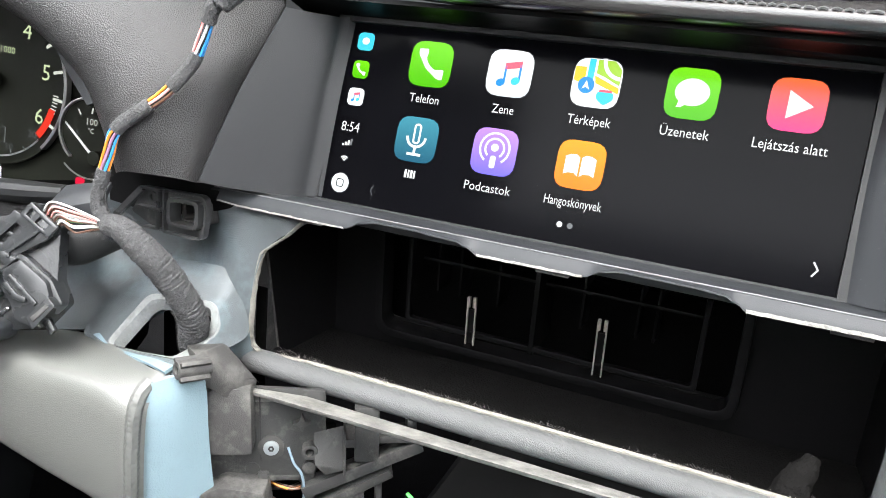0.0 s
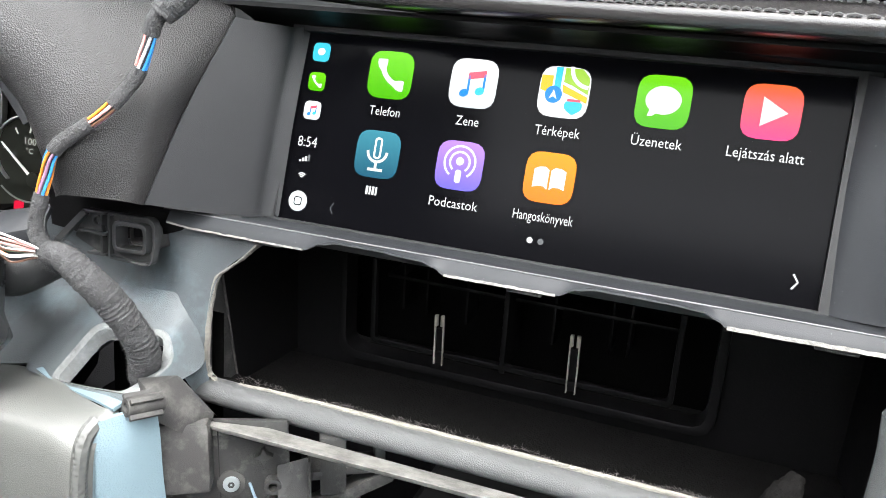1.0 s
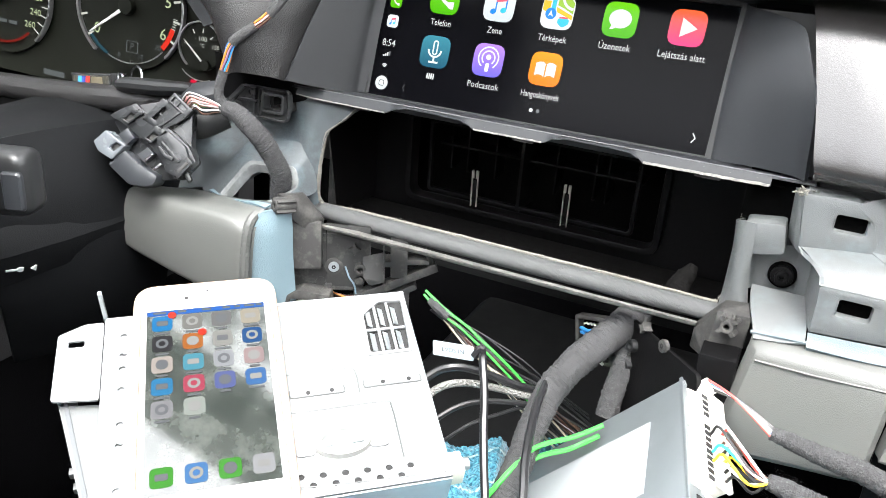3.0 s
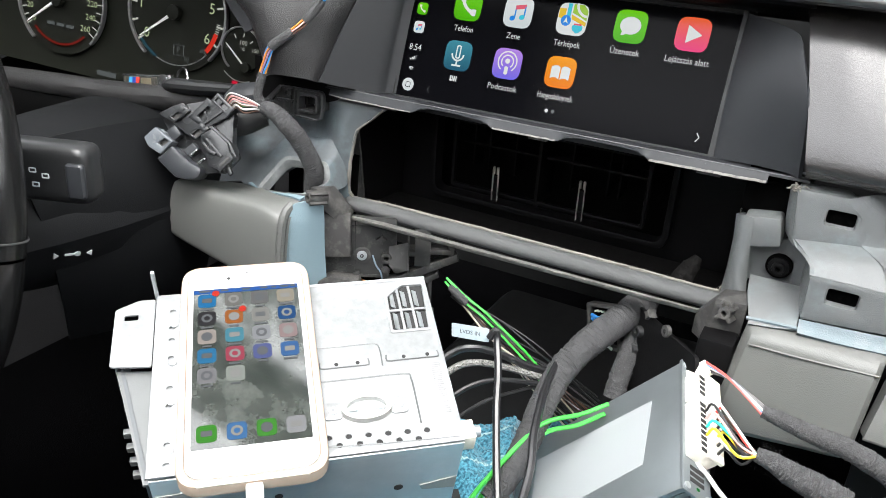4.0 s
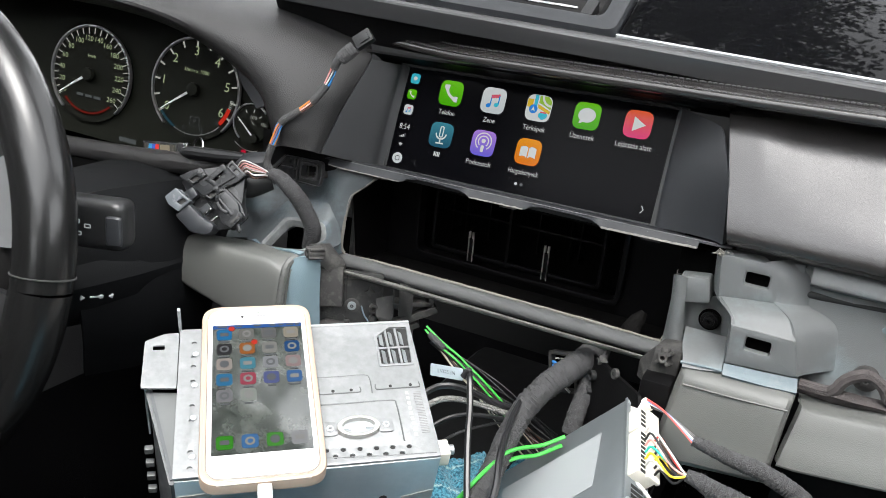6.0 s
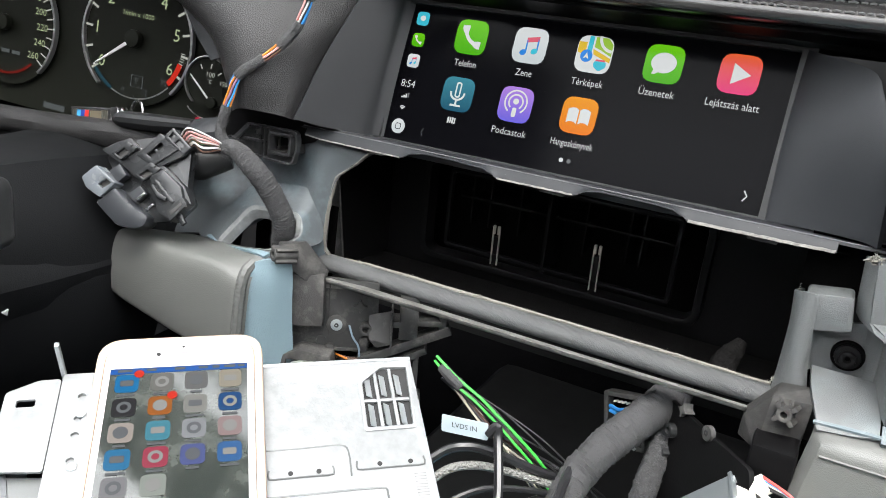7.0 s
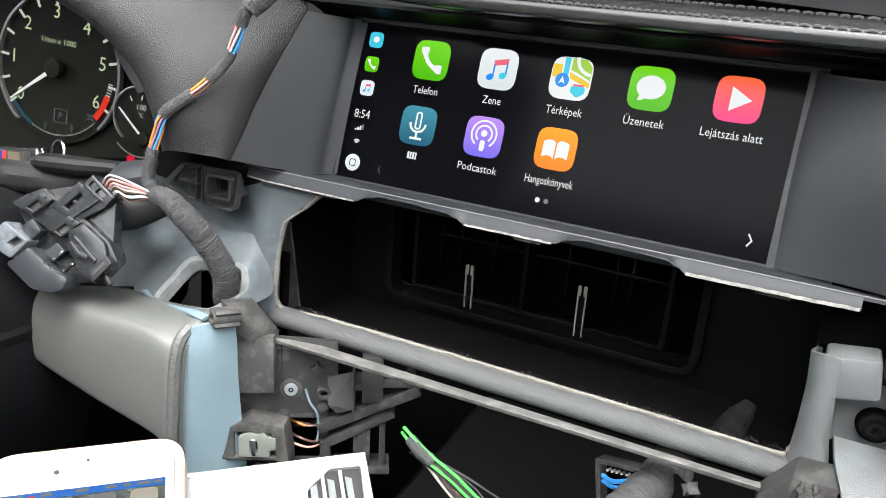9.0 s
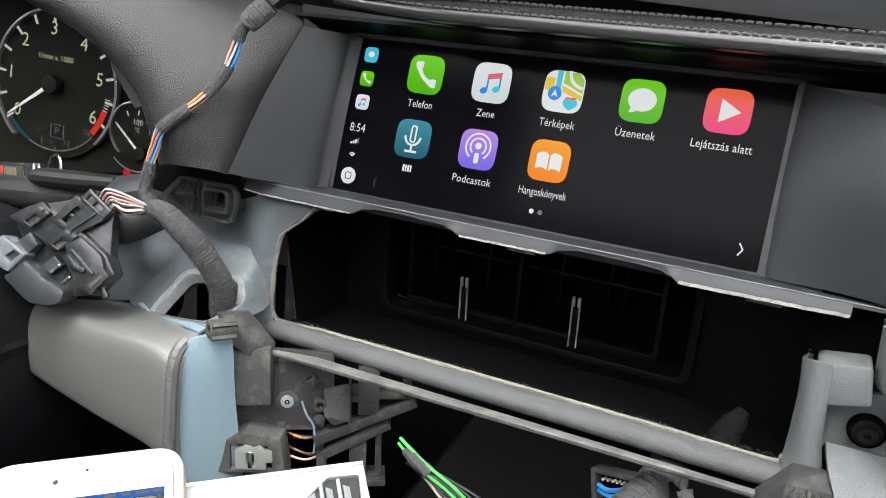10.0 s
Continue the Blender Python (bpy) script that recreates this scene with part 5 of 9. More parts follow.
part("blue_seam", loft([[(-0.234, -0.0530, 0.7170), (-0.222, -0.0580, 0.7180), (-0.204, -0.0645, 0.7190), (-0.185, -0.0720, 0.7235), (-0.165, -0.0805, 0.7285), (-0.150, -0.0860, 0.7305)], [(-0.232, -0.0500, 0.7185), (-0.222, -0.0555, 0.7188), (-0.208, -0.0622, 0.7185), (-0.185, -0.0685, 0.7228), (-0.165, -0.0755, 0.7285), (-0.150, -0.0800, 0.7310)]], cross=4, steps=2, thick=0.0015), M_BLUE, knee, "pale blue foam showing at the seam")

# ---- instrument cluster ----
cluster = thing("instrument_cluster", (-0.38, 0.0, 0.80), "black instrument cluster with two round dials and a small thermometer", "instrument cluster")
CL = frame_of((-0.3385, -0.0129, 0.8378), (0.988, 0.1388, -0.0709), (0.0693, 0.1568, 0.9903))
M_DIAL = mat("matt_black_dial", (0.0085, 0.0092, 0.0068), 0.5, spec=0.1, bump=0.05, grain=900)
M_RINGS = mat("brushed_dark_ring", (0.34, 0.34, 0.33), 0.35, 0.9, bump=0.1, grain=900)
G_DIAL = glow("lit_dial_green", (0.42, 0.50, 0.30))
G_TICK = glow("lit_tick_white", (0.45, 0.47, 0.42))
G_DRED = glow("lit_red_zone", (0.62, 0.035, 0.02))
G_DIM = glow("lit_dim_text", (0.09, 0.10, 0.10))
G_NEEDLE = mat("white_needle", (0.60, 0.60, 0.58), 0.4, bump=0)
part("face", plate(CL @ pose(0, 0, -0.006), outline([(-0.30, -0.075), (0.13, -0.075), (0.125, 0.0), (0.07, 0.055), (-0.05, 0.075), (-0.25, 0.07), (-0.30, 0.03)], 0.02), 0.003), M_DIAL, cluster)


def dial(cx, cy, rad, marks, spread, needle):
    m = CL @ pose(cx, cy, 0)
    ob = part("dial", plate(m @ pose(0, 0, -0.002), ellipse(0, 0, rad, rad, 48), 0.003), M_DIAL, cluster, "round dial with pale green numerals")
    part("bezel_ring", plate(m @ pose(0, 0, 0.001), stroke(arc(0, 0, rad, 232, -44, 56), 0.0022), 0.004, (), 0.0005), M_RINGS, ob)
    n = len(marks)
    for k, text in enumerate(marks):
        a = radians(spread[0] + (spread[1] - spread[0]) * k / (n - 1))
        d = V((math.cos(a), math.sin(a), 0))
        t = m @ Matrix.Translation(d * rad * 0.90) @ pose(0, 0, 0, 0, 0, math.degrees(a))
        part("tick", plate(t, rrect(rad * 0.13, rad * (0.035 if n < 14 else 0.018), 0.0002), 0.0004), G_TICK, ob, smooth=0)
        if text:
            words("numeral", text, rad * (0.26 if n < 14 else 0.155), m @ Matrix.Translation(d * rad * (0.72 if n < 10 else 0.74)) @ pose(0, 0, 0.0002), G_DIAL, ob)
    a = radians(needle)
    t = m @ pose(0, 0, 0.004, 0, 0, needle)
    part("needle", plate(t, [(0.0, -0.0014), (rad * 0.86, -0.0004), (rad * 0.86, 0.0004), (0.0, 0.0014)], 0.001), G_NEEDLE, ob, "white pointer")
    part("needle_hub", disc(m @ pose(0, 0, 0.006), rad * 0.13, 0.005, 24, 0.0012), M_DIAL, ob)
    return ob, m


tach, tm = dial(0.0, 0.0, 0.0500, ["0", "", "1", "", "2", "", "3", "", "4", "", "5", "", "6"], (217, -27), 217)
words("unit", "1/min x 1000", 0.0055, tm @ pose(-0.0005, 0.0178, 0.0004), G_DIAL, tach)
for k in range(9):
    a = radians(-4 - 2.6 * k)
    part("tick", plate(tm @ pose(0.0435 * math.cos(a), 0.0435 * math.sin(a), 0.0003, 0, 0, math.degrees(a)), rrect(0.0036, 0.0006, 0.0001), 0.0003), G_DRED if k > 5 else G_TICK, tach, smooth=0)
part("red_zone", plate(tm @ pose(0, 0, 0.0004), stroke(arc(0, 0, 0.0430, -15, -40, 10), 0.0040), 0.0004), G_DRED, tach, smooth=0)
words("gear", "P", 0.0075, tm @ pose(0.0048, -0.0314, 0.0004), G_DIM, tach)
part("gear_frame", plate(tm @ pose(0.0048, -0.0314, 0.0003), rrect(0.011, 0.0095, 0.0006), 0.0003, [rrect(0.010, 0.0085, 0.0005)]), G_DIM, tach, smooth=0)
part("lower_arc", plate(tm @ pose(0, 0, 0.0003), stroke(arc(0, 0, 0.0450, 218, 318, 24), 0.0010), 0.0003), M_RINGS, tach, smooth=0)
part("blue_arc", plate(tm @ pose(0, 0, 0.0005), stroke(arc(0, 0, 0.0445, 219, 246, 10), 0.0026), 0.0003), glow("lit_dim_blue", (0.02, 0.06, 0.08)), tach, smooth=0)
for text, a in (("0", 260), ("10", 289.6), ("20", 316.5)):
    words("small_numeral", text, 0.0060, tm @ pose(0.0402 * math.cos(radians(a)), 0.0402 * math.sin(radians(a)), 0.0004), G_DIM, tach)
for a in (260, 275, 290, 303, 317):
    part("small_tick", plate(tm @ pose(0.0440 * math.cos(radians(a)), 0.0440 * math.sin(radians(a)), 0.0004, 0, 0, a), rrect(0.0028, 0.0004, 0.0001), 0.0003), G_DIM, tach, smooth=0)
speedo, sm = dial(-0.1262, -0.0105, 0.0490, ["0", "", "20", "", "40", "", "60", "", "80", "", "100", "", "120", "", "140", "", "160", "", "180", "", "200", "", "220", "", "240", "", "260"], (216, -36), 216)
words("unit", "km/h", 0.0050, sm @ pose(0, 0.0185, 0.0004), G_DIAL, speedo)
part("red_arc", plate(sm @ pose(0, 0, 0.0004), stroke(arc(0, 0, 0.0400, 225, 315, 20), 0.0020), 0.0004), glow("lit_dim_red", (0.16, 0.012, 0.008)), speedo, smooth=0)
for k in range(3):
    part("readout_bar", plate(sm @ pose(-0.010 + 0.011 * k, -0.0225, 0.0004), rrect(0.0085, 0.0030, 0.0003), 0.0003), G_DIM, speedo, smooth=0)
part("odometer_bar", plate(CL @ pose(-0.0695, -0.0674, 0.002), rrect(0.021, 0.0046, 0.0004), 0.0004), G_DIM, cluster, smooth=0)
TM = CL @ pose(0.0700, -0.0188, 0.004)
thermo = part("dial", plate(TM @ pose(0, 0, -0.001), ellipse(0, 0, 0.0190, 0.0190, 40), 0.003), M_DIAL, cluster, "small thermometer dial")
part("bezel_ring", plate(TM @ pose(0, 0, 0.001), stroke(arc(0, 0, 0.0190, 236, 40, 40), 0.0012), 0.003, (), 0.0003), M_RINGS, thermo)
words("numeral", "100", 0.0054, TM @ pose(0.0020, 0.0060, 0.0006), G_TICK, thermo)
words("unit", "°C", 0.0040, TM @ pose(0.0020, 0.0010, 0.0006), G_TICK, thermo)
words("numeral", "50", 0.0046, TM @ pose(-0.0080, -0.0018, 0.0006), G_DIM, thermo)
words("numeral", "150", 0.0046, TM @ pose(0.0140, 0.0015, 0.0006), G_TICK, thermo)
for a in (178, 122, 82, 40):
    part("tick", plate(TM @ pose(0.0125 * math.cos(radians(a)), 0.0125 * math.sin(radians(a)), 0.0004, 0, 0, a), rrect(0.0034, 0.0008, 0.0001), 0.0003), G_TICK, thermo, smooth=0)
part("needle", plate(TM @ pose(0.0045, -0.0115, 0.003, 0, 0, 140), [(0, -0.0007), (0.0235, -0.0003), (0.0235, 0.0003), (0, 0.0007)], 0.0008), G_NEEDLE, thermo, "white pointer")
part("needle_hub", disc(TM @ pose(0.0070, -0.0135, 0.0035), 0.0042, 0.003, 20, 0.0008), M_DIAL, thermo)
part("lower_scale", plate(TM @ pose(0, 0, 0.0004), stroke(arc(0.002, -0.002, 0.0245, 228, 292, 16), 0.0009), 0.0004), M_RINGS, thermo, smooth=0)
part("warning_light", plate(CL @ pose(0.0661, -0.0488, 0.004), rrect(0.0046, 0.0062, 0.0012), 0.002), glow("lit_red_warning", (0.62, 0.01, 0.04)), cluster, "small red warning light", smooth=0)

# hood over the cluster, leather sweep towards the display
hood = thing("cluster_hood", (-0.3, 0.05, 0.85), "black grained leather cluster hood sweeping to the display", "dashboard", kind="structure")
sweep = loft([[(-0.2310, -0.020, 0.8050), (-0.2320, -0.030, 0.8280), (-0.2415, -0.034, 0.8520), (-0.2750, -0.045, 0.8790), (-0.330, -0.060, 0.9020), (-0.42, -0.075, 0.9120), (-0.54, -0.080, 0.9080), (-0.66, -0.05, 0.885)],
              [(-0.2090, -0.050, 0.8085), (-0.2068, -0.058, 0.8300), (-0.2190, -0.061, 0.8600), (-0.2600, -0.070, 0.8920), (-0.325, -0.080, 0.9130), (-0.42, -0.092, 0.9220), (-0.54, -0.096, 0.9170), (-0.67, -0.06, 0.893)],
              [(-0.1900, -0.062, 0.8145), (-0.1860, -0.064, 0.8350), (-0.1960, -0.060, 0.8680), (-0.235, -0.062, 0.9020), (-0.315, -0.068, 0.9230), (-0.42, -0.076, 0.9310), (-0.54, -0.080, 0.9260), (-0.68, -0.05, 0.902)],
              [(-0.1680, -0.053, 0.8130), (-0.1640, -0.046, 0.8380), (-0.1640, -0.036, 0.8700), (-0.200, -0.026, 0.9080), (-0.30, -0.020, 0.9330), (-0.42, -0.020, 0.9410), (-0.54, -0.020, 0.9380), (-0.69, -0.02, 0.910)],
              [(-0.1640, -0.045, 0.8100), (-0.1570, -0.028, 0.8450), (-0.1480, -0.006, 0.8830), (-0.1660, 0.014, 0.9080), (-0.28, 0.05, 0.9380), (-0.42, 0.06, 0.9480), (-0.54, 0.06, 0.946), (-0.70, 0.05, 0.918)],
              [(-0.1630, -0.038, 0.8090), (-0.1560, -0.018, 0.8450), (-0.1460, 0.006, 0.8830), (-0.160, 0.03, 0.9080), (-0.25, 0.30, 0.952), (-0.42, 0.36, 0.960), (-0.54, 0.36, 0.958), (-0.71, 0.3, 0.93)]], cross=5, steps=4)
part("skin", sweep, M_LEATHER, hood)
seam = spline([(-0.162, 0.022, 0.9095), (-0.20, 0.012, 0.9150), (-0.25, 0.000, 0.9230), (-0.32, -0.012, 0.9315), (-0.42, -0.018, 0.9405), (-0.54, -0.018, 0.9370)], 8)
bm = bmesh.new()
for a, b in zip(seam, seam[1:]):
    k = max(1, int((b - a).length / 0.0032))
    for j in range(k):
        c, d = a.lerp(b, (j + 0.5) / k), (b - a).normalized() * 0.0012
        tube([c - d + V((0, 0, 0.0008)), c + d + V((0, 0, 0.0008))], 0.0005, 5, 1, bm)
tagged(part("stitching", bm, mat("black_thread", (0.05, 0.05, 0.05), 0.7, bump=0), hood), kind="stuff")
part("fascia_wing", loft([[(-0.2600, -0.012, 0.8900), (-0.2480, -0.022, 0.8650), (-0.2330, -0.028, 0.8400)], [(-0.2950, -0.010, 0.8800), (-0.2720, -0.020, 0.8550), (-0.2450, -0.030, 0.8350)]], cross=4, thick=0.002), M_BEZEL, hood, "satin grey corner of the cluster frame")
part("lower_rail", tube([(-0.56, -0.055, 0.7560), (-0.47, -0.060, 0.7640), (-0.38, -0.058, 0.7690), (-0.30, -0.052, 0.7750), (-0.250, -0.046, 0.7800)], 0.0105, 12, 6), M_LEATHER, hood, "padded rail under the cluster")
single("cluster_shelf", loft([[(-0.58, 0.0, 0.770), (-0.58, -0.075, 0.748), (-0.58, -0.080, 0.700), (-0.58, -0.04, 0.62)], [(-0.40, 0.0, 0.776), (-0.40, -0.070, 0.756), (-0.40, -0.070, 0.700), (-0.40, -0.03, 0.62)], [(-0.285, 0.0, 0.785), (-0.285, -0.035, 0.772), (-0.285, -0.04, 0.700), (-0.285, -0.02, 0.62)]], cross=4, steps=4, thick=0.003), M_VOID, "black shelf under the instrument cluster", "dashboard", kind="structure")
# Added black sheet; stands for the shade between hood and switch bracket.
part("shade_sheet", loft([[(-0.245, -0.020, 0.816), (-0.205, -0.024, 0.816), (-0.165, -0.022, 0.814), (-0.150, -0.010, 0.806)], [(-0.245, -0.020, 0.782), (-0.205, -0.024, 0.782), (-0.168, -0.022, 0.790), (-0.156, -0.012, 0.796)]], cross=3, thick=0.001), M_DUCT, hood, "added black sheet for the shade under the hood")
part("corner_cap", loft([[(-0.246, -0.048, 0.7880), (-0.236, -0.056, 0.7960), (-0.222, -0.056, 0.8000), (-0.212, -0.050, 0.8010)], [(-0.246, -0.060, 0.7820), (-0.234, -0.068, 0.7880), (-0.220, -0.066, 0.7930), (-0.208, -0.058, 0.7960)], [(-0.248, -0.060, 0.7700), (-0.234, -0.068, 0.7740), (-0.220, -0.064, 0.7800), (-0.208, -0.055, 0.7850)]], cross=3, steps=3, thick=0.003), M_BEZEL, hood, "grey corner cap")
part("round_duct", tube([(-0.262, -0.030, 0.7720), (-0.250, -0.054, 0.7700), (-0.228, -0.060, 0.7725), (-0.212, -0.048, 0.7770)], [0.010, 0.0135, 0.0135, 0.009], 14, 5), M_PLASTIC, hood, "black round air duct end")

# key in its slot with a metal fob
key = thing("car_key", (-0.29, -0.055, 0.785), "black car key in its slot with a carbon and metal fob", "key")
part("key_body", tube([(-0.3100, -0.0560, 0.7860), (-0.298, -0.0580, 0.7880), (-0.265, -0.0580, 0.7910), (-0.236, -0.0560, 0.7940)], [0.0056, 0.0078, 0.0078, 0.0060], 12, 5, flat=0.8), M_PLASTIC, key)
FOB = frame_of((-0.3450, -0.0465, 0.7797), (0.0702, -0.0124, 0.0107), (-0.15, 0.12, 1.0)) @ Matrix.Scale(1.13, 4)
fob = part("fob", box(FOB, (-0.030, -0.0075, -0.003), (0.024, 0.0075, 0.003), 0.0012), M_CHROME, key, "metal fob with a striped inlay")
part("inlay", plate(FOB @ pose(-0.004, 0, 0.0034), rrect(0.046, 0.0115, 0.001), 0.0004), mat("carbon_inlay", (0.05, 0.048, 0.04), 0.3, bump=0.4, grain=400, cells=True), fob)
for x, c in ((-0.0180, (0.05, 0.28, 0.55)), (-0.0130, (0.03, 0.06, 0.30)), (-0.0080, (0.60, 0.04, 0.03))):
    part("stripe", plate(FOB @ pose(x, 0, 0.0037), [(-0.0042, -0.0052), (0.0008, -0.0052), (0.0042, 0.0052), (-0.0008, 0.0052)], 0.0002), mat("enamel_stripe", c, 0.25, bump=0), fob)
part("plate", plate(FOB @ pose(0.0045, 0, 0.0037), rrect(0.014, 0.0100, 0.001), 0.0002), mat("brass_plate", (0.45, 0.40, 0.28), 0.3, 0.8, bump=0.1), fob)
part("hinge", box(FOB, (0.022, -0.0085, -0.004), (0.032, 0.0085, 0.004), 0.002), M_CHROME, key, "metal hinge block")
part("split_ring", tube([V((-0.2990, -0.0500, 0.7920)) + V((0.0055 * math.cos(a), 0.002 * math.sin(a), 0.0085 * math.sin(a))) for a in [2 * math.pi * k / 16 for k in range(17)]], 0.0011, 6, 2), M_CHROME, key, "chrome key ring")

# empty switch bracket
socket = thing("switch_bracket", (-0.19, -0.03, 0.78), "black plastic mounting bracket with an empty square socket", "bracket")
M_SOCKET = mat("satin_black_bracket", (0.022, 0.0225, 0.023), 0.30, bump=0.15, grain=1200, scale=60, stain=(0.10, 0.098, 0.092), stain_scale=60, stain_lo=0.56, stain_hi=0.8)
SO = frame_of((-0.1905, -0.0330, 0.7885), (0.995, 0.0, 0.03), (0.0, 0.12, 1.0))
WELL = rrect(0.0158, 0.0106, 0.0024, 0.0105, 0.0)
part("plate", plate(SO, outline([(-0.0180, 0.0105), (0.0205, 0.0105, 0.001), (0.0232, 0.0090), (0.0245, 0.0015), (0.0225, -0.0020), (0.0225, -0.0105), (0.0190, -0.0125), (-0.0105, -0.0110), (-0.0270, -0.0040)], 0.0012), 0.0022, [WELL], 0.0005), M_SOCKET, socket)
part("socket_rim", plate(SO @ pose(0, 0, 0.0042), rrect(0.0205, 0.0150, 0.0038, 0.0105, 0.0), 0.0085, [WELL], 0.0007), M_SOCKET, socket, "raised rim of the square socket")
part("outer_rim", plate(SO @ pose(0, 0, 0.0030), outline([(-0.0035, 0.0108), (0.0208, 0.0108), (0.0245, 0.0085), (0.0250, -0.0010), (0.0228, -0.0112), (0.0190, -0.0130), (-0.0035, -0.0120)], 0.0018), 0.0040, [outline([(-0.0022, 0.0096), (0.0200, 0.0096), (0.0232, 0.0076), (0.0236, -0.0012), (0.0216, -0.0100), (0.0184, -0.0117), (-0.0022, -0.0108)], 0.0014)], 0.0004), M_SOCKET, socket)
part("socket_lining", plate(SO @ pose(0, 0, -0.0060), rrect(0.0174, 0.0122, 0.0024, 0.0105, 0.0), 0.010, [WELL]), M_DUSTY, socket, "dusty inner wall of the socket")
part("socket_well", box(SO, (0.000, -0.0080, -0.024), (0.021, 0.0080, -0.0205)), M_VOID, socket)
part("rib", box(SO, (-0.0200, -0.0008, 0.0), (-0.003, 0.0008, 0.0048), 0.0004), M_SOCKET, socket)
part("rib", box(SO, (-0.0070, -0.0105, 0.0), (-0.0056, 0.0100, 0.0040), 0.0004), M_SOCKET, socket)
part("rib", box(SO, (-0.0180, 0.0094, -0.002), (-0.004, 0.0108, 0.0040), 0.0005), M_SOCKET, socket)
part("rib", box(SO, (-0.0160, -0.0112, -0.002), (-0.004, -0.0098, 0.0036), 0.0005), M_SOCKET, socket)
part("arm", loft([[SO @ V(q) for q in ((-0.0180, 0.0108, 0.0035), (-0.0300, -0.0020, 0.0060), (-0.0350, -0.0080, 0.0070))], [SO @ V(q) for q in ((-0.0160, 0.0085, 0.0035), (-0.0280, -0.0045, 0.0060), (-0.0330, -0.0105, 0.0070))]], cross=4, thick=0.0025), M_SOCKET, socket, "pale-edged arm of the bracket")
part("boss", disc(SO @ pose(-0.0115, 0.0055, 0.0015), 0.0028, 0.002, 14, 0.0005, hole=0.0016), M_SOCKET, socket)

# ---- harness and the hanging switch block ----
harness = thing("wiring_harness", (-0.19, -0.07, 0.79), "black fleece-taped wiring harness with coloured wires showing", "cable harness")
LOW = [(-0.1935, -0.0722, 0.7905), (-0.1850, -0.0720, 0.7895), (-0.1752, -0.0705, 0.7820), (-0.1697, -0.0680, 0.7755), (-0.1662, -0.0650, 0.7688), (-0.1615, -0.0590, 0.7548), (-0.1604, -0.0540, 0.7421), (-0.1650, -0.0490, 0.7282), (-0.172, -0.040, 0.7150)]
part("lower_run", tube(LOW, [0.0050, 0.0062, 0.0068, 0.0069, 0.0069, 0.0070, 0.0070, 0.0072, 0.0070], 20, 6, wraps=0.0021), M_TAPE, harness, "taped lower run")
HIGH = [(-0.1945, -0.0720, 0.7905), (-0.1985, -0.0725, 0.8000), (-0.1960, -0.0710, 0.8120), (-0.1925, -0.0695, 0.8240), (-0.1870, -0.0675, 0.8370), (-0.1690, -0.0590, 0.8520), (-0.1580, -0.0510, 0.8670), (-0.1520, -0.0500, 0.8790), (-0.1465, -0.0500, 0.8915), (-0.1420, -0.0480, 0.8960)]
tagged(part("fleece_hairs", fuzz(LOW, 0.0070, 5200, 4, 0.0020), M_TAPE, harness), kind="stuff")
part("upper_run", tube(HIGH, [0.0040, 0.0026, 0.0017, 0.0012, 0.0012, 0.0012, 0.0012, 0.0012, 0.0018, 0.0036], 12, 6, wraps=0.0024), M_TAPE, harness, "thin taped upper run")
part("tape_collar", tube([(-0.1440, -0.0490, 0.8940), (-0.1390, -0.0460, 0.8995), (-0.1340, -0.0430, 0.9050)], [0.0052, 0.0060, 0.0056], 14, 5, wraps=0.002), M_TAPE, harness, "thick tape collar")
plug = part("plug", box(frame_of((-0.1280, -0.0400, 0.9120), (0.72, 0.34, 0.60), (-0.60, 0.1, 0.78)), (-0.008, -0.0055, -0.004), (0.008, 0.0055, 0.004), 0.001), M_PLASTIC, harness, "small black plug")
part("latch", box(frame_of((-0.1265, -0.0435, 0.9130), (0.72, 0.34, 0.60), (-0.60, 0.1, 0.78)), (-0.004, -0.003, -0.002), (0.005, 0.003, 0.002), 0.0006), M_PLASTIC, plug)
up_line = spline(HIGH, 8)


def strand(material, a, b, phase):
    """One thin wire twisted gently round the run from place a to place b."""
    pts = []
    for i in range(a, b + 1, 2):
        ang = phase + 0.07 * (i - a)
        r = 0.0017 + 0.0005 * math.sin(math.pi * (i - a) / (b - a))
        pts.append(up_line[i] + V((math.cos(ang) * r, math.sin(ang) * r * 0.9, math.cos(ang) * r * -0.45)))
    part("wire", tube(pts, 0.00064, 6, 3), material, harness)


W_MAUVE = wire("mauve_wire", (0.24, 0.13, 0.20))
for a, b, colours in ((2, 10, (W_BLUE, W_ORANGE, W_BROWN, W_BROWN)), (14, 36, (W_ORANGE, W_MAUVE, W_BLUE, W_ORANGE, W_MAUVE, W_BROWN, W_BLUE)), (34, 48, (W_ORANGE, W_PINK, W_BROWN, W_MAUVE, W_PINK, W_BROWN)), (46, 64, (W_PINK, W_WHITE, W_BLUE, W_BLUE, W_PINK, W_RED))):
    for k, material in enumerate(colours):
        strand(material, a, b, 3.4 + 6.283 * k / len(colours))
for a, b, r in ((6, 19, 0.0031), (31, 38, 0.0032), (42, 51, 0.0031), (60, 70, 0.0034)):
    part("tape_band", tube([up_line[i] for i in range(a, b + 1)], r, 14, 3, wraps=0.0020), M_TAPE, harness)
    tagged(part("fleece_hairs", fuzz([up_line[i] for i in range(a, b + 1, 2)], r, 420, a, 0.0020), M_TAPE, harness), kind="stuff")

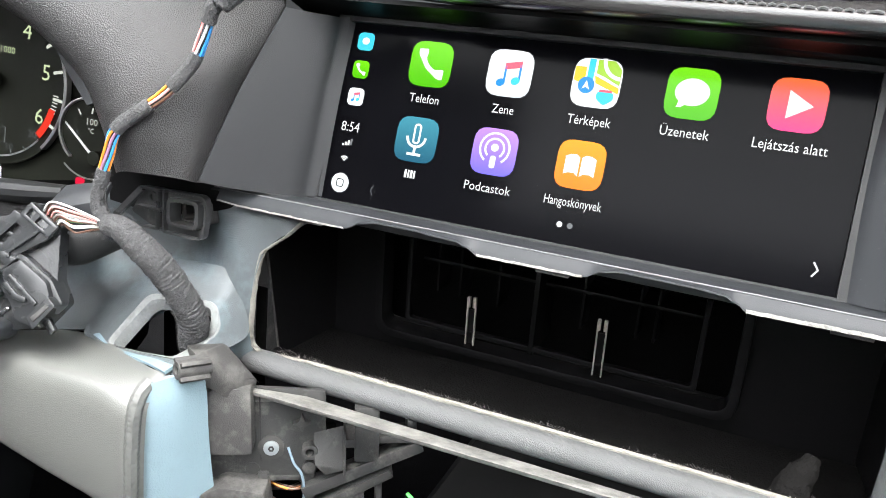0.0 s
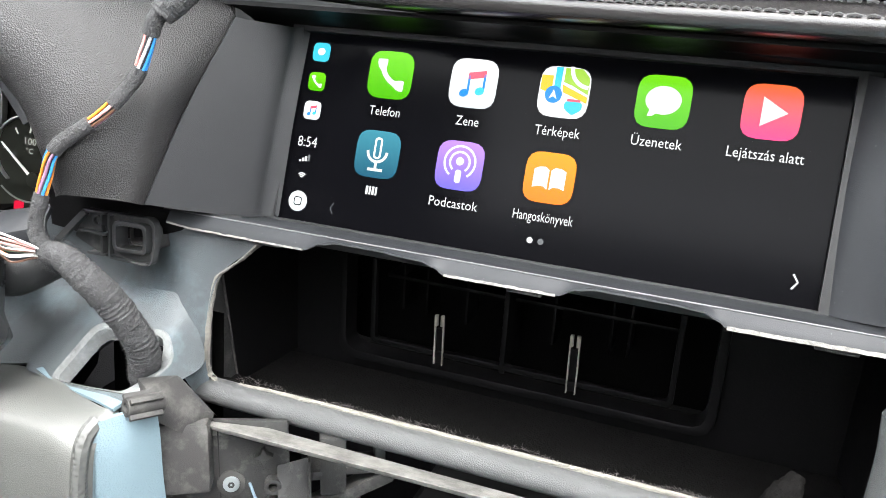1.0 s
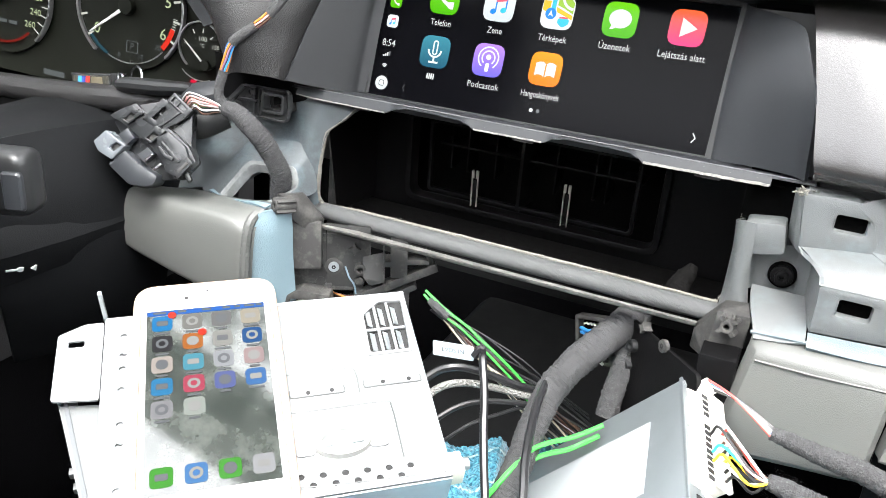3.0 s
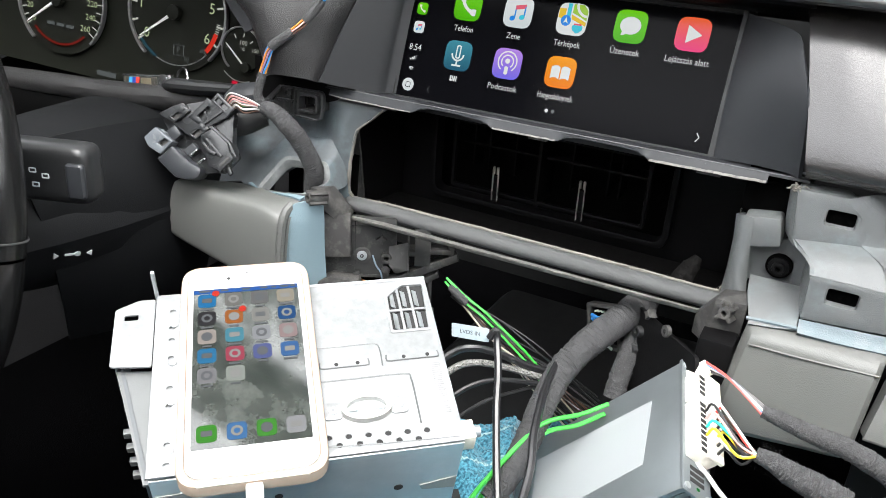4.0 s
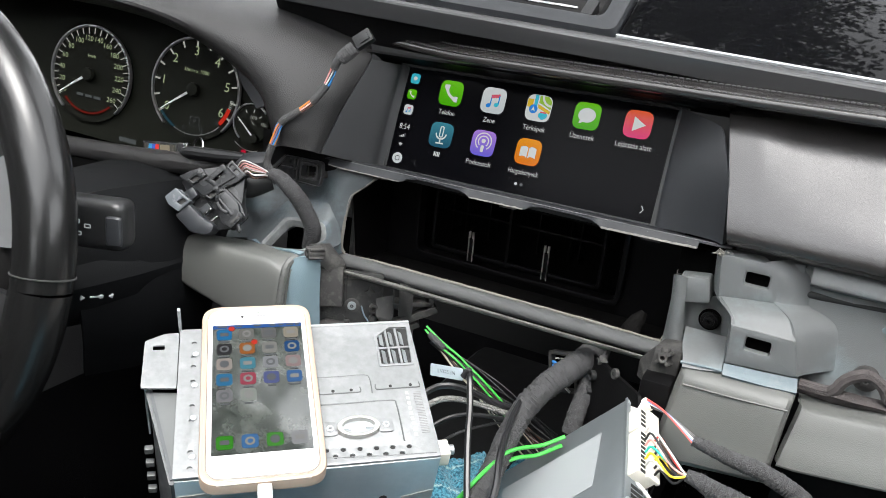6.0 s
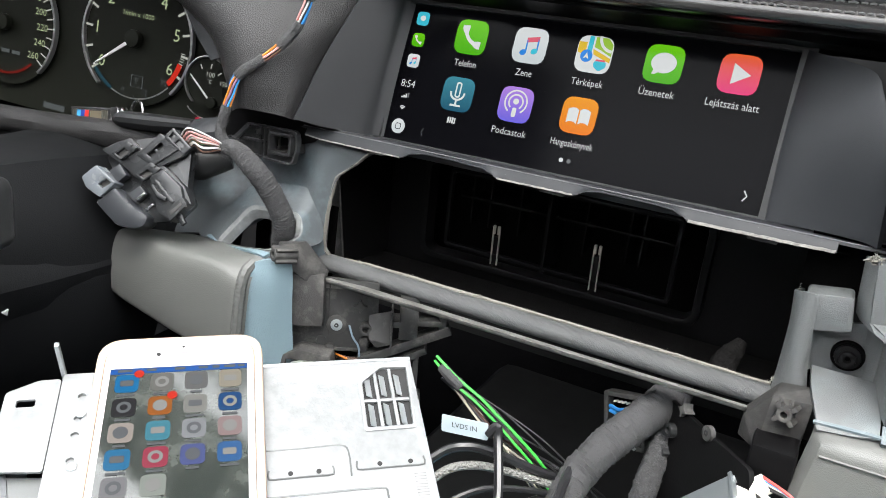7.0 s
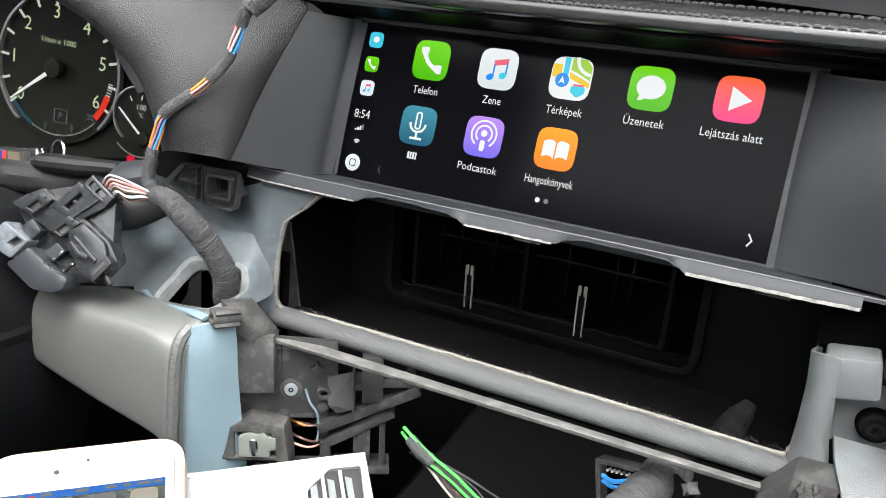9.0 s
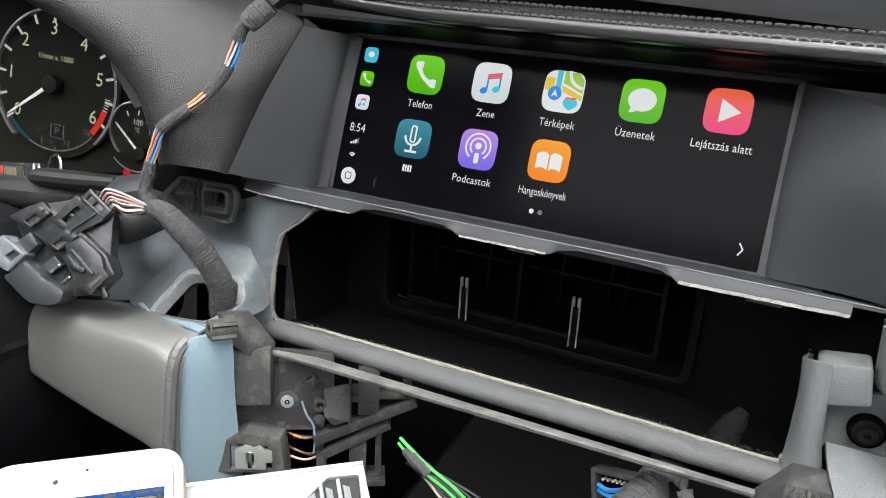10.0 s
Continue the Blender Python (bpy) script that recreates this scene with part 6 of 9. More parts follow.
switch = thing("switch_block", (-0.25, -0.09, 0.76), "black plastic light switch block hanging by its wires", "switch")
SWB = frame_of((-0.2323, -0.1, 0.7616), (0.8915, 0.4456, 0.0823), (-0.2259, 0.2796, 0.9332))
M_SATIN = mat("satin_black_moulding", (0.016, 0.017, 0.018), 0.27, bump=0.12, grain=900, scale=60, stain=(0.06, 0.06, 0.06), stain_scale=40, stain_lo=0.62, stain_hi=0.9)
M_GREY_SW = mat("satin_grey_switch", (0.024, 0.026, 0.029), 0.32, bump=0.05, grain=900)
M_PALE_SW = mat("pale_satin_switch_cap", (0.10, 0.11, 0.12), 0.25, bump=0.03, grain=900)


def moulding(name, pts, z, depth, material, holes=(), corner=1.5, bevel=0.0006, parent=None, label=""):
    """One moulded piece of the switch block, drawn on its own 0.35 mm grid."""
    u = lambda loop, c: outline([((x - 130) * 0.000318, (400 - y) * 0.000318) for x, y in loop], c * 0.000318, 4)
    return part(name, plate(SWB @ pose(0, 0, z), u(pts, corner), depth, [u(h, 0.8) for h in holes], bevel), material, parent or switch, label)


moulding("body", [(28, 328), (62, 312), (88, 303), (112, 330), (165, 365), (200, 400), (215, 435), (175, 475), (150, 450), (120, 400), (60, 350)], 0.0, 0.012, M_SATIN, corner=4)
moulding("rear_body", [(30, 340), (88, 305), (150, 296), (206, 325), (200, 400), (212, 436), (178, 470), (128, 474), (70, 420)], -0.006, 0.010, M_SATIN, corner=6)
neck = moulding("connector", [(100, 338), (148, 293), (158, 300), (174, 283), (212, 322), (195, 340), (140, 366)], 0.0005, 0.011, M_SATIN, [[(122, 336), (150, 312), (156, 318), (130, 342)]])
moulding("connector_floor", [(118, 338), (150, 309), (160, 318), (132, 345)], -0.004, 0.002, M_HOLE, parent=neck)
moulding("divider", [(134, 328), (139, 324), (145, 329), (140, 334)], -0.0005, 0.004, M_SATIN, parent=neck)
moulding("collar", [(158, 300), (176, 282), (214, 322), (198, 338)], 0.0025, 0.013, M_SATIN, [[(168, 301), (176, 293), (182, 299), (174, 307)], [(180, 313), (188, 306), (200, 318), (193, 325)]], parent=neck)
moulding("rail", [(132, 356), (190, 320), (193, 324), (136, 361)], 0.0022, 0.003, M_SATIN, parent=neck)
for dx, dy in ((0, 0), (48, 42)):
    tab = moulding("tab", [(54 + dx, 337 + dy), (86 + dx, 311 + dy), (108 + dx, 325 + dy), (72 + dx, 351 + dy)], 0.0040, 0.004, M_SATIN, [[(64 + dx, 338 + dy), (80 + dx, 326 + dy), (91 + dx, 333 + dy), (74 + dx, 345 + dy)]], corner=3)
    moulding("tab_floor", [(62 + dx, 338 + dy), (80 + dx, 324 + dy), (93 + dx, 333 + dy), (74 + dx, 347 + dy)], 0.0018, 0.001, M_DUSTY, parent=tab)
    moulding("pip", [(92 + dx, 320 + dy), (96 + dx, 317 + dy), (99 + dx, 320 + dy), (95 + dx, 324 + dy)], 0.0048, 0.002, M_SATIN, parent=tab, corner=1.4)
cap = moulding("cap", [(-2, 386), (28, 361), (70, 397), (37, 428), (8, 408)], 0.0070, 0.014, M_PALE_SW, [[(33, 400), (48, 390), (58, 397), (42, 408)]], corner=5, bevel=0.0016, label="pale satin switch cap with a square socket")
moulding("socket_floor", [(31, 400), (48, 388), (60, 397), (42, 410)], 0.0035, 0.001, M_DUSTY, parent=cap)
moulding("lever", [(37, 428), (64, 404), (100, 440), (135, 464), (126, 484), (104, 490), (68, 482), (24, 436)], 0.0055, 0.018, M_GREY_SW, corner=9, bevel=0.0028, label="satin grey lever")
moulding("bridge", [(48, 372), (70, 357), (84, 380), (66, 396)], 0.0025, 0.008, M_GREY_SW)
moulding("bridge", [(88, 416), (110, 400), (124, 416), (102, 434)], 0.0010, 0.008, M_GREY_SW)
moulding("slot", [(102, 428), (119, 414), (122, 418), (106, 432)], 0.0018, 0.002, M_CHROME)
moulding("slot", [(120, 449), (138, 436), (141, 440), (124, 453)], 0.0025, 0.004, M_CHROME)
moulding("housing", [(132, 382), (160, 367), (197, 402), (202, 424), (178, 470), (150, 456)], 0.0040, 0.014, M_SATIN, corner=5, bevel=0.0012)
moulding("housing_rib", [(142, 392), (148, 388), (186, 432), (180, 438)], 0.0055, 0.003, M_SATIN, corner=2)
moulding("housing_rib", [(136, 402), (143, 398), (158, 418), (172, 424), (168, 432), (150, 424)], 0.0062, 0.004, M_SATIN, corner=3)
moulding("end_block", [(172, 452), (204, 424), (214, 438), (180, 472)], 0.0070, 0.014, M_SATIN, corner=2)
moulding("end_slot", [(178, 453), (202, 433), (206, 439), (182, 460)], 0.0076, 0.002, M_DUSTY, corner=1)
moulding("foot", [(186, 462), (196, 455), (205, 474), (197, 481)], 0.0010, 0.003, M_SATIN)
for k, material in enumerate((W_WHITE, W_BROWN, W_WHITE, W_PINK, W_BROWN, W_WHITE, W_PINK, W_WHITE, W_GREEN, W_BROWN, W_WHITE, W_ORANGE, W_WHITE, W_BROWN)):
    a = SWB @ V(((188 + 1.7 * k - 130) * 0.000318, (400 - 298 - 1.6 * k) * 0.000318, -0.001 - 0.0012 * (k % 3)))
    b = V((-0.1930, -0.0745, 0.7895)) + V((0.0, 0.0003 * k, -0.00034 * k + 0.0022))
    mid = (a + b) / 2 + V((-0.002, -0.004, 0.0072 - 0.00062 * k + 0.0009 * math.sin(2.3 * k)))
    part("wire", tube([a, a.lerp(mid, 0.55) + V((0, -0.002, 0.003)), mid, b.lerp(mid, 0.4) + V((0, -0.001, 0.001)), b], 0.00052, 6, 4), material, switch)

# ---- steering wheel and column ----
wheel = thing("steering_wheel", (-0.3636, -0.30, 0.7549), "black leather steering wheel with a worn shiny rim", "steering wheel")
WT = radians(14)
WH = frame_of((-0.3636, -0.300, 0.7549), (1, 0, 0), (0, math.sin(WT), math.cos(WT)))
part("rim", tube([WH @ V((0.1715 * math.cos(a), 0.1715 * math.sin(a), 0)) for a in [2 * math.pi * k / 48 for k in range(49)]], 0.0189, 16, 2, cap=False), M_SHINY_RIM, wheel, "smooth black leather rim")
for s in (3, 177):
    a = radians(s)
    c = V((0.1715 * math.cos(a), 0.1715 * math.sin(a), 0))
    part("rim_seam", tube([WH @ (c * (1 + 0.1115 * math.cos(q)) + V((0, 0, 0.0192 * math.sin(q)))) for q in [2 * math.pi * k / 16 for k in range(17)]], 0.0006, 5, 2), mat("seam_shadow", (0.03, 0.03, 0.03), 0.6, bump=0), wheel)
HUB = [(0.060, 0.096), (0.103, 0.092), (0.118, 0.070), (0.129, 0.045), (0.139, 0.022), (0.146, 0.002), (0.147, -0.012), (0.128, -0.036), (0.108, -0.056), (0.070, -0.075)]
hub = part("hub", plate(WH @ pose(0, 0, 0.016), outline(HUB + [(-x, y) for x, y in HUB[::-1]], 0.012, 4), 0.022, (), 0.0012), mat("fine_grained_black_leather", (0.009, 0.0088, 0.0088), 0.5, spec=0.25, bump=0.3, grain=1600, cells=True), wheel, "grained black airbag hub")
part("spoke_trim", loft([[WH @ V((x, y, 0.009)) for x, y in ((0.104, 0.064), (0.116, 0.057), (0.127, 0.044), (0.138, 0.020))], [WH @ V((x, y, 0.006)) for x, y in ((0.128, 0.078), (0.139, 0.064), (0.149, 0.044), (0.154, 0.022))]], cross=4, steps=3, thick=0.004), mat("satin_silver_trim", (0.24, 0.245, 0.25), 0.36, 0.6, bump=0.05), wheel, "satin silver spoke trim")
PAD = [(0.050, 0.066), (0.098, 0.058), (0.116, 0.036), (0.126, 0.012), (0.118, -0.010), (0.085, -0.048), (0.050, -0.060)]
part("airbag_cover", plate(WH @ pose(0, 0, 0.024), outline(PAD + [(-x, y) for x, y in PAD[::-1]], 0.02, 6), 0.012, (), 0.0010), mat("coarse_grained_black_leather", (0.010, 0.0098, 0.0098), 0.5, spec=0.3, bump=0.6, grain=700, cells=True), hub)
for s in (-1, 1):
    part("spoke", loft([[WH @ V((s * x, y, z)) for x, y, z in ((0.120, 0.000, 0.010), (0.140, -0.004, 0.010), (0.165, -0.010, 0.0))], [WH @ V((s * x, y, z)) for x, y, z in ((0.118, -0.022, 0.014), (0.138, -0.022, 0.012), (0.165, -0.024, 0.0))], [WH @ V((s * x, y, z)) for x, y, z in ((0.108, -0.044, 0.010), (0.128, -0.040, 0.006), (0.158, -0.040, -0.004))]], cross=4, steps=4, thick=0.010), M_PLASTIC, wheel, "black spoke")
    part("lower_spoke", loft([[WH @ V((s * 0.040, -0.05, 0.010)), WH @ V((s * 0.046, -0.10, 0.012)), WH @ V((s * 0.060, -0.162, 0.0))], [WH @ V((s * 0.075, -0.05, 0.010)), WH @ V((s * 0.070, -0.10, 0.012)), WH @ V((s * 0.082, -0.152, 0.0))]], cross=4, steps=4, thick=0.008), mat("satin_black_spoke", (0.03, 0.03, 0.031), 0.3, bump=0.05), wheel, "satin black lower spoke")
paddle = part("shift_paddle", box(WH @ pose(0.1315, -0.041, 0.014, 0, 25, 30), (-0.005, -0.009, -0.004), (0.005, 0.010, 0.004), 0.0028), M_CHROME, wheel, "chrome shift paddle")
for turn in (0, 90):
    part("plus_mark", plate(WH @ pose(0.127, -0.056, 0.018, 0, 0, turn), stroke([(-0.002, 0), (0.002, 0)], 0.0006), 0.0003), G_NEEDLE, wheel)
column = thing("steering_column", (-0.36, -0.15, 0.70), "dark grey plastic steering column shroud", "steering column")
shroud = loft([[(-0.3636 + r * 1.10 * math.cos(a), y, 0.700 + r * 0.75 * math.sin(a)) for a in [2 * math.pi * k / 20 for k in range(21)]] for y, r in ((-0.255, 0.055), (-0.22, 0.072), (-0.15, 0.086), (-0.06, 0.092), (0.02, 0.095))], steps=2)
M_SHROUD = mat("dark_column_plastic", (0.005, 0.0054, 0.006), 0.6, spec=0.16, bump=0.2, grain=1300)
part("shroud", shroud, M_SHROUD, column)
rows = [[(-0.3636 + w * math.copysign(abs(math.cos(a)) ** 0.75, math.cos(a)), y, 0.768 + h * math.copysign(abs(math.sin(a)) ** 0.75, math.sin(a))) for a in [2 * math.pi * k / 32 for k in range(33)]] for y, w, h in ((-0.240, 0.034, 0.028), (-0.240, 0.046, 0.038), (-0.235, 0.050, 0.043), (-0.208, 0.052, 0.044))]
part("upper_shroud", loft(rows, steps=3), mat("satin_grey_column_plastic", (0.24, 0.24, 0.24), 0.35, bump=0.2, grain=1300), column, "satin grey upper shroud")
part("shroud_skirt", loft([[(-0.30, -0.215, 0.772), (-0.285, -0.205, 0.72), (-0.290, -0.195, 0.655), (-0.31, -0.18, 0.60)], [(-0.285, -0.150, 0.775), (-0.270, -0.140, 0.72), (-0.275, -0.130, 0.650), (-0.30, -0.12, 0.59)], [(-0.275, -0.06, 0.770), (-0.262, -0.06, 0.72), (-0.27, -0.06, 0.650), (-0.29, -0.06, 0.59)]], cross=4, steps=4, thick=0.003), M_SHROUD, column, "lower shroud side")
KS = frame_of((-0.2787, -0.1890, 0.6890), (0.0049, 0.0284, -0.0061), (0.20, 0.0, 0.98))
G_PRINT = mat("white_print", (0.50, 0.52, 0.52), 0.6, bump=0)
part("key_symbol", plate(KS @ pose(0, 0, 0.0012), stroke([(-0.0060, 0), (0.0010, 0), (0.0030, 0), (0.0056, 0)], [0.0012, 0.0012, 0.0034, 0.0026]), 0.0012), G_PRINT, column, "printed white key symbol", smooth=0)
for s in (-1, 1):
    part("arrow_mark", plate(KS @ pose(s * 0.0125, 0, 0.0014), [(-s * 0.0018, 0), (s * 0.0018, 0.0022), (s * 0.0018, -0.0022)], 0.0014), G_PRINT, column, smooth=0)
stalk = thing("wiper_stalk", (-0.25, -0.22, 0.77), "black wiper stalk with printed symbols and a grey end button", "stalk")
ST = frame_of((-0.2230, -0.2240, 0.7745), (0.93, 0.36, 0.0), (0.03, 0.05, 1.0))
M_STALK = mat("satin_black_stalk", (0.014, 0.0145, 0.015), 0.36, bump=0.1, grain=1200)
part("body", box(ST, (-0.062, -0.0185, -0.012), (0.020, 0.0190, 0.012), 0.009, 5), M_STALK, stalk)
part("end_button", box(ST, (0.0075, -0.013, 0.0095), (0.0195, 0.0095, 0.0145), 0.003, 3), M_GREY_SW, stalk, "grey end button")
for x, y in ((-0.014, 0.003), (-0.013, -0.006), (-0.024, 0.004), (-0.024, -0.005), (-0.006, 0.000)):
    part("symbol", plate(ST @ pose(x, y, 0.0125), rrect(0.0048, 0.0032, 0.0008), 0.0003, [rrect(0.0034, 0.0018, 0.0005)]), G_PRINT, stalk, smooth=0)

# ---- head unit on the console, with the phone on it ----
PH = Matrix(((0.747, -0.632, 0.207), (0.664, 0.696, -0.272), (0.028, 0.341, 0.940))).to_4x4()
PH.translation = V((-0.0531, -0.2542, 0.7138))
PH = frame_of(PH.translation, PH.to_3x3().col[0], PH.to_3x3().col[1])
TOP = PH @ pose(0, 0, -0.0095)
unit = thing("head_unit", PH @ pose(0.03, 0, -0.15), "removed galvanised steel car head unit standing on a towel", "head unit")
GR = outline([(0.0815, 0.0180), (0.1025, 0.0180), (0.1045, 0.0520), (0.0920, 0.0525), (0.0820, 0.0440)], 0.0012)
part("cover", plate(TOP, outline([(-0.050, -0.0585), (0.1075, -0.0585), (0.1075, 0.0580), (-0.050, 0.0580)], 0.001), 0.0012, [GR] + [ellipse(0.0375 + 0.0051 * k, -0.0478 - 0.0046 * (k % 2) - 0.0002 * k, 0.0017, 0.0015, 12) for k in range(11)], 0.0004), M_ALU, unit, "bright pressed cover plate")
part("case", box(TOP, (-0.0495, -0.0580, -0.142), (0.1070, 0.0575, -0.0014), 0.0012), M_STEEL, unit, "galvanised steel case")
part("front_face", box(TOP, (-0.0498, -0.0592, -0.141), (0.1072, -0.0580, -0.002), 0.0006), M_STEEL, unit)
well = part("vent_well", plate(TOP @ pose(0, 0, -0.0013), outline([(0.0810, 0.0175), (0.1030, 0.0175), (0.1050, 0.0525), (0.0918, 0.0530), (0.0814, 0.0445)], 0.001), 0.0003), M_HOLE, unit, "dark louvred vent")
for x in (0.0885, 0.0958):
    part("vent_bar", box(TOP, (x - 0.0008, 0.0182, -0.0008), (x + 0.0008, 0.0515, 0.0006), 0.0003), M_ALU, well)
part("vent_bar", box(TOP, (0.0818, 0.0322, -0.0008), (0.1032, 0.0338, 0.0006), 0.0003), M_ALU, well)
part("vent_rim", plate(TOP @ pose(0, 0, 0.0008), outline([(0.0798, 0.0160), (0.1040, 0.0160), (0.1060, 0.0536), (0.0912, 0.0542), (0.0800, 0.0450)], 0.0016), 0.0010, [GR], 0.0003), M_ALU, unit)
for x in (0.0850, 0.0921, 0.0993):
    for y in (0.0250, 0.0420):
        part("louvre", box(TOP @ pose(x, y, -0.0008, 0, 35, 0), (-0.0022, -0.0060, -0.0002), (0.0022, 0.0060, 0.0002)), M_STEEL, well)
M_RING0 = mat("dark_zinc_line", (0.12, 0.125, 0.125), 0.5, 0.5, bump=0.1)
part("folded_edge", box(TOP, (-0.050, 0.0570, -0.003), (0.1075, 0.0588, 0.0006), 0.0005), M_STEEL, unit)
# raised frame and turning latch
part("pressed_line", tube([TOP @ V((x, y, 0.0002)) for x, y in ((0.036, -0.0130), (0.055, -0.0130), (0.0825, -0.0130), (0.0858, -0.0165), (0.0862, -0.030), (0.0862, -0.0455))], 0.0005, 5, 3), M_RING0, unit)
latch = part("turn_latch", disc(TOP @ pose(0.0588, -0.0337, 0.0042) @ Matrix.Diagonal((1.25, 0.72, 1, 1)), 0.0108, 0.0042, 32, 0.0008, hole=0.0082), mat("grey_zinc_latch", (0.40, 0.40, 0.38), 0.4, 0.7, bump=0.1), unit, "oval grey turning latch")
part("latch_floor", disc(TOP @ pose(0.0588, -0.0337, 0.0004) @ Matrix.Diagonal((1.25, 0.72, 1, 1)), 0.0085, 0.0003, 32), M_STEEL, latch)
for s in (-1, 1):
    part("latch_blade", box(TOP @ pose(0.0588 + s * 0.0075, -0.0337, 0.0005), (-0.0028, -0.0007, 0), (0.0028, 0.0007, 0.0016), 0.0004), M_STEEL, latch)
    ear = part("latch_ear", plate(TOP @ pose(0.0588 + s * 0.0176, -0.0328, 0.0012), rrect(0.0095, 0.0105, 0.0025), 0.0012, (), 0.0003), M_ALU, unit)
    part("rivet", disc(TOP @ pose(0.0588 + s * 0.0176, -0.0328, 0.0020), 0.0023, 0.001, 16, 0.0004, hole=0.0010), M_STEEL, ear)
for a, b, y in ((0.0373, 0.0641, -0.0004), (0.0746, 0.1040, 0.0008)):
    part("tongue", tube([TOP @ V((x, yy, 0.0002)) for x, yy in ((a, y), (a, y - 0.004), (a + 0.006, y - 0.0042), ((a + b) / 2, y - 0.0042), (b - 0.006, y - 0.0042), (b, y - 0.004), (b, y))], 0.00045, 5, 2), M_RING0, unit)
    for x in ((a * 2 + b) / 3, b - 0.006):
        part("tongue_hole", disc(TOP @ pose(x, y - 0.0020, 0.0004), 0.0011, 0.0003, 12), M_HOLE, unit)
M_FADED = mat("faded_black_print", (0.20, 0.20, 0.20), 0.6, bump=0)
for k in range(26):
    part("barcode_bar", plate(TOP @ pose(0.1012, -0.0075 - 0.00105 * k * 1.25, 0.0002), rrect(0.0052, 0.0003 + 0.0004 * (k * 7 % 3) / 2, 0.0001), 0.0002), M_FADED, unit, smooth=0)
for k in range(9):
    part("print_bar", plate(TOP @ pose(0.0944, -0.0080 - 0.0042 * k, 0.0002), rrect(0.0022, 0.0026, 0.0003), 0.0002), mat("faded_ink", (0.35, 0.35, 0.35), 0.6, bump=0) if k == 0 else bpy.data.materials["faded_ink"], unit, smooth=0)
for k in range(11):
    part("vent_hole", disc(TOP @ pose(0.0375 + 0.0051 * k, -0.0478 - 0.0046 * (k % 2) - 0.0002 * k, -0.0008), 0.0017, 0.0003, 12), M_HOLE, unit)
part("panel_line", tube([TOP @ V((x, y, 0.0001)) for x, y in ((0.031, 0.0100), (0.050, 0.0098), (0.068, 0.0100), (0.0715, 0.0060), (0.0716, -0.0060))], 0.0004, 5, 3), M_RING0, unit)
part("panel_line", tube([TOP @ V((x, y, 0.0001)) for x, y in ((0.0350, -0.0530), (0.0600, -0.0545), (0.0850, -0.0555), (0.1050, -0.0560))], 0.0003, 5, 3), M_RING0, unit)
# perforated mounting strip, prong and side bracket at the left
strip = part("mounting_strip", plate(TOP @ pose(0, 0, 0.0016), outline([(-0.0505, -0.0590), (-0.0335, -0.0590), (-0.0335, 0.0582), (-0.0505, 0.0582)], 0.0008), 0.0014, [ellipse(-0.0412, y, 0.0016, 0.0014, 12) for y in (0.0452, 0.0330, 0.0245, 0.0120, -0.0077, -0.0190, -0.0417, -0.0530)], 0.0003), M_ALU, unit, "perforated steel mounting strip")
for y in (0.0390, 0.0125, -0.0130, -0.0415):
    part("rivet", disc(TOP @ pose(-0.0400, y - 0.004, 0.0024), 0.0020, 0.001, 14, 0.0004), M_STEEL, strip)
part("prong", box(TOP, (-0.0515, 0.0575, -0.030), (-0.0495, 0.0600, 0.0205), 0.0004), M_STEEL, unit, "thin upright steel prong")
brk = part("side_bracket", plate(TOP @ pose(0, 0, 0.0008), outline([(-0.0725, 0.0100), (-0.0510, 0.0080), (-0.0510, 0.0562), (-0.0600, 0.0560), (-0.0725, 0.0500)], 0.0018), 0.0014, [rrect(0.0075, 0.0040, 0.001, -0.0635, 0.0435)], 0.0003), M_ALU, unit, "bent steel side bracket")
part("bracket_skirt", loft([[TOP @ V((-0.0725, 0.0500, 0)), TOP @ V((-0.0735, 0.0500, -0.02)), TOP @ V((-0.0735, 0.0500, -0.05))], [TOP @ V((-0.0705, 0.0130, 0)), TOP @ V((-0.0715, 0.0130, -0.02)), TOP @ V((-0.0715, 0.0130, -0.05))]], thick=0.0012), M_STEEL, brk)
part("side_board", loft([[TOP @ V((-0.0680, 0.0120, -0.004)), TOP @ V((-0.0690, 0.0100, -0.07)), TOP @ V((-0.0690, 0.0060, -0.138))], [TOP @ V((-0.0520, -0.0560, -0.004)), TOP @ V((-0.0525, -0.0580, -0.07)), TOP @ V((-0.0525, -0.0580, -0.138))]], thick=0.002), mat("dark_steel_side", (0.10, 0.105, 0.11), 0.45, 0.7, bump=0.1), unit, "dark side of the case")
part("side_top", plate(TOP @ pose(0, 0, -0.0050), [(-0.0700, 0.0110), (-0.0500, 0.0090), (-0.0500, -0.0585), (-0.0525, -0.0585)], 0.0020), M_RING0, unit, "dark folded top of the side wall")
for k in range(4):
    part("side_tab", box(TOP, (-0.0745, 0.004 - 0.002 * k, -0.060 - 0.012 * k), (-0.069, 0.008 - 0.002 * k, -0.055 - 0.012 * k), 0.0006), M_RING0, unit)
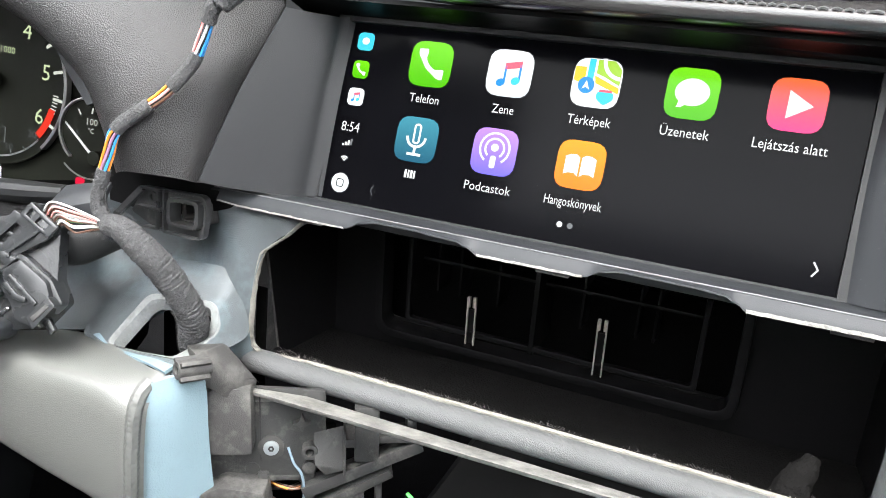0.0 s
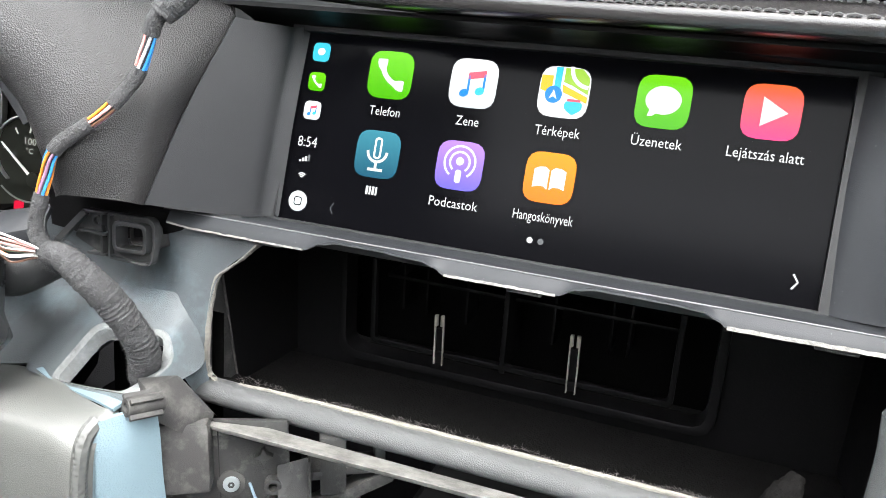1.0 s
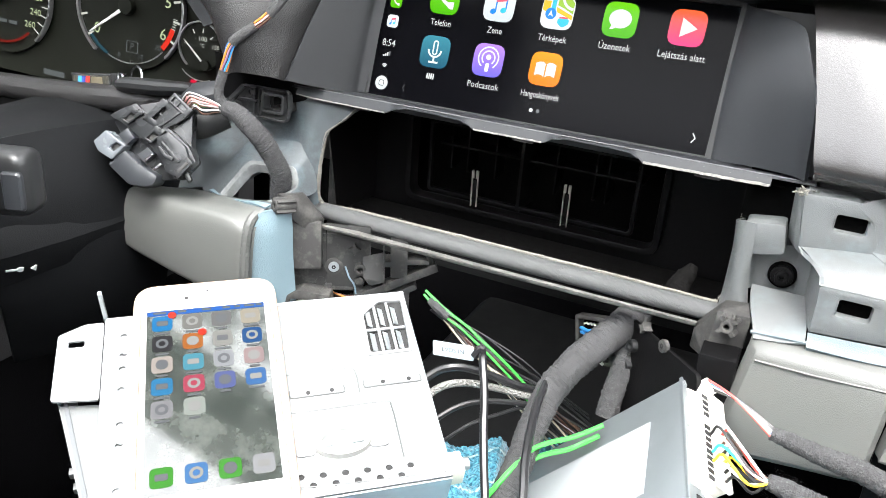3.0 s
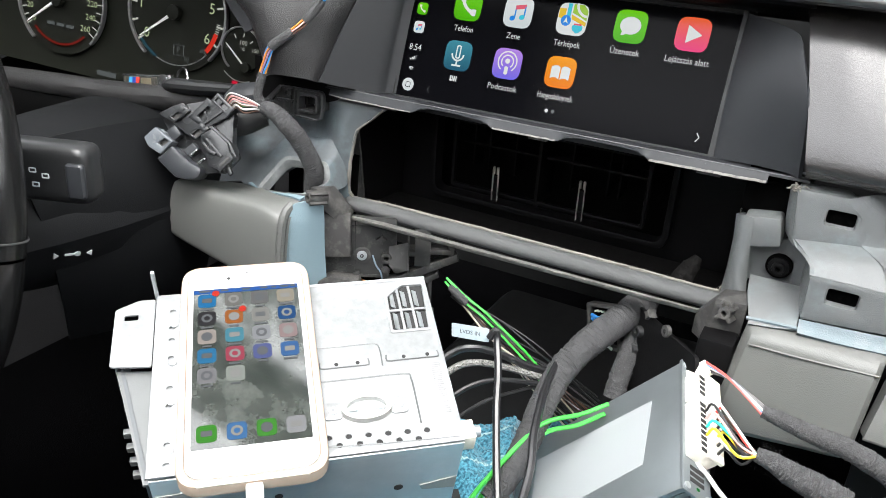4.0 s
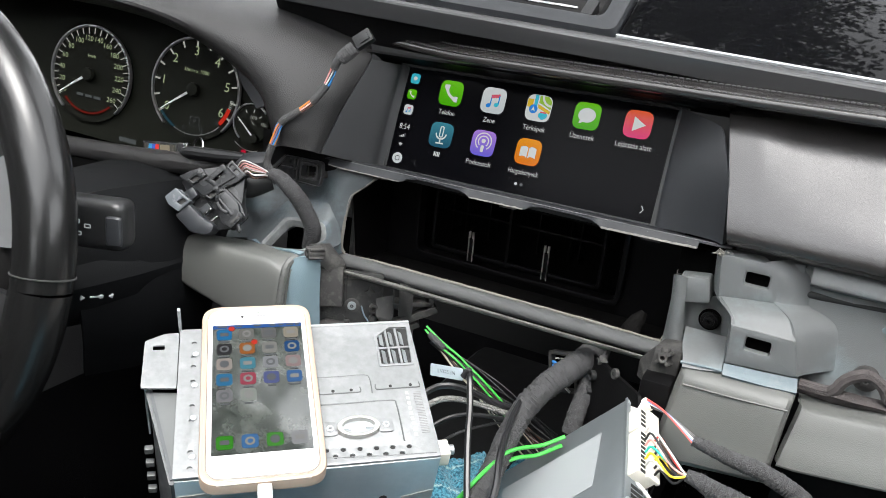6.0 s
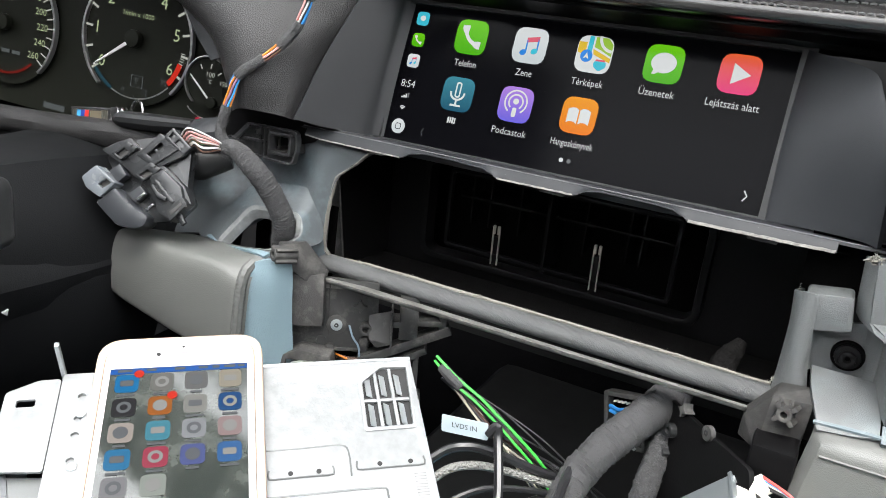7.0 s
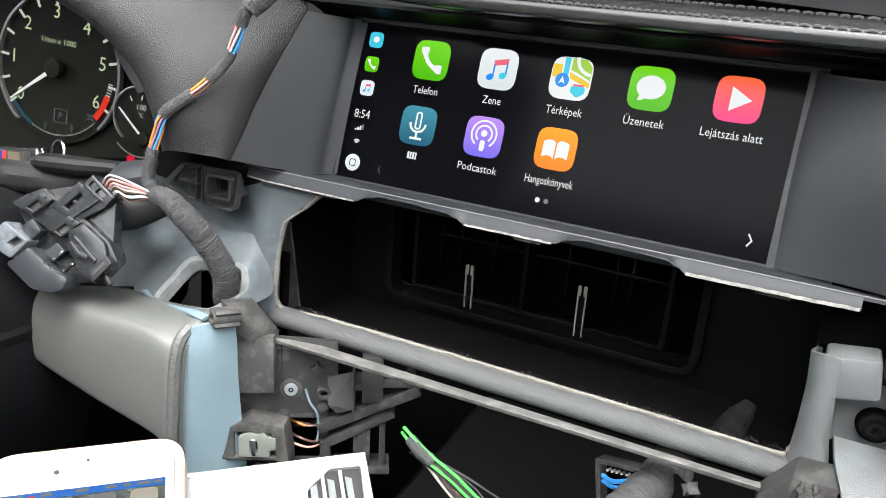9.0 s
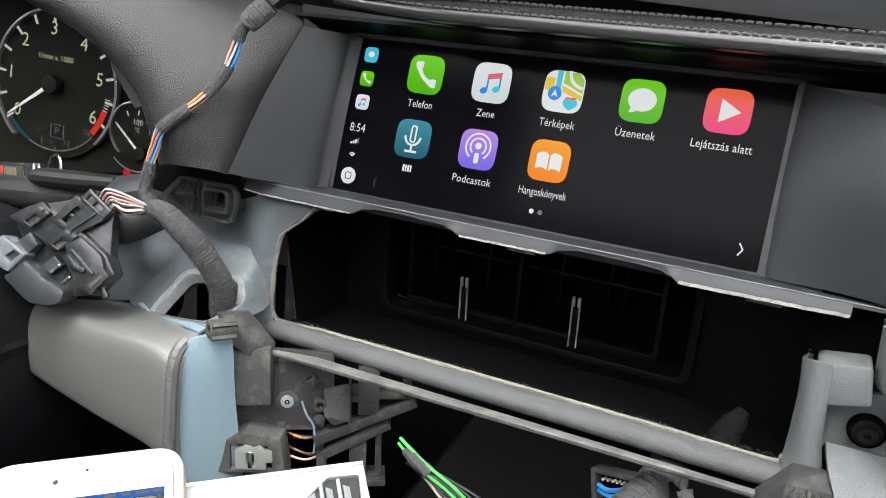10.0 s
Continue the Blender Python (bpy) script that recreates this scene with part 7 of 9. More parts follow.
# front face details
FRONT = TOP @ Matrix(((1, 0, 0, 0), (0, 0, -1, -0.0592), (0, 1, 0, 0), (0, 0, 0, 1)))
M_RING = mat("shaded_ring_steel", (0.22, 0.24, 0.25), 0.45, 0.8, bump=0.1)
for x, z, r in ((-0.0249, -0.0655, 0.0046), (-0.0272, -0.0950, 0.0040), (0.0502, -0.0615, 0.0052), (0.0764, -0.0890, 0.0046)):
    # Flat dark disc paints the shade round each dimple.
    part("dimple_ring", disc(FRONT @ pose(x, z, 0.0003), r * 1.75, 0.0003, 24), M_RING, unit)
    dm = part("dimple", loft([[FRONT @ V((x + r * q * math.cos(a), z + r * q * math.sin(a), h)) for a in [2 * math.pi * k / 24 for k in range(25)]] for q, h in ((1.35, 0.0003), (1.2, 0.0010), (1.0, 0.0006), (0.7, 0.0026), (0.35, 0.0038), (0.05, 0.0040))]), M_STEEL, unit, "pressed round dimple")
for x, z, r in ((0.0107, -0.0320, 0.0022), (0.0745, -0.0395, 0.0026), (-0.0475, -0.0500, 0.0012)):
    part("round_hole", disc(FRONT @ pose(x, z, 0.0004), r, 0.0004, 16), M_HOLE, unit)
# Flat plates; the shade of notch and fold is in their steel colour.
part("corner_notch", plate(FRONT @ pose(0, 0, 0.0005), outline([(0.0860, -0.0400), (0.1068, -0.0350), (0.1068, -0.0470), (0.0880, -0.0450)], 0.001), 0.0004), mat("shadowed_steel", (0.30, 0.30, 0.28), 0.5, 0.6, bump=0.1), unit)
part("corner_fold", plate(FRONT @ pose(0, 0, 0.0005), outline([(-0.0495, -0.0165), (-0.0280, -0.0150), (-0.0340, -0.0250), (-0.0495, -0.0270)], 0.001), 0.0004), bpy.data.materials["shadowed_steel"], unit)
part("side_connector", box(TOP, (0.1070, -0.0560, -0.128), (0.1200, -0.0380, -0.092), 0.001), M_PLASTIC, unit, "black multi-pin connector")
plug2 = part("side_plug", box(TOP, (0.1075, -0.0555, -0.016), (0.1150, -0.0440, -0.004), 0.001), mat("ivory_plug", (0.62, 0.60, 0.50), 0.5, bump=0.05), unit, "small ivory plug")
part("plug_bolt", disc(TOP @ pose(0.1185, -0.0495, -0.008, 0, 90, 0), 0.0032, 0.006, 12, 0.0006), M_STEEL, plug2)

phone = thing("smartphone", PH @ pose(0, 0, -0.009), "white smartphone in a cream silicone case lying on the head unit", "phone")
part("case", plate(PH @ pose(0, 0, -0.0003), rrect(0.0725, 0.1430, 0.0125, 0, 0, 8), 0.0090, [rrect(0.0640, 0.1345, 0.0100, 0, 0, 8)], 0.0022), M_CREAM, phone, "cream silicone case")
part("case_back", plate(PH @ pose(0, 0, -0.0060), rrect(0.070, 0.141, 0.012, 0, 0, 8), 0.0032, (), 0.0010), M_CREAM, phone)
part("front", plate(PH @ pose(0, 0, 0.0), rrect(0.0644, 0.1349, 0.0102, 0, 0, 8), 0.0055, (), 0.0012), M_WHITE, phone, "white glass front")
M_WALL = mat("dark_photo_wallpaper", (0.015, 0.018, 0.016), 0.06, bump=0, stain=(0.05, 0.055, 0.05), stain_scale=45, stain_lo=0.45, stain_hi=0.65, spec=0.6, coat=1.0)
screen = part("screen", plate(PH @ pose(0, 0, 0.0003), [(-0.0292, -0.052), (0.0292, -0.052), (0.0292, 0.052), (-0.0292, 0.052)], 0.0002), M_WALL, phone, "lit screen with rows of app tiles", smooth=0)
G_SOFT = glow("lit_soft_white", (0.34, 0.34, 0.33))
G_BAR = glow("lit_status_blue", (0.03, 0.13, 0.45))
part("status_bar", plate(PH @ pose(0, 0.0505, 0.0005), rrect(0.0584, 0.0031, 0.0001), 0.0002), G_BAR, phone, "blue status bar", smooth=0)
for x, w in ((-0.023, 0.006), (-0.012, 0.004), (0.0, 0.0045), (0.010, 0.004), (0.0155, 0.003), (0.0215, 0.005), (0.0265, 0.003)):
    part("status_mark", plate(PH @ pose(x, 0.0505, 0.0007), rrect(w, 0.0014, 0.0003), 0.0001), G_GREY, phone, smooth=0)
tiles = [(-0.0217, 0.0435, (0.02, 0.28, 0.66)), (-0.0072, 0.0435, (0.30, 0.30, 0.28)), (0.0072, 0.0435, (0.26, 0.26, 0.26)), (0.0217, 0.0435, (0.55, 0.50, 0.40)), (-0.0217, 0.0305, (0.05, 0.05, 0.055)), (-0.0072, 0.0305, (0.62, 0.20, 0.04)), (0.0072, 0.0305, (0.45, 0.45, 0.42)), (0.0217, 0.0305, (0.02, 0.12, 0.35)), (-0.0217, 0.0175, (0.62, 0.55, 0.50)), (-0.0072, 0.0175, (0.12, 0.42, 0.55)), (0.0072, 0.0175, (0.50, 0.52, 0.55)), (0.0217, 0.0175, (0.55, 0.40, 0.40)), (-0.0217, 0.0045, (0.05, 0.30, 0.60)), (-0.0072, 0.0045, (0.62, 0.10, 0.16)), (0.0072, 0.0045, (0.16, 0.20, 0.50)), (0.0217, 0.0045, (0.08, 0.24, 0.58)), (-0.0217, -0.0085, (0.40, 0.40, 0.42)), (-0.0072, -0.0085, (0.50, 0.55, 0.50)), (-0.0217, -0.0435, (0.07, 0.45, 0.03)), (-0.0072, -0.0435, (0.10, 0.30, 0.65)), (0.0072, -0.0435, (0.10, 0.48, 0.06)), (0.0217, -0.0435, (0.55, 0.56, 0.58))]
for k, (x, y, c) in enumerate(tiles):
    ic = part("app_icon", plate(PH @ pose(x, y, 0.0005), rrect(0.0098, 0.0098, 0.0024), 0.0002), glow("lit_tile", tuple(0.62 * q + 0.01 for q in c)), phone, smooth=0)
    part("symbol", plate(PH @ pose(x, y, 0.0007), ellipse(0, 0, 0.0030, 0.0030, 16) if k % 3 else rrect(0.0055, 0.0032, 0.0008), 0.0001, [ellipse(0, 0, 0.0016, 0.0016, 12)] if k % 3 == 1 else ()), (G_GREY, G_SOFT, G_GREY, G_SOFT)[k * 5 % 4], ic, smooth=0)
    if y > -0.03:
        part("caption_bar", plate(PH @ pose(x, y - 0.0066, 0.0006), rrect(0.0075 - 0.0012 * (k % 3), 0.0011, 0.0004), 0.0001), G_GREY, phone, smooth=0)
for x, y in ((-0.0170, 0.0484), (-0.0025, 0.0355)):
    part("badge", disc(PH @ pose(x, y, 0.0009), 0.0021, 0.0002, 16), glow("lit_badge_red", (0.75, 0.05, 0.03)), phone, smooth=0)
part("home_button", disc(PH @ pose(0, -0.0605, 0.0004), 0.0054, 0.0004, 32, hole=0.0048), mat("pale_gold_ring", (0.55, 0.47, 0.40), 0.3, 0.7, bump=0), phone, "round home button ring")
part("earpiece", plate(PH @ pose(0.0005, 0.0605, 0.0002), rrect(0.0108, 0.0010, 0.0004), 0.0003), mat("grey_mesh", (0.18, 0.18, 0.18), 0.6, bump=0.4, grain=1500), phone)
part("camera_lens", disc(PH @ pose(-0.0098, 0.0600, 0.0003), 0.0010, 0.0003, 16), M_HOLE, phone)
part("sensor", disc(PH @ pose(0.0008, 0.0640, 0.0003), 0.0006, 0.0003, 12), M_HOLE, phone)
part("bottom_edge", box(PH, (-0.0265, -0.0712, -0.0068), (0.0265, -0.0680, -0.0005), 0.0006), mat("pale_gold_metal", (0.62, 0.52, 0.44), 0.35, 0.8, bump=0.05), phone, "pale gold metal bottom edge")
for s in (-1, 1):
    for k in range(7):
        part("speaker_hole", disc(PH @ pose(s * (0.0090 + 0.0024 * k), -0.0713, -0.0036, 90, 0, 0), 0.0008, 0.0006, 8), M_HOLE, phone)
cable = thing("charging_cable", PH @ pose(0, -0.08, -0.01), "white charging cable plugged into the phone", "cable")
CP = PH @ pose(0, -0.0715, -0.0036)
part("plug", box(CP, (-0.0042, -0.0155, -0.0024), (0.0042, 0.0, 0.0024), 0.0016), M_WHITE, cable)
part("collar", tube([CP @ V((0, -0.015, 0)), CP @ V((0, -0.020, 0)), CP @ V((0, -0.026, -0.001))], [0.0026, 0.0024, 0.0017], 10, 3), M_WHITE, cable)
RUN = [CP @ V((0, -0.024, -0.0008))] + [V(q) for q in ((0.0092, -0.3222, 0.6700), (0.0128, -0.3242, 0.6610), (0.0182, -0.3252, 0.6535), (0.0250, -0.3258, 0.6488), (0.0350, -0.3285, 0.6448), (0.0475, -0.3303, 0.6388), (0.0740, -0.3385, 0.6352), (0.120, -0.365, 0.618), (0.19, -0.42, 0.59))]
part("lead", tube(RUN, 0.00165, 8, 6), M_WHITE, cable)

# ---- interface module ----
MOD = frame_of((0.1424, -0.0770, 0.6885), (0.264, -0.925, -0.274), (0.647, -0.041, 0.761))
module = thing("interface_module", MOD @ pose(0.05, -0.08, -0.03), "black aluminium interface module with a blank grey label", "electronic module")
part("case", box(MOD, (0.0012, -0.1520, -0.0205), (0.0925, -0.0015, 0.0), 0.0010), M_ANOD, module, "black anodised case")
side_body = part("finned_side", box(MOD, (0.0915, -0.1515, -0.0205), (0.0929, -0.0018, -0.0005)), M_SIDE, module, "finned bare aluminium side")
for k in range(5):
    z0 = -0.0203 + 0.0043 * k
    part("fin", box(MOD, (0.0927, -0.1515, z0), (0.0940, -0.0018, z0 + 0.0036), 0.0003), M_SIDE, side_body)
part("end_plate", box(MOD, (-0.0002, -0.0016, -0.0215), (0.0945, 0.0006, 0.0006), 0.0004), M_ANOD, module, "black end plate")
part("label", plate(MOD @ pose(0, 0, 0.0004), [(0.0208, -0.1315), (0.0745, -0.1300), (0.0668, -0.0300), (0.0210, -0.0240)], 0.0003), M_LABEL, module, "blank grey label", smooth=0)
for x, z in ((0.0035, -0.0025), (0.0910, -0.0025), (0.0915, -0.0190), (0.0035, -0.0190)):
    sc = part("screw", disc(MOD @ pose(x, 0.0006, z, -90, 0, 0) @ pose(0, 0, 0.0010), 0.0022, 0.0012, 16, 0.0004), M_STEEL, module)
for a, b in ((0.0140, 0.0330), (0.0350, 0.0720)):
    con = part("connector", box(MOD, (a, 0.0004, -0.0185), (b, 0.0105, -0.0015), 0.0008), M_CONN, module, "ivory multi-pin connector")
    part("connector_lip", box(MOD, (a - 0.001, 0.0095, -0.0195), (b + 0.001, 0.0125, -0.0085), 0.0006), M_CONN, con)
    for k in range(max(3, int((b - a) / 0.004))):
        part("cavity", box(MOD, (a + 0.002 + 0.004 * k, 0.0100, -0.0075), (a + 0.0045 + 0.004 * k, 0.0109, -0.0030)), M_HOLE, con)
part("small_plug", box(MOD, (0.0060, 0.0004, -0.0110), (0.0125, 0.0150, -0.0030), 0.0006), M_CONN, module, "small ivory plug")
for k in range(3):
    part("led_slot", box(MOD, (0.0760 + 0.004 * k, 0.0005, -0.0160), (0.0785 + 0.004 * k, 0.0009, -0.0050)), M_HOLE, module)
part("led", box(MOD, (0.0885, 0.0006, -0.0120), (0.0900, 0.0011, -0.0100)), glow("lit_green_led", (0.03, 0.30, 0.06)), module)

# ---- cables round the module ----
def bundle(name, label, run, r, material=None, wraps=0.0020):
    ob = thing(name, run[len(run) // 2], label, "cable harness")
    part("sleeve", tube(run, r, 14, 6, wraps=wraps), material or M_TAPE, ob)
    tagged(part("fleece_hairs", fuzz(run, max(r) if isinstance(r, list) else r, 700, len(run)), M_TAPE, ob), kind="stuff")
    return ob


h1 = bundle("taped_harness", "black fleece-taped cable harness curving from the module", [(0.1945, -0.1000, 0.6845), (0.2050, -0.1000, 0.6830), (0.2215, -0.1000, 0.6800), (0.2380, -0.1000, 0.6785), (0.2530, -0.1000, 0.6745), (0.2660, -0.1000, 0.6690), (0.2735, -0.0995, 0.6615), (0.2745, -0.0980, 0.6520), (0.2700, -0.0950, 0.6430)], [0.0035, 0.0046, 0.0052, 0.0058, 0.0060, 0.0060, 0.0062, 0.0066, 0.0060])
h2 = bundle("taped_harness", "thick black fleece-taped cable harness below the module", [(0.1975, -0.1300, 0.6755), (0.2080, -0.1300, 0.6735), (0.2180, -0.1300, 0.6700), (0.2300, -0.1300, 0.6675), (0.2470, -0.1300, 0.6640)], [0.0040, 0.0058, 0.0072, 0.0074, 0.0068])
cols = (W_RED, W_BLUE, W_WHITE, M_RUBBER, M_RUBBER)
for k in range(5):
    a = MOD @ V((0.0075 + 0.0012 * k, 0.0150, -0.0040 - 0.0012 * k))
    b = V((0.1955, -0.1000, 0.6848)) + V((0, 0.001 * (k - 2), 0.0008 * (k - 2)))
    part("wire", tube([a, a.lerp(b, 0.35) + V((0, 0, 0.003)), a.lerp(b, 0.7) + V((0, 0, 0.002)), b], 0.0008, 6, 4), cols[k], h1)
cols = (W_WHITE, W_RED, M_RUBBER, W_BROWN, W_PINK, M_RUBBER, W_TEAL, W_YELLOW, W_YELLOW, M_RUBBER, W_WHITE, M_RUBBER)
for k in range(12):
    a = MOD @ V((0.0370 + 0.0029 * k, 0.0120, -0.0060 - 0.0080 * (k % 2)))
    b = V((0.1990, -0.1300, 0.6750)) + V((0, 0.0012 * (k % 4 - 1.5), 0.0010 * (k // 4 - 1)))
    part("wire", tube([a, a + (MOD.to_3x3() @ V((0, 0.006, 0))) + V((0, 0, 0.001)), a.lerp(b, 0.6) + V((0.001, -0.003 * (k % 3), 0.0035 - 0.0006 * k)), b], 0.00085, 6, 4), cols[k], h2)
loom = thing("loose_cables", (0.28, -0.13, 0.63), "loose black cables with plugs hanging below the harness", "cable")
for pts, r in (([(0.2460, -0.1300, 0.6645), (0.2600, -0.1300, 0.6640), (0.2750, -0.1300, 0.6575), (0.2880, -0.1310, 0.6480), (0.2955, -0.1400, 0.6370), (0.2930, -0.1500, 0.6210), (0.2850, -0.1600, 0.6080), (0.275, -0.17, 0.590)], 0.0024), ([(0.2455, -0.1310, 0.6625), (0.2560, -0.1320, 0.6580), (0.2640, -0.1340, 0.6440), (0.2610, -0.1400, 0.6270), (0.2620, -0.150, 0.605), (0.258, -0.16, 0.58)], 0.0011), ([(0.2455, -0.1300, 0.6635), (0.2620, -0.1280, 0.6600), (0.2780, -0.1290, 0.6400), (0.2800, -0.1380, 0.6250), (0.2740, -0.1480, 0.6140)], 0.0032), ([(0.2450, -0.1290, 0.6650), (0.2640, -0.1200, 0.6660), (0.2830, -0.1180, 0.6580), (0.2850, -0.1250, 0.6440)], 0.0010), ([(0.2440, -0.1310, 0.6640), (0.2530, -0.1350, 0.6560), (0.2580, -0.1380, 0.6400), (0.2560, -0.146, 0.618), (0.252, -0.155, 0.59)], 0.0010)):
    part("cable", tube(pts, r, 8, 6), M_RUBBER, loom)
part("plug_grip", tube([(0.2760, -0.1470, 0.6170), (0.2735, -0.1530, 0.6100), (0.2700, -0.1600, 0.5990)], [0.0030, 0.0046, 0.0050], 12, 4, wraps=0.0022), M_PLASTIC, loom, "ribbed plug grip")
part("plug_tip", tube([(0.2700, -0.1600, 0.5990), (0.2670, -0.1650, 0.5900)], 0.0052, 12, 2), M_DUSTY, loom)
part("yellow_cap", tube([(0.2860, -0.1500, 0.6195), (0.2890, -0.1510, 0.6140), (0.2910, -0.1520, 0.6070)], [0.0026, 0.0050, 0.0036], 12, 4), wire("yellow_plastic", (0.70, 0.55, 0.02)), loom, "yellow plastic cap")
for pts, material, r in (([(0.1660, -0.1380, 0.6640), (0.1760, -0.1420, 0.6600), (0.1850, -0.1470, 0.6550), (0.1960, -0.1480, 0.6480), (0.2090, -0.1460, 0.6430), (0.2280, -0.1420, 0.6420), (0.2440, -0.1380, 0.6500), (0.2510, -0.1350, 0.6590)], W_WHITE, 0.0014), ([(0.2500, -0.1360, 0.6600), (0.2420, -0.1390, 0.6480), (0.2300, -0.1400, 0.6400), (0.2250, -0.1400, 0.6290), (0.2290, -0.1400, 0.6160)], W_RED, 0.0013), ([(0.2470, -0.1320, 0.6600), (0.2560, -0.1300, 0.6480), (0.2585, -0.1300, 0.6330), (0.2550, -0.1300, 0.6150), (0.2460, -0.1300, 0.6070), (0.2340, -0.1300, 0.6090), (0.2260, -0.1300, 0.6180), (0.2255, -0.1320, 0.6330)], W_TEAL, 0.0011)):
    part("wire", tube(pts, r, 8, 6), material, loom)


def tag(name, corners, text, size, material, label):
    o, x, y = V(corners[0]), V(corners[1]), V(corners[2])
    m = frame_of(o, x - o, y - o)
    w, h = (x - o).length, (y - o).length
    ob = thing(name, o, label, "cable tag", "cable tags")
    part("paper", plate(m, rrect(w, h, h * 0.12, w / 2, h / 2), 0.0004), material, ob, smooth=0)
    if text:
        words("print", text, size, m @ pose(w * 0.5, h * 0.5, 0.0002), M_INK, ob)
    return ob, m, w, h


tag("cable_tag", ((0.1990, -0.1595, 0.6400), (0.2265, -0.1600, 0.6330), (0.1985, -0.1610, 0.6490)), "360 RX", 0.0052, M_TAGW, "white paper cable tag printed in black")
tag("cable_tag", ((0.1930, -0.1490, 0.6445), (0.2060, -0.1500, 0.6400), (0.1875, -0.1480, 0.6570)), "", 0.004, M_LABEL, "grey cable tag folded round a white wire")
t3 = tag("cable_tag", ((0.2330, -0.1400, 0.6330), (0.2620, -0.1400, 0.6150), (0.2350, -0.1395, 0.6370)), "", 0.003, M_TAG, "pale blue cable tag with faint print")
for k in range(6):
    part("print_bar", plate(t3[1] @ pose(0.012 + 0.0026 * k, 0.0022, 0.0002), rrect(0.0016, 0.0014, 0.0002), 0.0001), M_INK, t3[0], smooth=0)
tag("cable_tag", ((-0.0030, -0.1110, 0.6735), (0.0240, -0.1095, 0.6770), (-0.0048, -0.1100, 0.6830)), "LVDS IN", 0.0042, M_TAG, "pale blue cable tag printed in black")

# ---- cables in the lower opening ----
duct_hose = thing("taped_hose", (0.08, -0.08, 0.66), "thick black cloth-taped hose coming out of the console", "cable harness")
part("hose", tube([(0.1000, 0.000, 0.6880), (0.0960, -0.026, 0.6850), (0.0880, -0.044, 0.6795), (0.0765, -0.064, 0.6690), (0.0680, -0.082, 0.6560), (0.0660, -0.105, 0.6440), (0.0670, -0.130, 0.6320), (0.0650, -0.155, 0.6170), (0.0600, -0.170, 0.6060)], [0.0095, 0.0100, 0.0100, 0.0098, 0.0092, 0.0088, 0.0085, 0.0080, 0.0072], 16, 7, wraps=0.0036), mat("black_cloth_tape", (0.035, 0.035, 0.036), 0.8, bump=1.0, grain=1300, vary=0.4), duct_hose, "ribbed cloth-taped hose")
for k, material in enumerate((W_WHITE, W_BLUE, W_WHITE, W_TEAL, W_ORANGE, W_WHITE, W_YELLOW, W_BROWN)):
    a = V((0.0600, -0.1700, 0.6060)) + V((0.0015 * (k % 3 - 1), 0, 0.002 * (k // 3 - 1)))
    b = TOP @ V((0.1200, -0.047 + 0.002 * (k % 4), -0.100 - 0.003 * k))
    part("wire", tube([a, a.lerp(b, 0.4) + V((-0.002, -0.004, 0.005 - 0.002 * k)), a.lerp(b, 0.75) + V((0.002, -0.003, 0.003 - 0.001 * k)), b], 0.0010, 6, 4), material, duct_hose)
part("stub_hose", tube([(0.104, -0.010, 0.690), (0.103, -0.030, 0.6700), (0.101, -0.045, 0.6500), (0.100, -0.055, 0.6300)], 0.0070, 12, 5, wraps=0.004), M_TAPE, duct_hose)
signal = thing("signal_cables", (0.03, -0.11, 0.66), "bundle of black signal cables behind the head unit", "cable")
for pts, r, material in (([(0.0240, -0.1095, 0.6805), (0.0275, -0.1080, 0.6865), (0.0300, -0.1100, 0.6800), (0.0390, -0.1250, 0.6650), (0.0460, -0.1400, 0.6530), (0.0580, -0.1620, 0.6330), (0.0720, -0.186, 0.6130), (0.080, -0.20, 0.600)], 0.0026, M_RUBBER), ([(-0.010, -0.140, 0.6540), (0.0014, -0.1200, 0.6655), (0.0120, -0.1130, 0.6705), (0.0250, -0.1050, 0.6680), (0.0444, -0.0900, 0.6564), (0.0560, -0.0800, 0.6500), (0.0720, -0.0680, 0.6430)], 0.0026, M_RUBBER), ([(-0.005, -0.145, 0.6430), (0.0060, -0.1250, 0.6580), (0.0180, -0.1130, 0.6610), (0.0330, -0.1000, 0.6560), (0.0520, -0.0860, 0.6480), (0.0700, -0.0720, 0.6400)], 0.0024, mat("grey_braid", (0.16, 0.16, 0.15), 0.5, bump=1.0, grain=900, cells=True)), ([(0.0020, -0.150, 0.6300), (0.0130, -0.1300, 0.6440), (0.0260, -0.1150, 0.6500), (0.0420, -0.1000, 0.6480), (0.0600, -0.0840, 0.6420)], 0.0018, M_RUBBER), ([(0.0640, -0.0800, 0.6620), (0.0670, -0.1100, 0.6590), (0.0760, -0.1500, 0.6520), (0.0830, -0.1700, 0.6420), (0.0860, -0.190, 0.6260), (0.0880, -0.205, 0.6080)], 0.0026, M_RUBBER), ([(0.0160, -0.1350, 0.6280), (0.0300, -0.1180, 0.6380), (0.0450, -0.0980, 0.6400), (0.0560, -0.0860, 0.6420)], 0.0012, M_RUBBER)):
    part("cable", tube(pts, r, 8, 6), material, signal)
greens = thing("green_wires", (0.02, -0.07, 0.65), "bright green twisted wires crossing the opening", "cable")
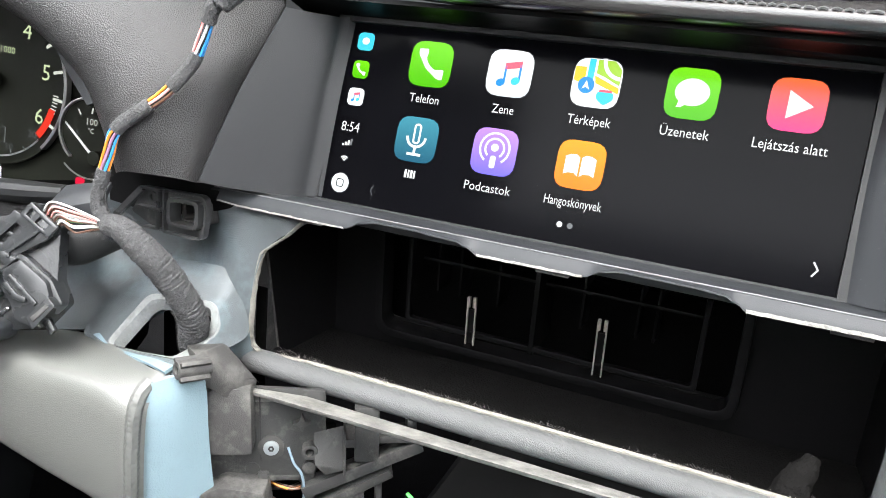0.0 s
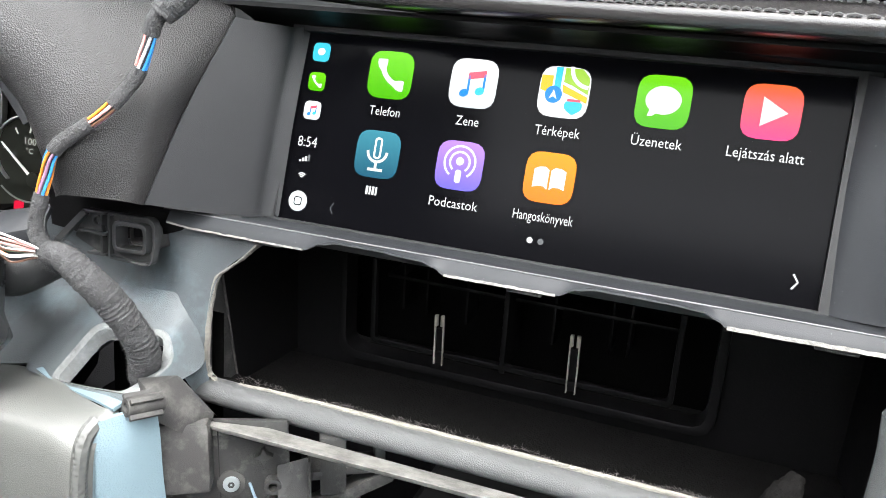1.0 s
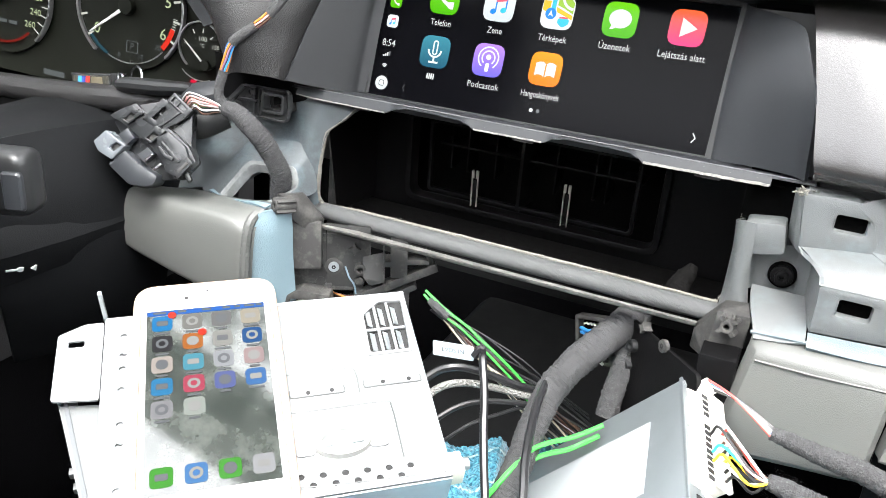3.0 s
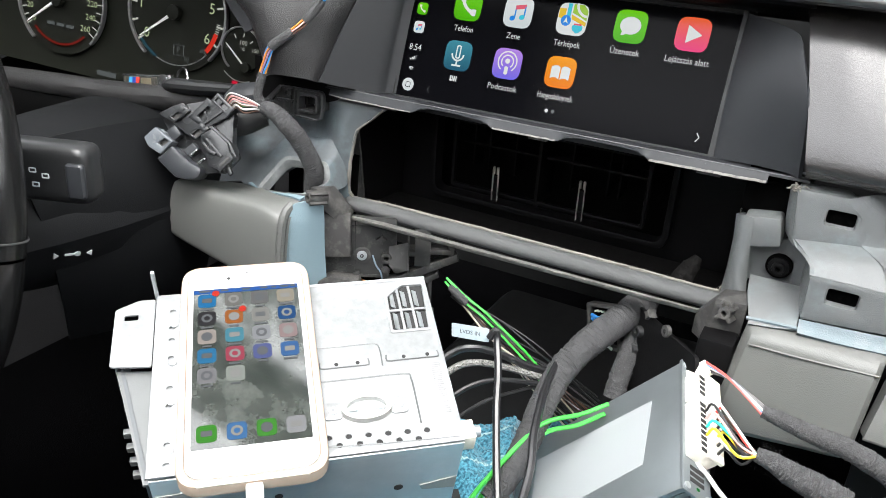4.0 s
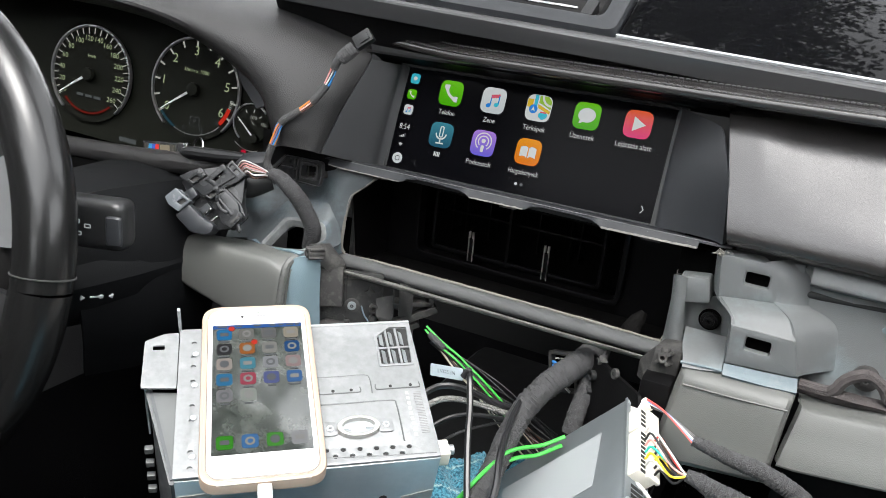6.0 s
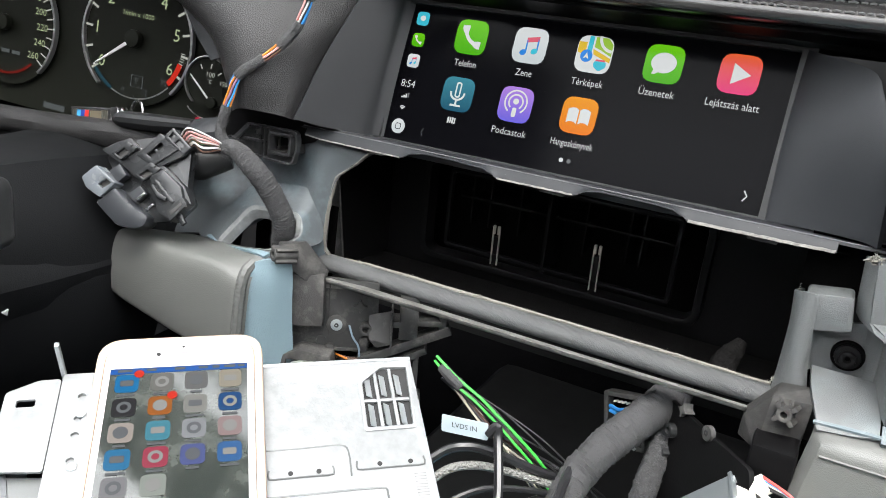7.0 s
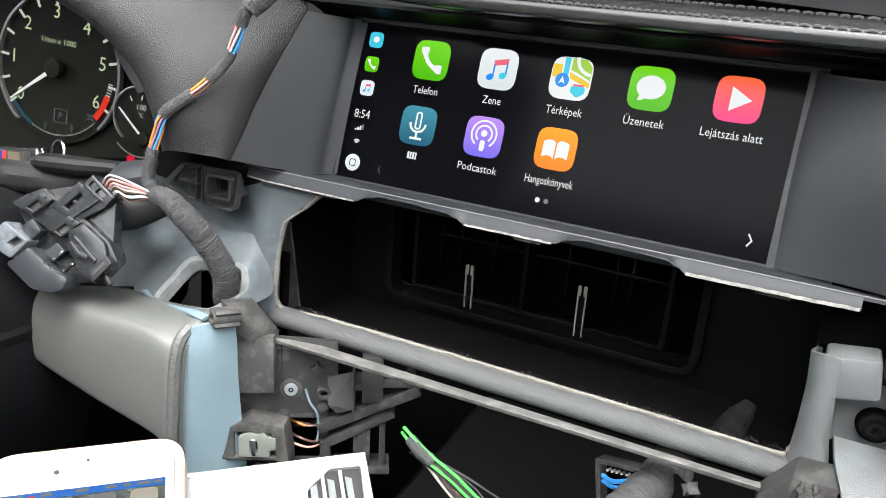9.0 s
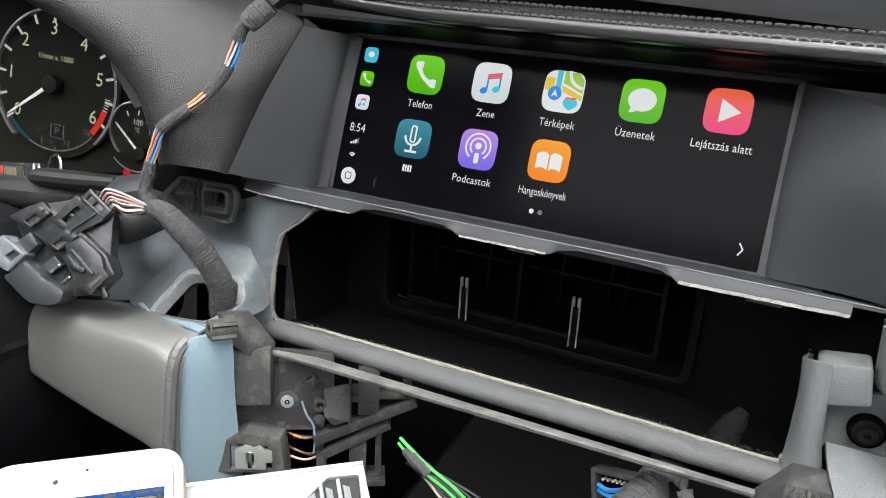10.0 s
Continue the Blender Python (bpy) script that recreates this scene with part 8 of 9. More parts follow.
for pts, r, material in (([(-0.0370, -0.0560, 0.6850), (-0.0200, -0.060, 0.6775), (-0.0020, -0.060, 0.6690), (0.0080, -0.060, 0.6625), (0.0230, -0.060, 0.6535), (0.0430, -0.0580, 0.6370), (0.060, -0.055, 0.615)], 0.0010, W_GREEN), ([(-0.0380, -0.0560, 0.6815), (-0.0230, -0.061, 0.6745), (-0.0060, -0.061, 0.6665), (0.0050, -0.061, 0.6600), (0.0200, -0.061, 0.6500), (0.0410, -0.0600, 0.6330), (0.055, -0.055, 0.610)], 0.0009, W_GREEN), ([(0.1050, -0.0900, 0.6480), (0.0905, -0.1000, 0.6400), (0.0780, -0.1180, 0.6420), (0.0702, -0.1300, 0.6389), (0.0610, -0.1550, 0.6280), (0.0500, -0.175, 0.6080), (0.046, -0.19, 0.590)], 0.0016, W_GREEN), ([(0.1040, -0.0920, 0.6410), (0.0900, -0.1050, 0.6340), (0.0770, -0.1220, 0.6350), (0.0640, -0.1400, 0.6270), (0.0540, -0.1650, 0.6080), (0.050, -0.18, 0.590)], 0.0016, W_GREEN)):
    part("wire", tube(pts, r, 8, 6), material, greens)
part("tape_band", tube([(-0.032, -0.057, 0.6795), (-0.024, -0.060, 0.6765), (-0.016, -0.060, 0.6725)], 0.0034, 10, 3, wraps=0.003), M_TAPE, greens)
rng = random.Random(5)
W_PALE = wire("pale_beige_wire", (0.45, 0.40, 0.32))
thin = thing("wire_tangle", (0.03, -0.04, 0.63), "dark tangle of thin wires deep in the console", "cable")
for k in range(28):
    s = rng.gauss(0, 0.5)
    p = V((-0.028 + rng.uniform(-0.003, 0.003), -0.058 + 0.002 * s, 0.6745 + rng.uniform(-0.0018, 0.0018)))
    q = V((0.090 + rng.uniform(-0.02, 0.02), -0.035 + 0.02 * s, 0.588 + 0.018 * rng.gauss(0, 0.6)))
    pts = [p, p.lerp(q, 0.3) + V((0, rng.uniform(-0.010, 0.006), rng.uniform(-0.004, 0.006))), p.lerp(q, 0.65) + V((0, rng.uniform(-0.010, 0.006), rng.uniform(-0.007, 0.007))), q]
    part("wire", tube(pts, rng.uniform(0.0004, 0.0008), 6, 5), rng.choice((M_RUBBER,) * 16 + (W_BROWN, W_BROWN, W_BROWN, W_BROWN, W_PALE)), thin)
for k in range(7):
    u, v, w = 0.0250 + 0.002 * (k % 3), -0.0445 - 0.0026 * k, -0.004 - 0.002 * (k % 2)
    drop_v = -0.002 + 0.0015 * (k % 4) - 0.0012 * max(0, k - 4)
    part("wire", tube([SIDE @ V((u, v, w - 0.006)), SIDE @ V((u + 0.010, v + drop_v, w + 0.001)), SIDE @ V((u + 0.019, v + 2 * drop_v - 0.001, w)), SIDE @ V((u + 0.030, v + 2 * drop_v, w - 0.008))], 0.0007, 6, 5), (W_ORANGE, W_BROWN, W_BROWN, M_RUBBER, W_BROWN, M_RUBBER, W_PINK)[k], thin)
part("wire", tube([SIDE @ V(q) for q in ((0.041, -0.022, 0.002), (0.0440, -0.030, 0.004), (0.0478, -0.036, 0.0045), (0.0490, -0.046, 0.004), (0.0480, -0.056, 0.003))], 0.0007, 6, 5), wire("pale_blue_wire", (0.13, 0.18, 0.22)), thin)
board = thing("circuit_plug", (0.075, -0.01, 0.665), "black multi-pin plug with blue wires deep in the console", "connector")
BP = frame_of((0.062, -0.012, 0.6720), (0.90, -0.30, 0.28), (-0.2, 0.2, 0.95))
part("shell", plate(BP, rrect(0.030, 0.034, 0.002, 0.012, -0.014), 0.008, [rrect(0.024, 0.028, 0.001, 0.012, -0.014)], 0.0006), M_DUSTY, board)
part("floor", plate(BP @ pose(0, 0, -0.007), rrect(0.026, 0.030, 0.001, 0.012, -0.014), 0.001), M_VOID, board)
for k in range(6):
    part("pin", box(BP, (0.003 + 0.003 * k, -0.004, -0.006), (0.0040 + 0.003 * k, -0.0029, -0.002)), M_CONN, board)
part("wire", tube([BP @ V((0.002, -0.006, 0)), BP @ V((0.010, -0.007, 0.002)), BP @ V((0.022, -0.004, 0.0))], 0.0014, 6, 4), W_BLUE, board)
part("wire", tube([BP @ V((0.002, -0.009, 0)), BP @ V((0.011, -0.010, 0.002)), BP @ V((0.022, -0.007, 0.0))], 0.0012, 6, 4), W_BLUE, board)
part("wire", tube([BP @ V((0.004, -0.018, -0.002)), BP @ V((0.012, -0.022, 0.003)), BP @ V((0.020, -0.030, 0.0))], 0.0012, 6, 4), W_WHITE, board)
twist = thing("twisted_harness", (0.2, -0.2, 0.63), "black cable wound with orange stripes on the towel", "cable")
run = [(0.1700, -0.1900, 0.6470), (0.1811, -0.2000, 0.6408), (0.1950, -0.2060, 0.6350), (0.2071, -0.2100, 0.6259), (0.2080, -0.2150, 0.6120), (0.200, -0.22, 0.598)]
part("sleeve", tube(run, 0.0024, 8, 6), M_TAPE, twist)
for k in range(7):
    i = 3 + 4 * k
    q = spline(run, 6)
    if i + 1 < len(q):
        part("stripe", tube([q[i], q[i].lerp(q[i + 1], 0.55)], 0.0027, 8, 1), W_ORANGE if k % 2 else W_RED, twist)
blk = thing("black_cable", (0.17, -0.23, 0.63), "thick black cable lying over the towel", "cable")
part("cable", tube([(0.1500, -0.2100, 0.6500), (0.1637, -0.2200, 0.6449), (0.1760, -0.2280, 0.6380), (0.1850, -0.2340, 0.6280), (0.1920, -0.2400, 0.6150), (0.194, -0.25, 0.600)], 0.0030, 10, 6), M_TAPE, blk)

# ---- removed centre trim with air vent, lying on the dashboard top ----
M_BAND = mat("satin_graphite_trim", (0.040, 0.040, 0.041), 0.20, bump=0.06, grain=1800, scale=20, stain=(0.13, 0.13, 0.13), stain_scale=600, stain_lo=0.72, stain_hi=0.8)
TR = frame_of((-0.142, -0.020, 0.9475), (0.432, 0.020, -0.0215), (0.0, 0.866, 0.5))
trim_panel = thing("removed_dashboard_trim", TR, "dusty piano black dashboard trim with an air vent lying on the dashboard", "trim panel")
part("lower_band", box(TR, (-0.10, -0.008, -0.018), (0.52, 0.0, 0.001), 0.0035, 3), M_BAND, trim_panel, "satin graphite lower band")
part("silver_edge", box(TR, (0.2145, -0.0010, -0.010), (0.52, 0.0014, 0.0026), 0.0006, 2), mat("satin_silver_strip", (0.45, 0.46, 0.47), 0.35, 0.6, bump=0.05, grain=900), trim_panel, "thin bright silver edge line")
part("gloss_panel", box(TR, (0.2145, 0.0024, -0.016), (0.52, 0.125, -0.0008), 0.003, 3), M_GLOSS, trim_panel, "dusty piano black panel")
vent = part("vent_frame", plate(TR @ pose(0, 0, 0.005), outline([(-0.10, 0.0006), (0.2128, 0.0006, 0.010), (0.2128, 0.118, 0.014), (-0.10, 0.118)], 0.006, 5), 0.024, [outline([(-0.07, 0.018), (0.198, 0.018), (0.198, 0.100), (-0.07, 0.100)], 0.007, 4)], 0.0035), M_BEZEL, trim_panel, "black air vent frame with rounded corners")
part("vent_inner_frame", plate(TR @ pose(0, 0, -0.004), outline([(-0.0705, 0.0175), (0.1985, 0.0175), (0.1985, 0.1005), (-0.0705, 0.1005)], 0.007, 4), 0.018, [outline([(-0.064, 0.024), (0.191, 0.024), (0.191, 0.094), (-0.064, 0.094)], 0.004, 3)], 0.001), M_DUCT, vent)
for k in range(5):
    sl = part("slat", box(TR @ pose(0.0635, 0.032 + 0.0145 * k, -0.010, 28, 0, 0), (-0.1275, -0.0062, -0.0010), (0.1275, 0.0062, 0.0010), 0.0008, 2), M_DUCT, vent)
    if k < 2:
        part("chrome_strip", box(TR @ pose(0.0560, 0.0265 + 0.0145 * k, -0.0068, 28, 0, 0), (-0.116, -0.0012, -0.0006), (0.116, 0.0012, 0.0010), 0.0004, 1), M_CHROME, sl, "bright chrome strip")
part("vent_thumbwheel", box(TR @ pose(0.1835, 0.0345, -0.003), (-0.0048, -0.0105, -0.01), (0.0048, 0.0105, 0.0035), 0.0015, 2), M_PLASTIC, vent, "black slider knob")
# Added bodies block light from behind and darken the gap below the band.
part("light_blocker", box(TR, (-0.10, 0.006, -0.052), (0.52, 0.124, -0.0415), 0.004), M_DUCT, trim_panel, "added black body that blocks light under the trim")
part("light_blocker_rib", box(TR, (-0.10, 0.003, -0.052), (0.52, 0.009, -0.017)), M_DUCT, trim_panel)
part("vent_back", box(TR, (-0.09, 0.012, -0.040), (0.205, 0.106, -0.030)), M_VOID, vent)

# ---- towel heaped over the centre console ----
TU, TV, T0 = V((0.7470, 0.6648)), V((0.6720, -0.7400)), V((0.0055, -0.275))
RIDGE = [(-0.24, 0.500), (-0.17, 0.528), (-0.135, 0.566), (-0.103, 0.596), (-0.071, 0.621), (-0.0276, 0.6445), (0.017, 0.6555), (0.040, 0.6490), (0.062, 0.6335), (0.090, 0.6000), (0.13, 0.582), (0.18, 0.582), (0.30, 0.578)]


def ramp01(a, b, x):
    t = max(0.0, min(1.0, (x - a) / (b - a)))
    return t * t * (3 - 2 * t)


def ridge_height(u):
    for (a, za), (b, zb) in zip(RIDGE, RIDGE[1:]):
        if u <= b:
            return za + (zb - za) * max(0.0, (u - a) / (b - a))
    return RIDGE[-1][1]


def towel_height(u, v):
    """Height of the cloth: pressed flat under the heavy box, heaped along its front, in soft folds towards the seats."""
    p = T0 + TU * u + TV * v
    top = sum(ridge_height(u + d) for d in (-0.014, -0.007, 0, 0.007, 0.014)) / 5
    under = min(0.590, 0.548 - 0.36 * v) if u < 0.13 else 0.582
    beside = ramp01(0.105, 0.135, u)
    rise = max(ramp01(0.004, 0.028, v), beside)
    z = under + (top - under) * rise
    if v > 0.030:
        z -= 0.40 * (v - 0.030) * (1 - 0.75 * beside) - 0.004
        front = ramp01(0.030, 0.06, v)
        z -= 0.013 * math.exp(-(((v - 0.082 + 0.22 * u) / 0.012) ** 2)) * ramp01(-0.13, -0.09, u) * (1 - ramp01(0.0, 0.05, u))
        z += 0.008 * math.exp(-(((v - 0.112 + 0.30 * u) / 0.016) ** 2)) * front
        z -= 0.010 * math.exp(-(((u - 0.075 - 0.35 * v) / 0.012) ** 2)) * front
        z += 0.008 * math.exp(-(((u - 0.165 - 0.30 * v) / 0.018) ** 2)) * front
    z += 0.0045 * math.sin(85 * p.x + 28 * p.y + 3 * noise.noise(V((p.x * 14, p.y * 14, 0)))) * beside
    z += 0.004 * noise.noise(V((u * 30, v * 30, 1.7))) * rise + 0.0012 * noise.noise(V((u * 130, v * 130, 4.0)))
    nz = MOD.to_3x3() @ V((0, 0, 1))
    o = MOD @ V((0, 0, -0.024))
    under_module = o.z - (nz.x * (p.x - o.x) + nz.y * (p.y - o.y)) / nz.z
    q = MOD.inverted() @ V((p.x, p.y, under_module))
    w = ramp01(-0.20, -0.165, q.y) * (1 - ramp01(0.0, 0.03, q.y)) * ramp01(-0.05, -0.01, q.x) * (1 - ramp01(0.10, 0.14, q.x))
    if under_module < z:
        z += (under_module - z) * w
    z -= 0.22 * ramp01(0.186, 0.235, p.x + 0.012 * noise.noise(V((p.y * 25, 0, 8)))) ** 1.3
    z -= 0.10 * ramp01(-0.118, -0.19, p.x)
    return p, z


def towel_cloth():
    m = bpy.data.materials.new("blue_terry_cloth")
    m.use_nodes = True
    n, l = m.node_tree.nodes, m.node_tree.links
    b = n["Principled BSDF"]
    b.inputs["Roughness"].default_value = 0.95
    b.inputs["Specular IOR Level"].default_value = 0.1
    b.inputs["Sheen Weight"].default_value = 0.35
    b.inputs["Sheen Roughness"].default_value = 0.5
    uv = n.new("ShaderNodeUVMap")
    sep = n.new("ShaderNodeSeparateXYZ")
    l.new(uv.outputs[0], sep.inputs[0])
    wob = n.new("ShaderNodeTexNoise")
    wob.inputs["Scale"].default_value, wob.inputs["Detail"].default_value = 60, 4
    l.new(uv.outputs[0], wob.inputs["Vector"])

    def calc(op, a, c):
        k = n.new("ShaderNodeMath")
        k.operation = op
        for s, q in zip(k.inputs, (a, c)):
            if isinstance(q, (int, float)):
                s.default_value = q
            else:
                l.new(q, s)
        return k.outputs[0]

    s = calc("ADD", sep.outputs["Y"], calc("MULTIPLY", wob.outputs["Fac"], 0.0045))
    s = calc("ABSOLUTE", calc("SUBTRACT", calc("FRACT", calc("MULTIPLY", s, 1 / 0.0315), 0), 0.5), 0)
    line = n.new("ShaderNodeMapRange")
    line.inputs["From Min"].default_value, line.inputs["From Max"].default_value = 0.055, 0.015
    l.new(s, line.inputs["Value"])
    speck = n.new("ShaderNodeTexNoise")
    speck.inputs["Scale"].default_value = 520
    l.new(uv.outputs[0], speck.inputs["Vector"])
    tone = n.new("ShaderNodeMix")
    tone.data_type = "RGBA"
    tone.inputs["A"].default_value, tone.inputs["B"].default_value = (0.014, 0.075, 0.115, 1), (0.085, 0.27, 0.35, 1)
    loops = n.new("ShaderNodeMapRange")
    loops.inputs["From Min"].default_value, loops.inputs["From Max"].default_value = 0.36, 0.64
    l.new(speck.outputs["Fac"], loops.inputs["Value"])
    l.new(loops.outputs["Result"], tone.inputs["Factor"])
    mix = n.new("ShaderNodeMix")
    mix.data_type = "RGBA"
    mix.inputs["B"].default_value = (0.34, 0.46, 0.44, 1)
    patch = n.new("ShaderNodeMapRange")
    patch.inputs["From Min"].default_value, patch.inputs["From Max"].default_value = 0.38, 0.55
    l.new(speck.outputs["Fac"], patch.inputs["Value"])
    l.new(calc("MULTIPLY", line.outputs["Result"], calc("ADD", calc("MULTIPLY", patch.outputs["Result"], 0.6), 0.3)), mix.inputs["Factor"])
    l.new(tone.outputs["Result"], mix.inputs["A"])
    l.new(mix.outputs["Result"], b.inputs["Base Color"])
    return m


def towel():
    rng = random.Random(11)
    nu, nv, step = 330, 310, 0.00148
    bm = bmesh.new()
    uvl = bm.loops.layers.uv.new("UVMap")
    grid, coord = [], {}
    for i in range(nu):
        col, run, last = [], 0.0, None
        for j in range(nv):
            u, v = -0.215 + step * i, -0.150 + step * j
            p, z = towel_height(u, v)
            q = V((p.x, p.y, z))
            if last:
                run += (q - last).length
            last = q
            vert = bm.verts.new(q + V((rng.uniform(-1, 1), rng.uniform(-1, 1), 3.6 * noise.noise(q * 380) + 3.0 * noise.noise(q * 800))) * 0.0006)
            coord[vert] = (u, run)
            col.append(vert)
        grid.append(col)
    for i in range(nu - 1):
        for j in range(nv - 1):
            u, v = -0.215 + step * i, -0.150 + step * j
            if u < -0.165 or (u < -0.06 and v < 0.012):
                continue
            f = bm.faces.new((grid[i][j], grid[i][j + 1], grid[i + 1][j + 1], grid[i + 1][j]))
            for lp in f.loops:
                lp[uvl].uv = coord[lp.vert]
    me = bpy.data.meshes.new("towel")
    bm.to_mesh(me)
    bm.free()
    me.materials.append(towel_cloth())
    for p in me.polygons:
        p.use_smooth = True
    return tagged(new("towel", me), "crumpled blue terry towel with pale stripes under the removed units", "towel")


towel()

# ---- cabin shell ----
M_HEADLINER = mat("grey_cloth_headliner", (0.42, 0.41, 0.39), 0.95, bump=0.5, grain=900, vary=0.06)
M_DOORTRIM = mat("black_door_trim", (0.025, 0.025, 0.026), 0.55, bump=0.4, grain=600, cells=True)


def clear_pane():
    m = bpy.data.materials.new("clear_car_glass")
    m.use_nodes = True
    n, l = m.node_tree.nodes, m.node_tree.links
    n.clear()
    o, mx, tr, gl = n.new("ShaderNodeOutputMaterial"), n.new("ShaderNodeMixShader"), n.new("ShaderNodeBsdfTransparent"), n.new("ShaderNodeBsdfGlossy")
    tr.inputs["Color"].default_value = (0.90, 0.90, 0.895, 1)
    gl.inputs["Roughness"].default_value = 0.02
    mx.inputs[0].default_value = 0.06
    l.new(tr.outputs[0], mx.inputs[1])
    l.new(gl.outputs[0], mx.inputs[2])
    l.new(mx.outputs[0], o.inputs[0])
    return m


M_PANE = clear_pane()


def pane(name, m, loop, owner=None):
    ob = part(name, plate(m, loop, 0.004), M_PANE, owner)
    ob.visible_shadow = False
    return ob


def setting(name, bm, material, label, category):
    return single(name, bm, material, label, category, kind="structure")


I4 = Matrix()
setting("floor", box(I4, (-0.76, -2.2, 0.26), (0.76, 0.74, 0.30)), M_CARPET, "black carpeted car floor", "floor")
setting("wall_front", box(I4, (-0.76, 0.72, 0.26), (0.76, 0.76, 0.985)), M_PLASTIC, "dark bulkhead behind the dashboard", "wall")
SIDE = [(-2.2, 0.26), (0.72, 0.26), (0.72, 0.985), (-0.10, 1.40), (-2.2, 1.40)]
# Unseen side windows; their edges are set to limit the incoming sun.
FRONT_W = [(-0.665, 1.012), (0.44, 1.012), (-0.10, 1.335), (-0.665, 1.335)]
REAR_W = [(-1.98, 1.02), (-1.52, 1.02), (-1.52, 1.31), (-1.88, 1.31)]
for side, name in ((-1, "west"), (1, "east")):
    m = frame_of((0.76 * side, 0, 0), (0, -side, 0), (0, 0, 1))
    flip = lambda loop: [(-side * p[0], p[1]) for p in loop]
    wall = setting("wall_" + name, plate(m, flip(SIDE), 0.06, [outline(flip(FRONT_W), 0.03), outline(flip(REAR_W), 0.03)]), M_DOORTRIM, "black door trim with side windows", "wall")
    pane("pane", m @ pose(0, 0, -0.03), outline(flip(FRONT_W), 0.03), wall)
    pane("pane", m @ pose(0, 0, -0.03), outline(flip(REAR_W), 0.03), wall)
# Unseen sunroof opening, enlarged to let more light in from above.
roof = setting("ceiling", plate(frame_of((0, 0, 1.40), (1, 0, 0), (0, 1, 0)), [(-0.82, -2.2), (0.82, -2.2), (0.82, -0.13), (-0.82, -0.13)], 0.03, [outline([(-0.60, -1.62), (0.60, -1.62), (0.60, -0.22), (-0.60, -0.22)], 0.05)]), M_HEADLINER, "grey cloth roof lining with a glass sunroof", "ceiling")
SUNROOF = frame_of((0, 0, 1.392), (1, 0, 0), (0, 1, 0))
win = thing("window_1", SUNROOF, "clear glass sunroof in the roof lining", "sunroof", kind="structure")
pane("pane", SUNROOF, outline([(-0.605, -1.625), (0.605, -1.625), (0.605, -0.215), (-0.605, -0.215)], 0.05), win)
WS = frame_of((0, 0.735, 0.985), (1, 0, 0), (0, -0.865, 0.415))
ws = thing("window_2", WS, "clear raked windscreen above the dashboard", "windscreen", kind="structure")
pane("pane", WS, [(-0.76, 0), (0.76, 0), (0.76, 0.985), (-0.76, 0.985)], ws)
part("black_border", plate(WS @ pose(0, 0, -0.006), [(-0.78, -0.02), (0.78, -0.02), (0.78, 0.985), (-0.78, 0.985)], 0.002, [outline([(-0.70, 0.03), (0.70, 0.03), (0.64, 0.93), (-0.64, 0.93)], 0.04)]), M_DUCT, ws)
BACK = frame_of((0, -2.2, 0), (1, 0, 0), (0, 0, 1))
rear = setting("wall_back", plate(BACK, [(-0.82, 0.26), (0.82, 0.26), (0.82, 1.40), (-0.82, 1.40)], 0.04, [outline([(-0.60, 1.02), (0.60, 1.02), (0.52, 1.33), (-0.52, 1.33)], 0.05)]), M_DOORTRIM, "dark rear wall with the rear window", "wall")
pane("pane", BACK @ pose(0, 0, -0.02), outline([(-0.60, 1.02), (0.60, 1.02), (0.52, 1.33), (-0.52, 1.33)], 0.05), rear)
setting("console", box(I4, (-0.125, -1.0, 0.30), (0.165, 0.30, 0.505), 0.02, 3), M_DUCT, "black centre console between the front seats", "console")


def seat(x, front, top, label):
    s = thing("car_chair", (x, front - 0.25, 0.30), label, "car seat", "front seats")
    part("seat_base", box(I4, (x - 0.19, front - 0.46, 0.30), (x + 0.19, front - 0.06, top - 0.10), 0.02), M_PLASTIC, s)
    part("cushion", box(I4, (x - 0.17, front - 0.50, top - 0.11), (x + 0.17, front + 0.01, top - 0.012), 0.035, 4), M_SEAT, s)
    for k in (-1, 1):
        part("bolster", box(pose(x + k * 0.205, 0, 0, 0, k * 6, 0), (-0.045, front - 0.50, top - 0.12), (0.045, front - 0.01, top + 0.012), 0.035, 4), M_SEAT, s)
    lean = pose(x, front - 0.50, top - 0.06, -18, 0, 0)
    part("backrest", box(lean, (-0.24, -0.14, 0.0), (0.24, -0.02, 0.62), 0.05, 4), M_SEAT, s)
    part("headrest", box(lean, (-0.13, -0.12, 0.65), (0.13, -0.03, 0.83), 0.04, 4), M_SEAT, s)
    for k in (-0.06, 0.06):
        part("headrest_post", tube([lean @ V((k, -0.08, 0.60)), lean @ V((k, -0.08, 0.67))], 0.006), M_CHROME, s)
    return s


seat(-0.395, -0.335, 0.500, "black leather driver's seat beside the console")
seat(0.425, -0.470, 0.480, "black leather front passenger seat beside the console")
bench = thing("rear_bench", (0, -1.7, 0.30), "black leather rear bench against the back wall", "seat")
part("cushion", box(I4, (-0.70, -1.95, 0.30), (0.70, -1.45, 0.52), 0.05, 3), M_SEAT, bench)
part("backrest", box(pose(0, -1.95, 0.45, -12, 0, 0), (-0.70, -0.12, 0.0), (0.70, 0.02, 0.62), 0.05, 3), M_SEAT, bench)

# ---- outside ----
M_ASPHALT = mat("grey_asphalt", (0.06, 0.06, 0.06), 0.9, bump=0.6, grain=60, scale=3, vary=0.3)
M_LEAF = mat("green_leaves", (0.055, 0.085, 0.03), 0.55, bump=0.0, scale=2, vary=0.5)
M_BARK = mat("brown_bark", (0.10, 0.075, 0.055), 0.9, bump=1.0, grain=40, scale=8, vary=0.4)
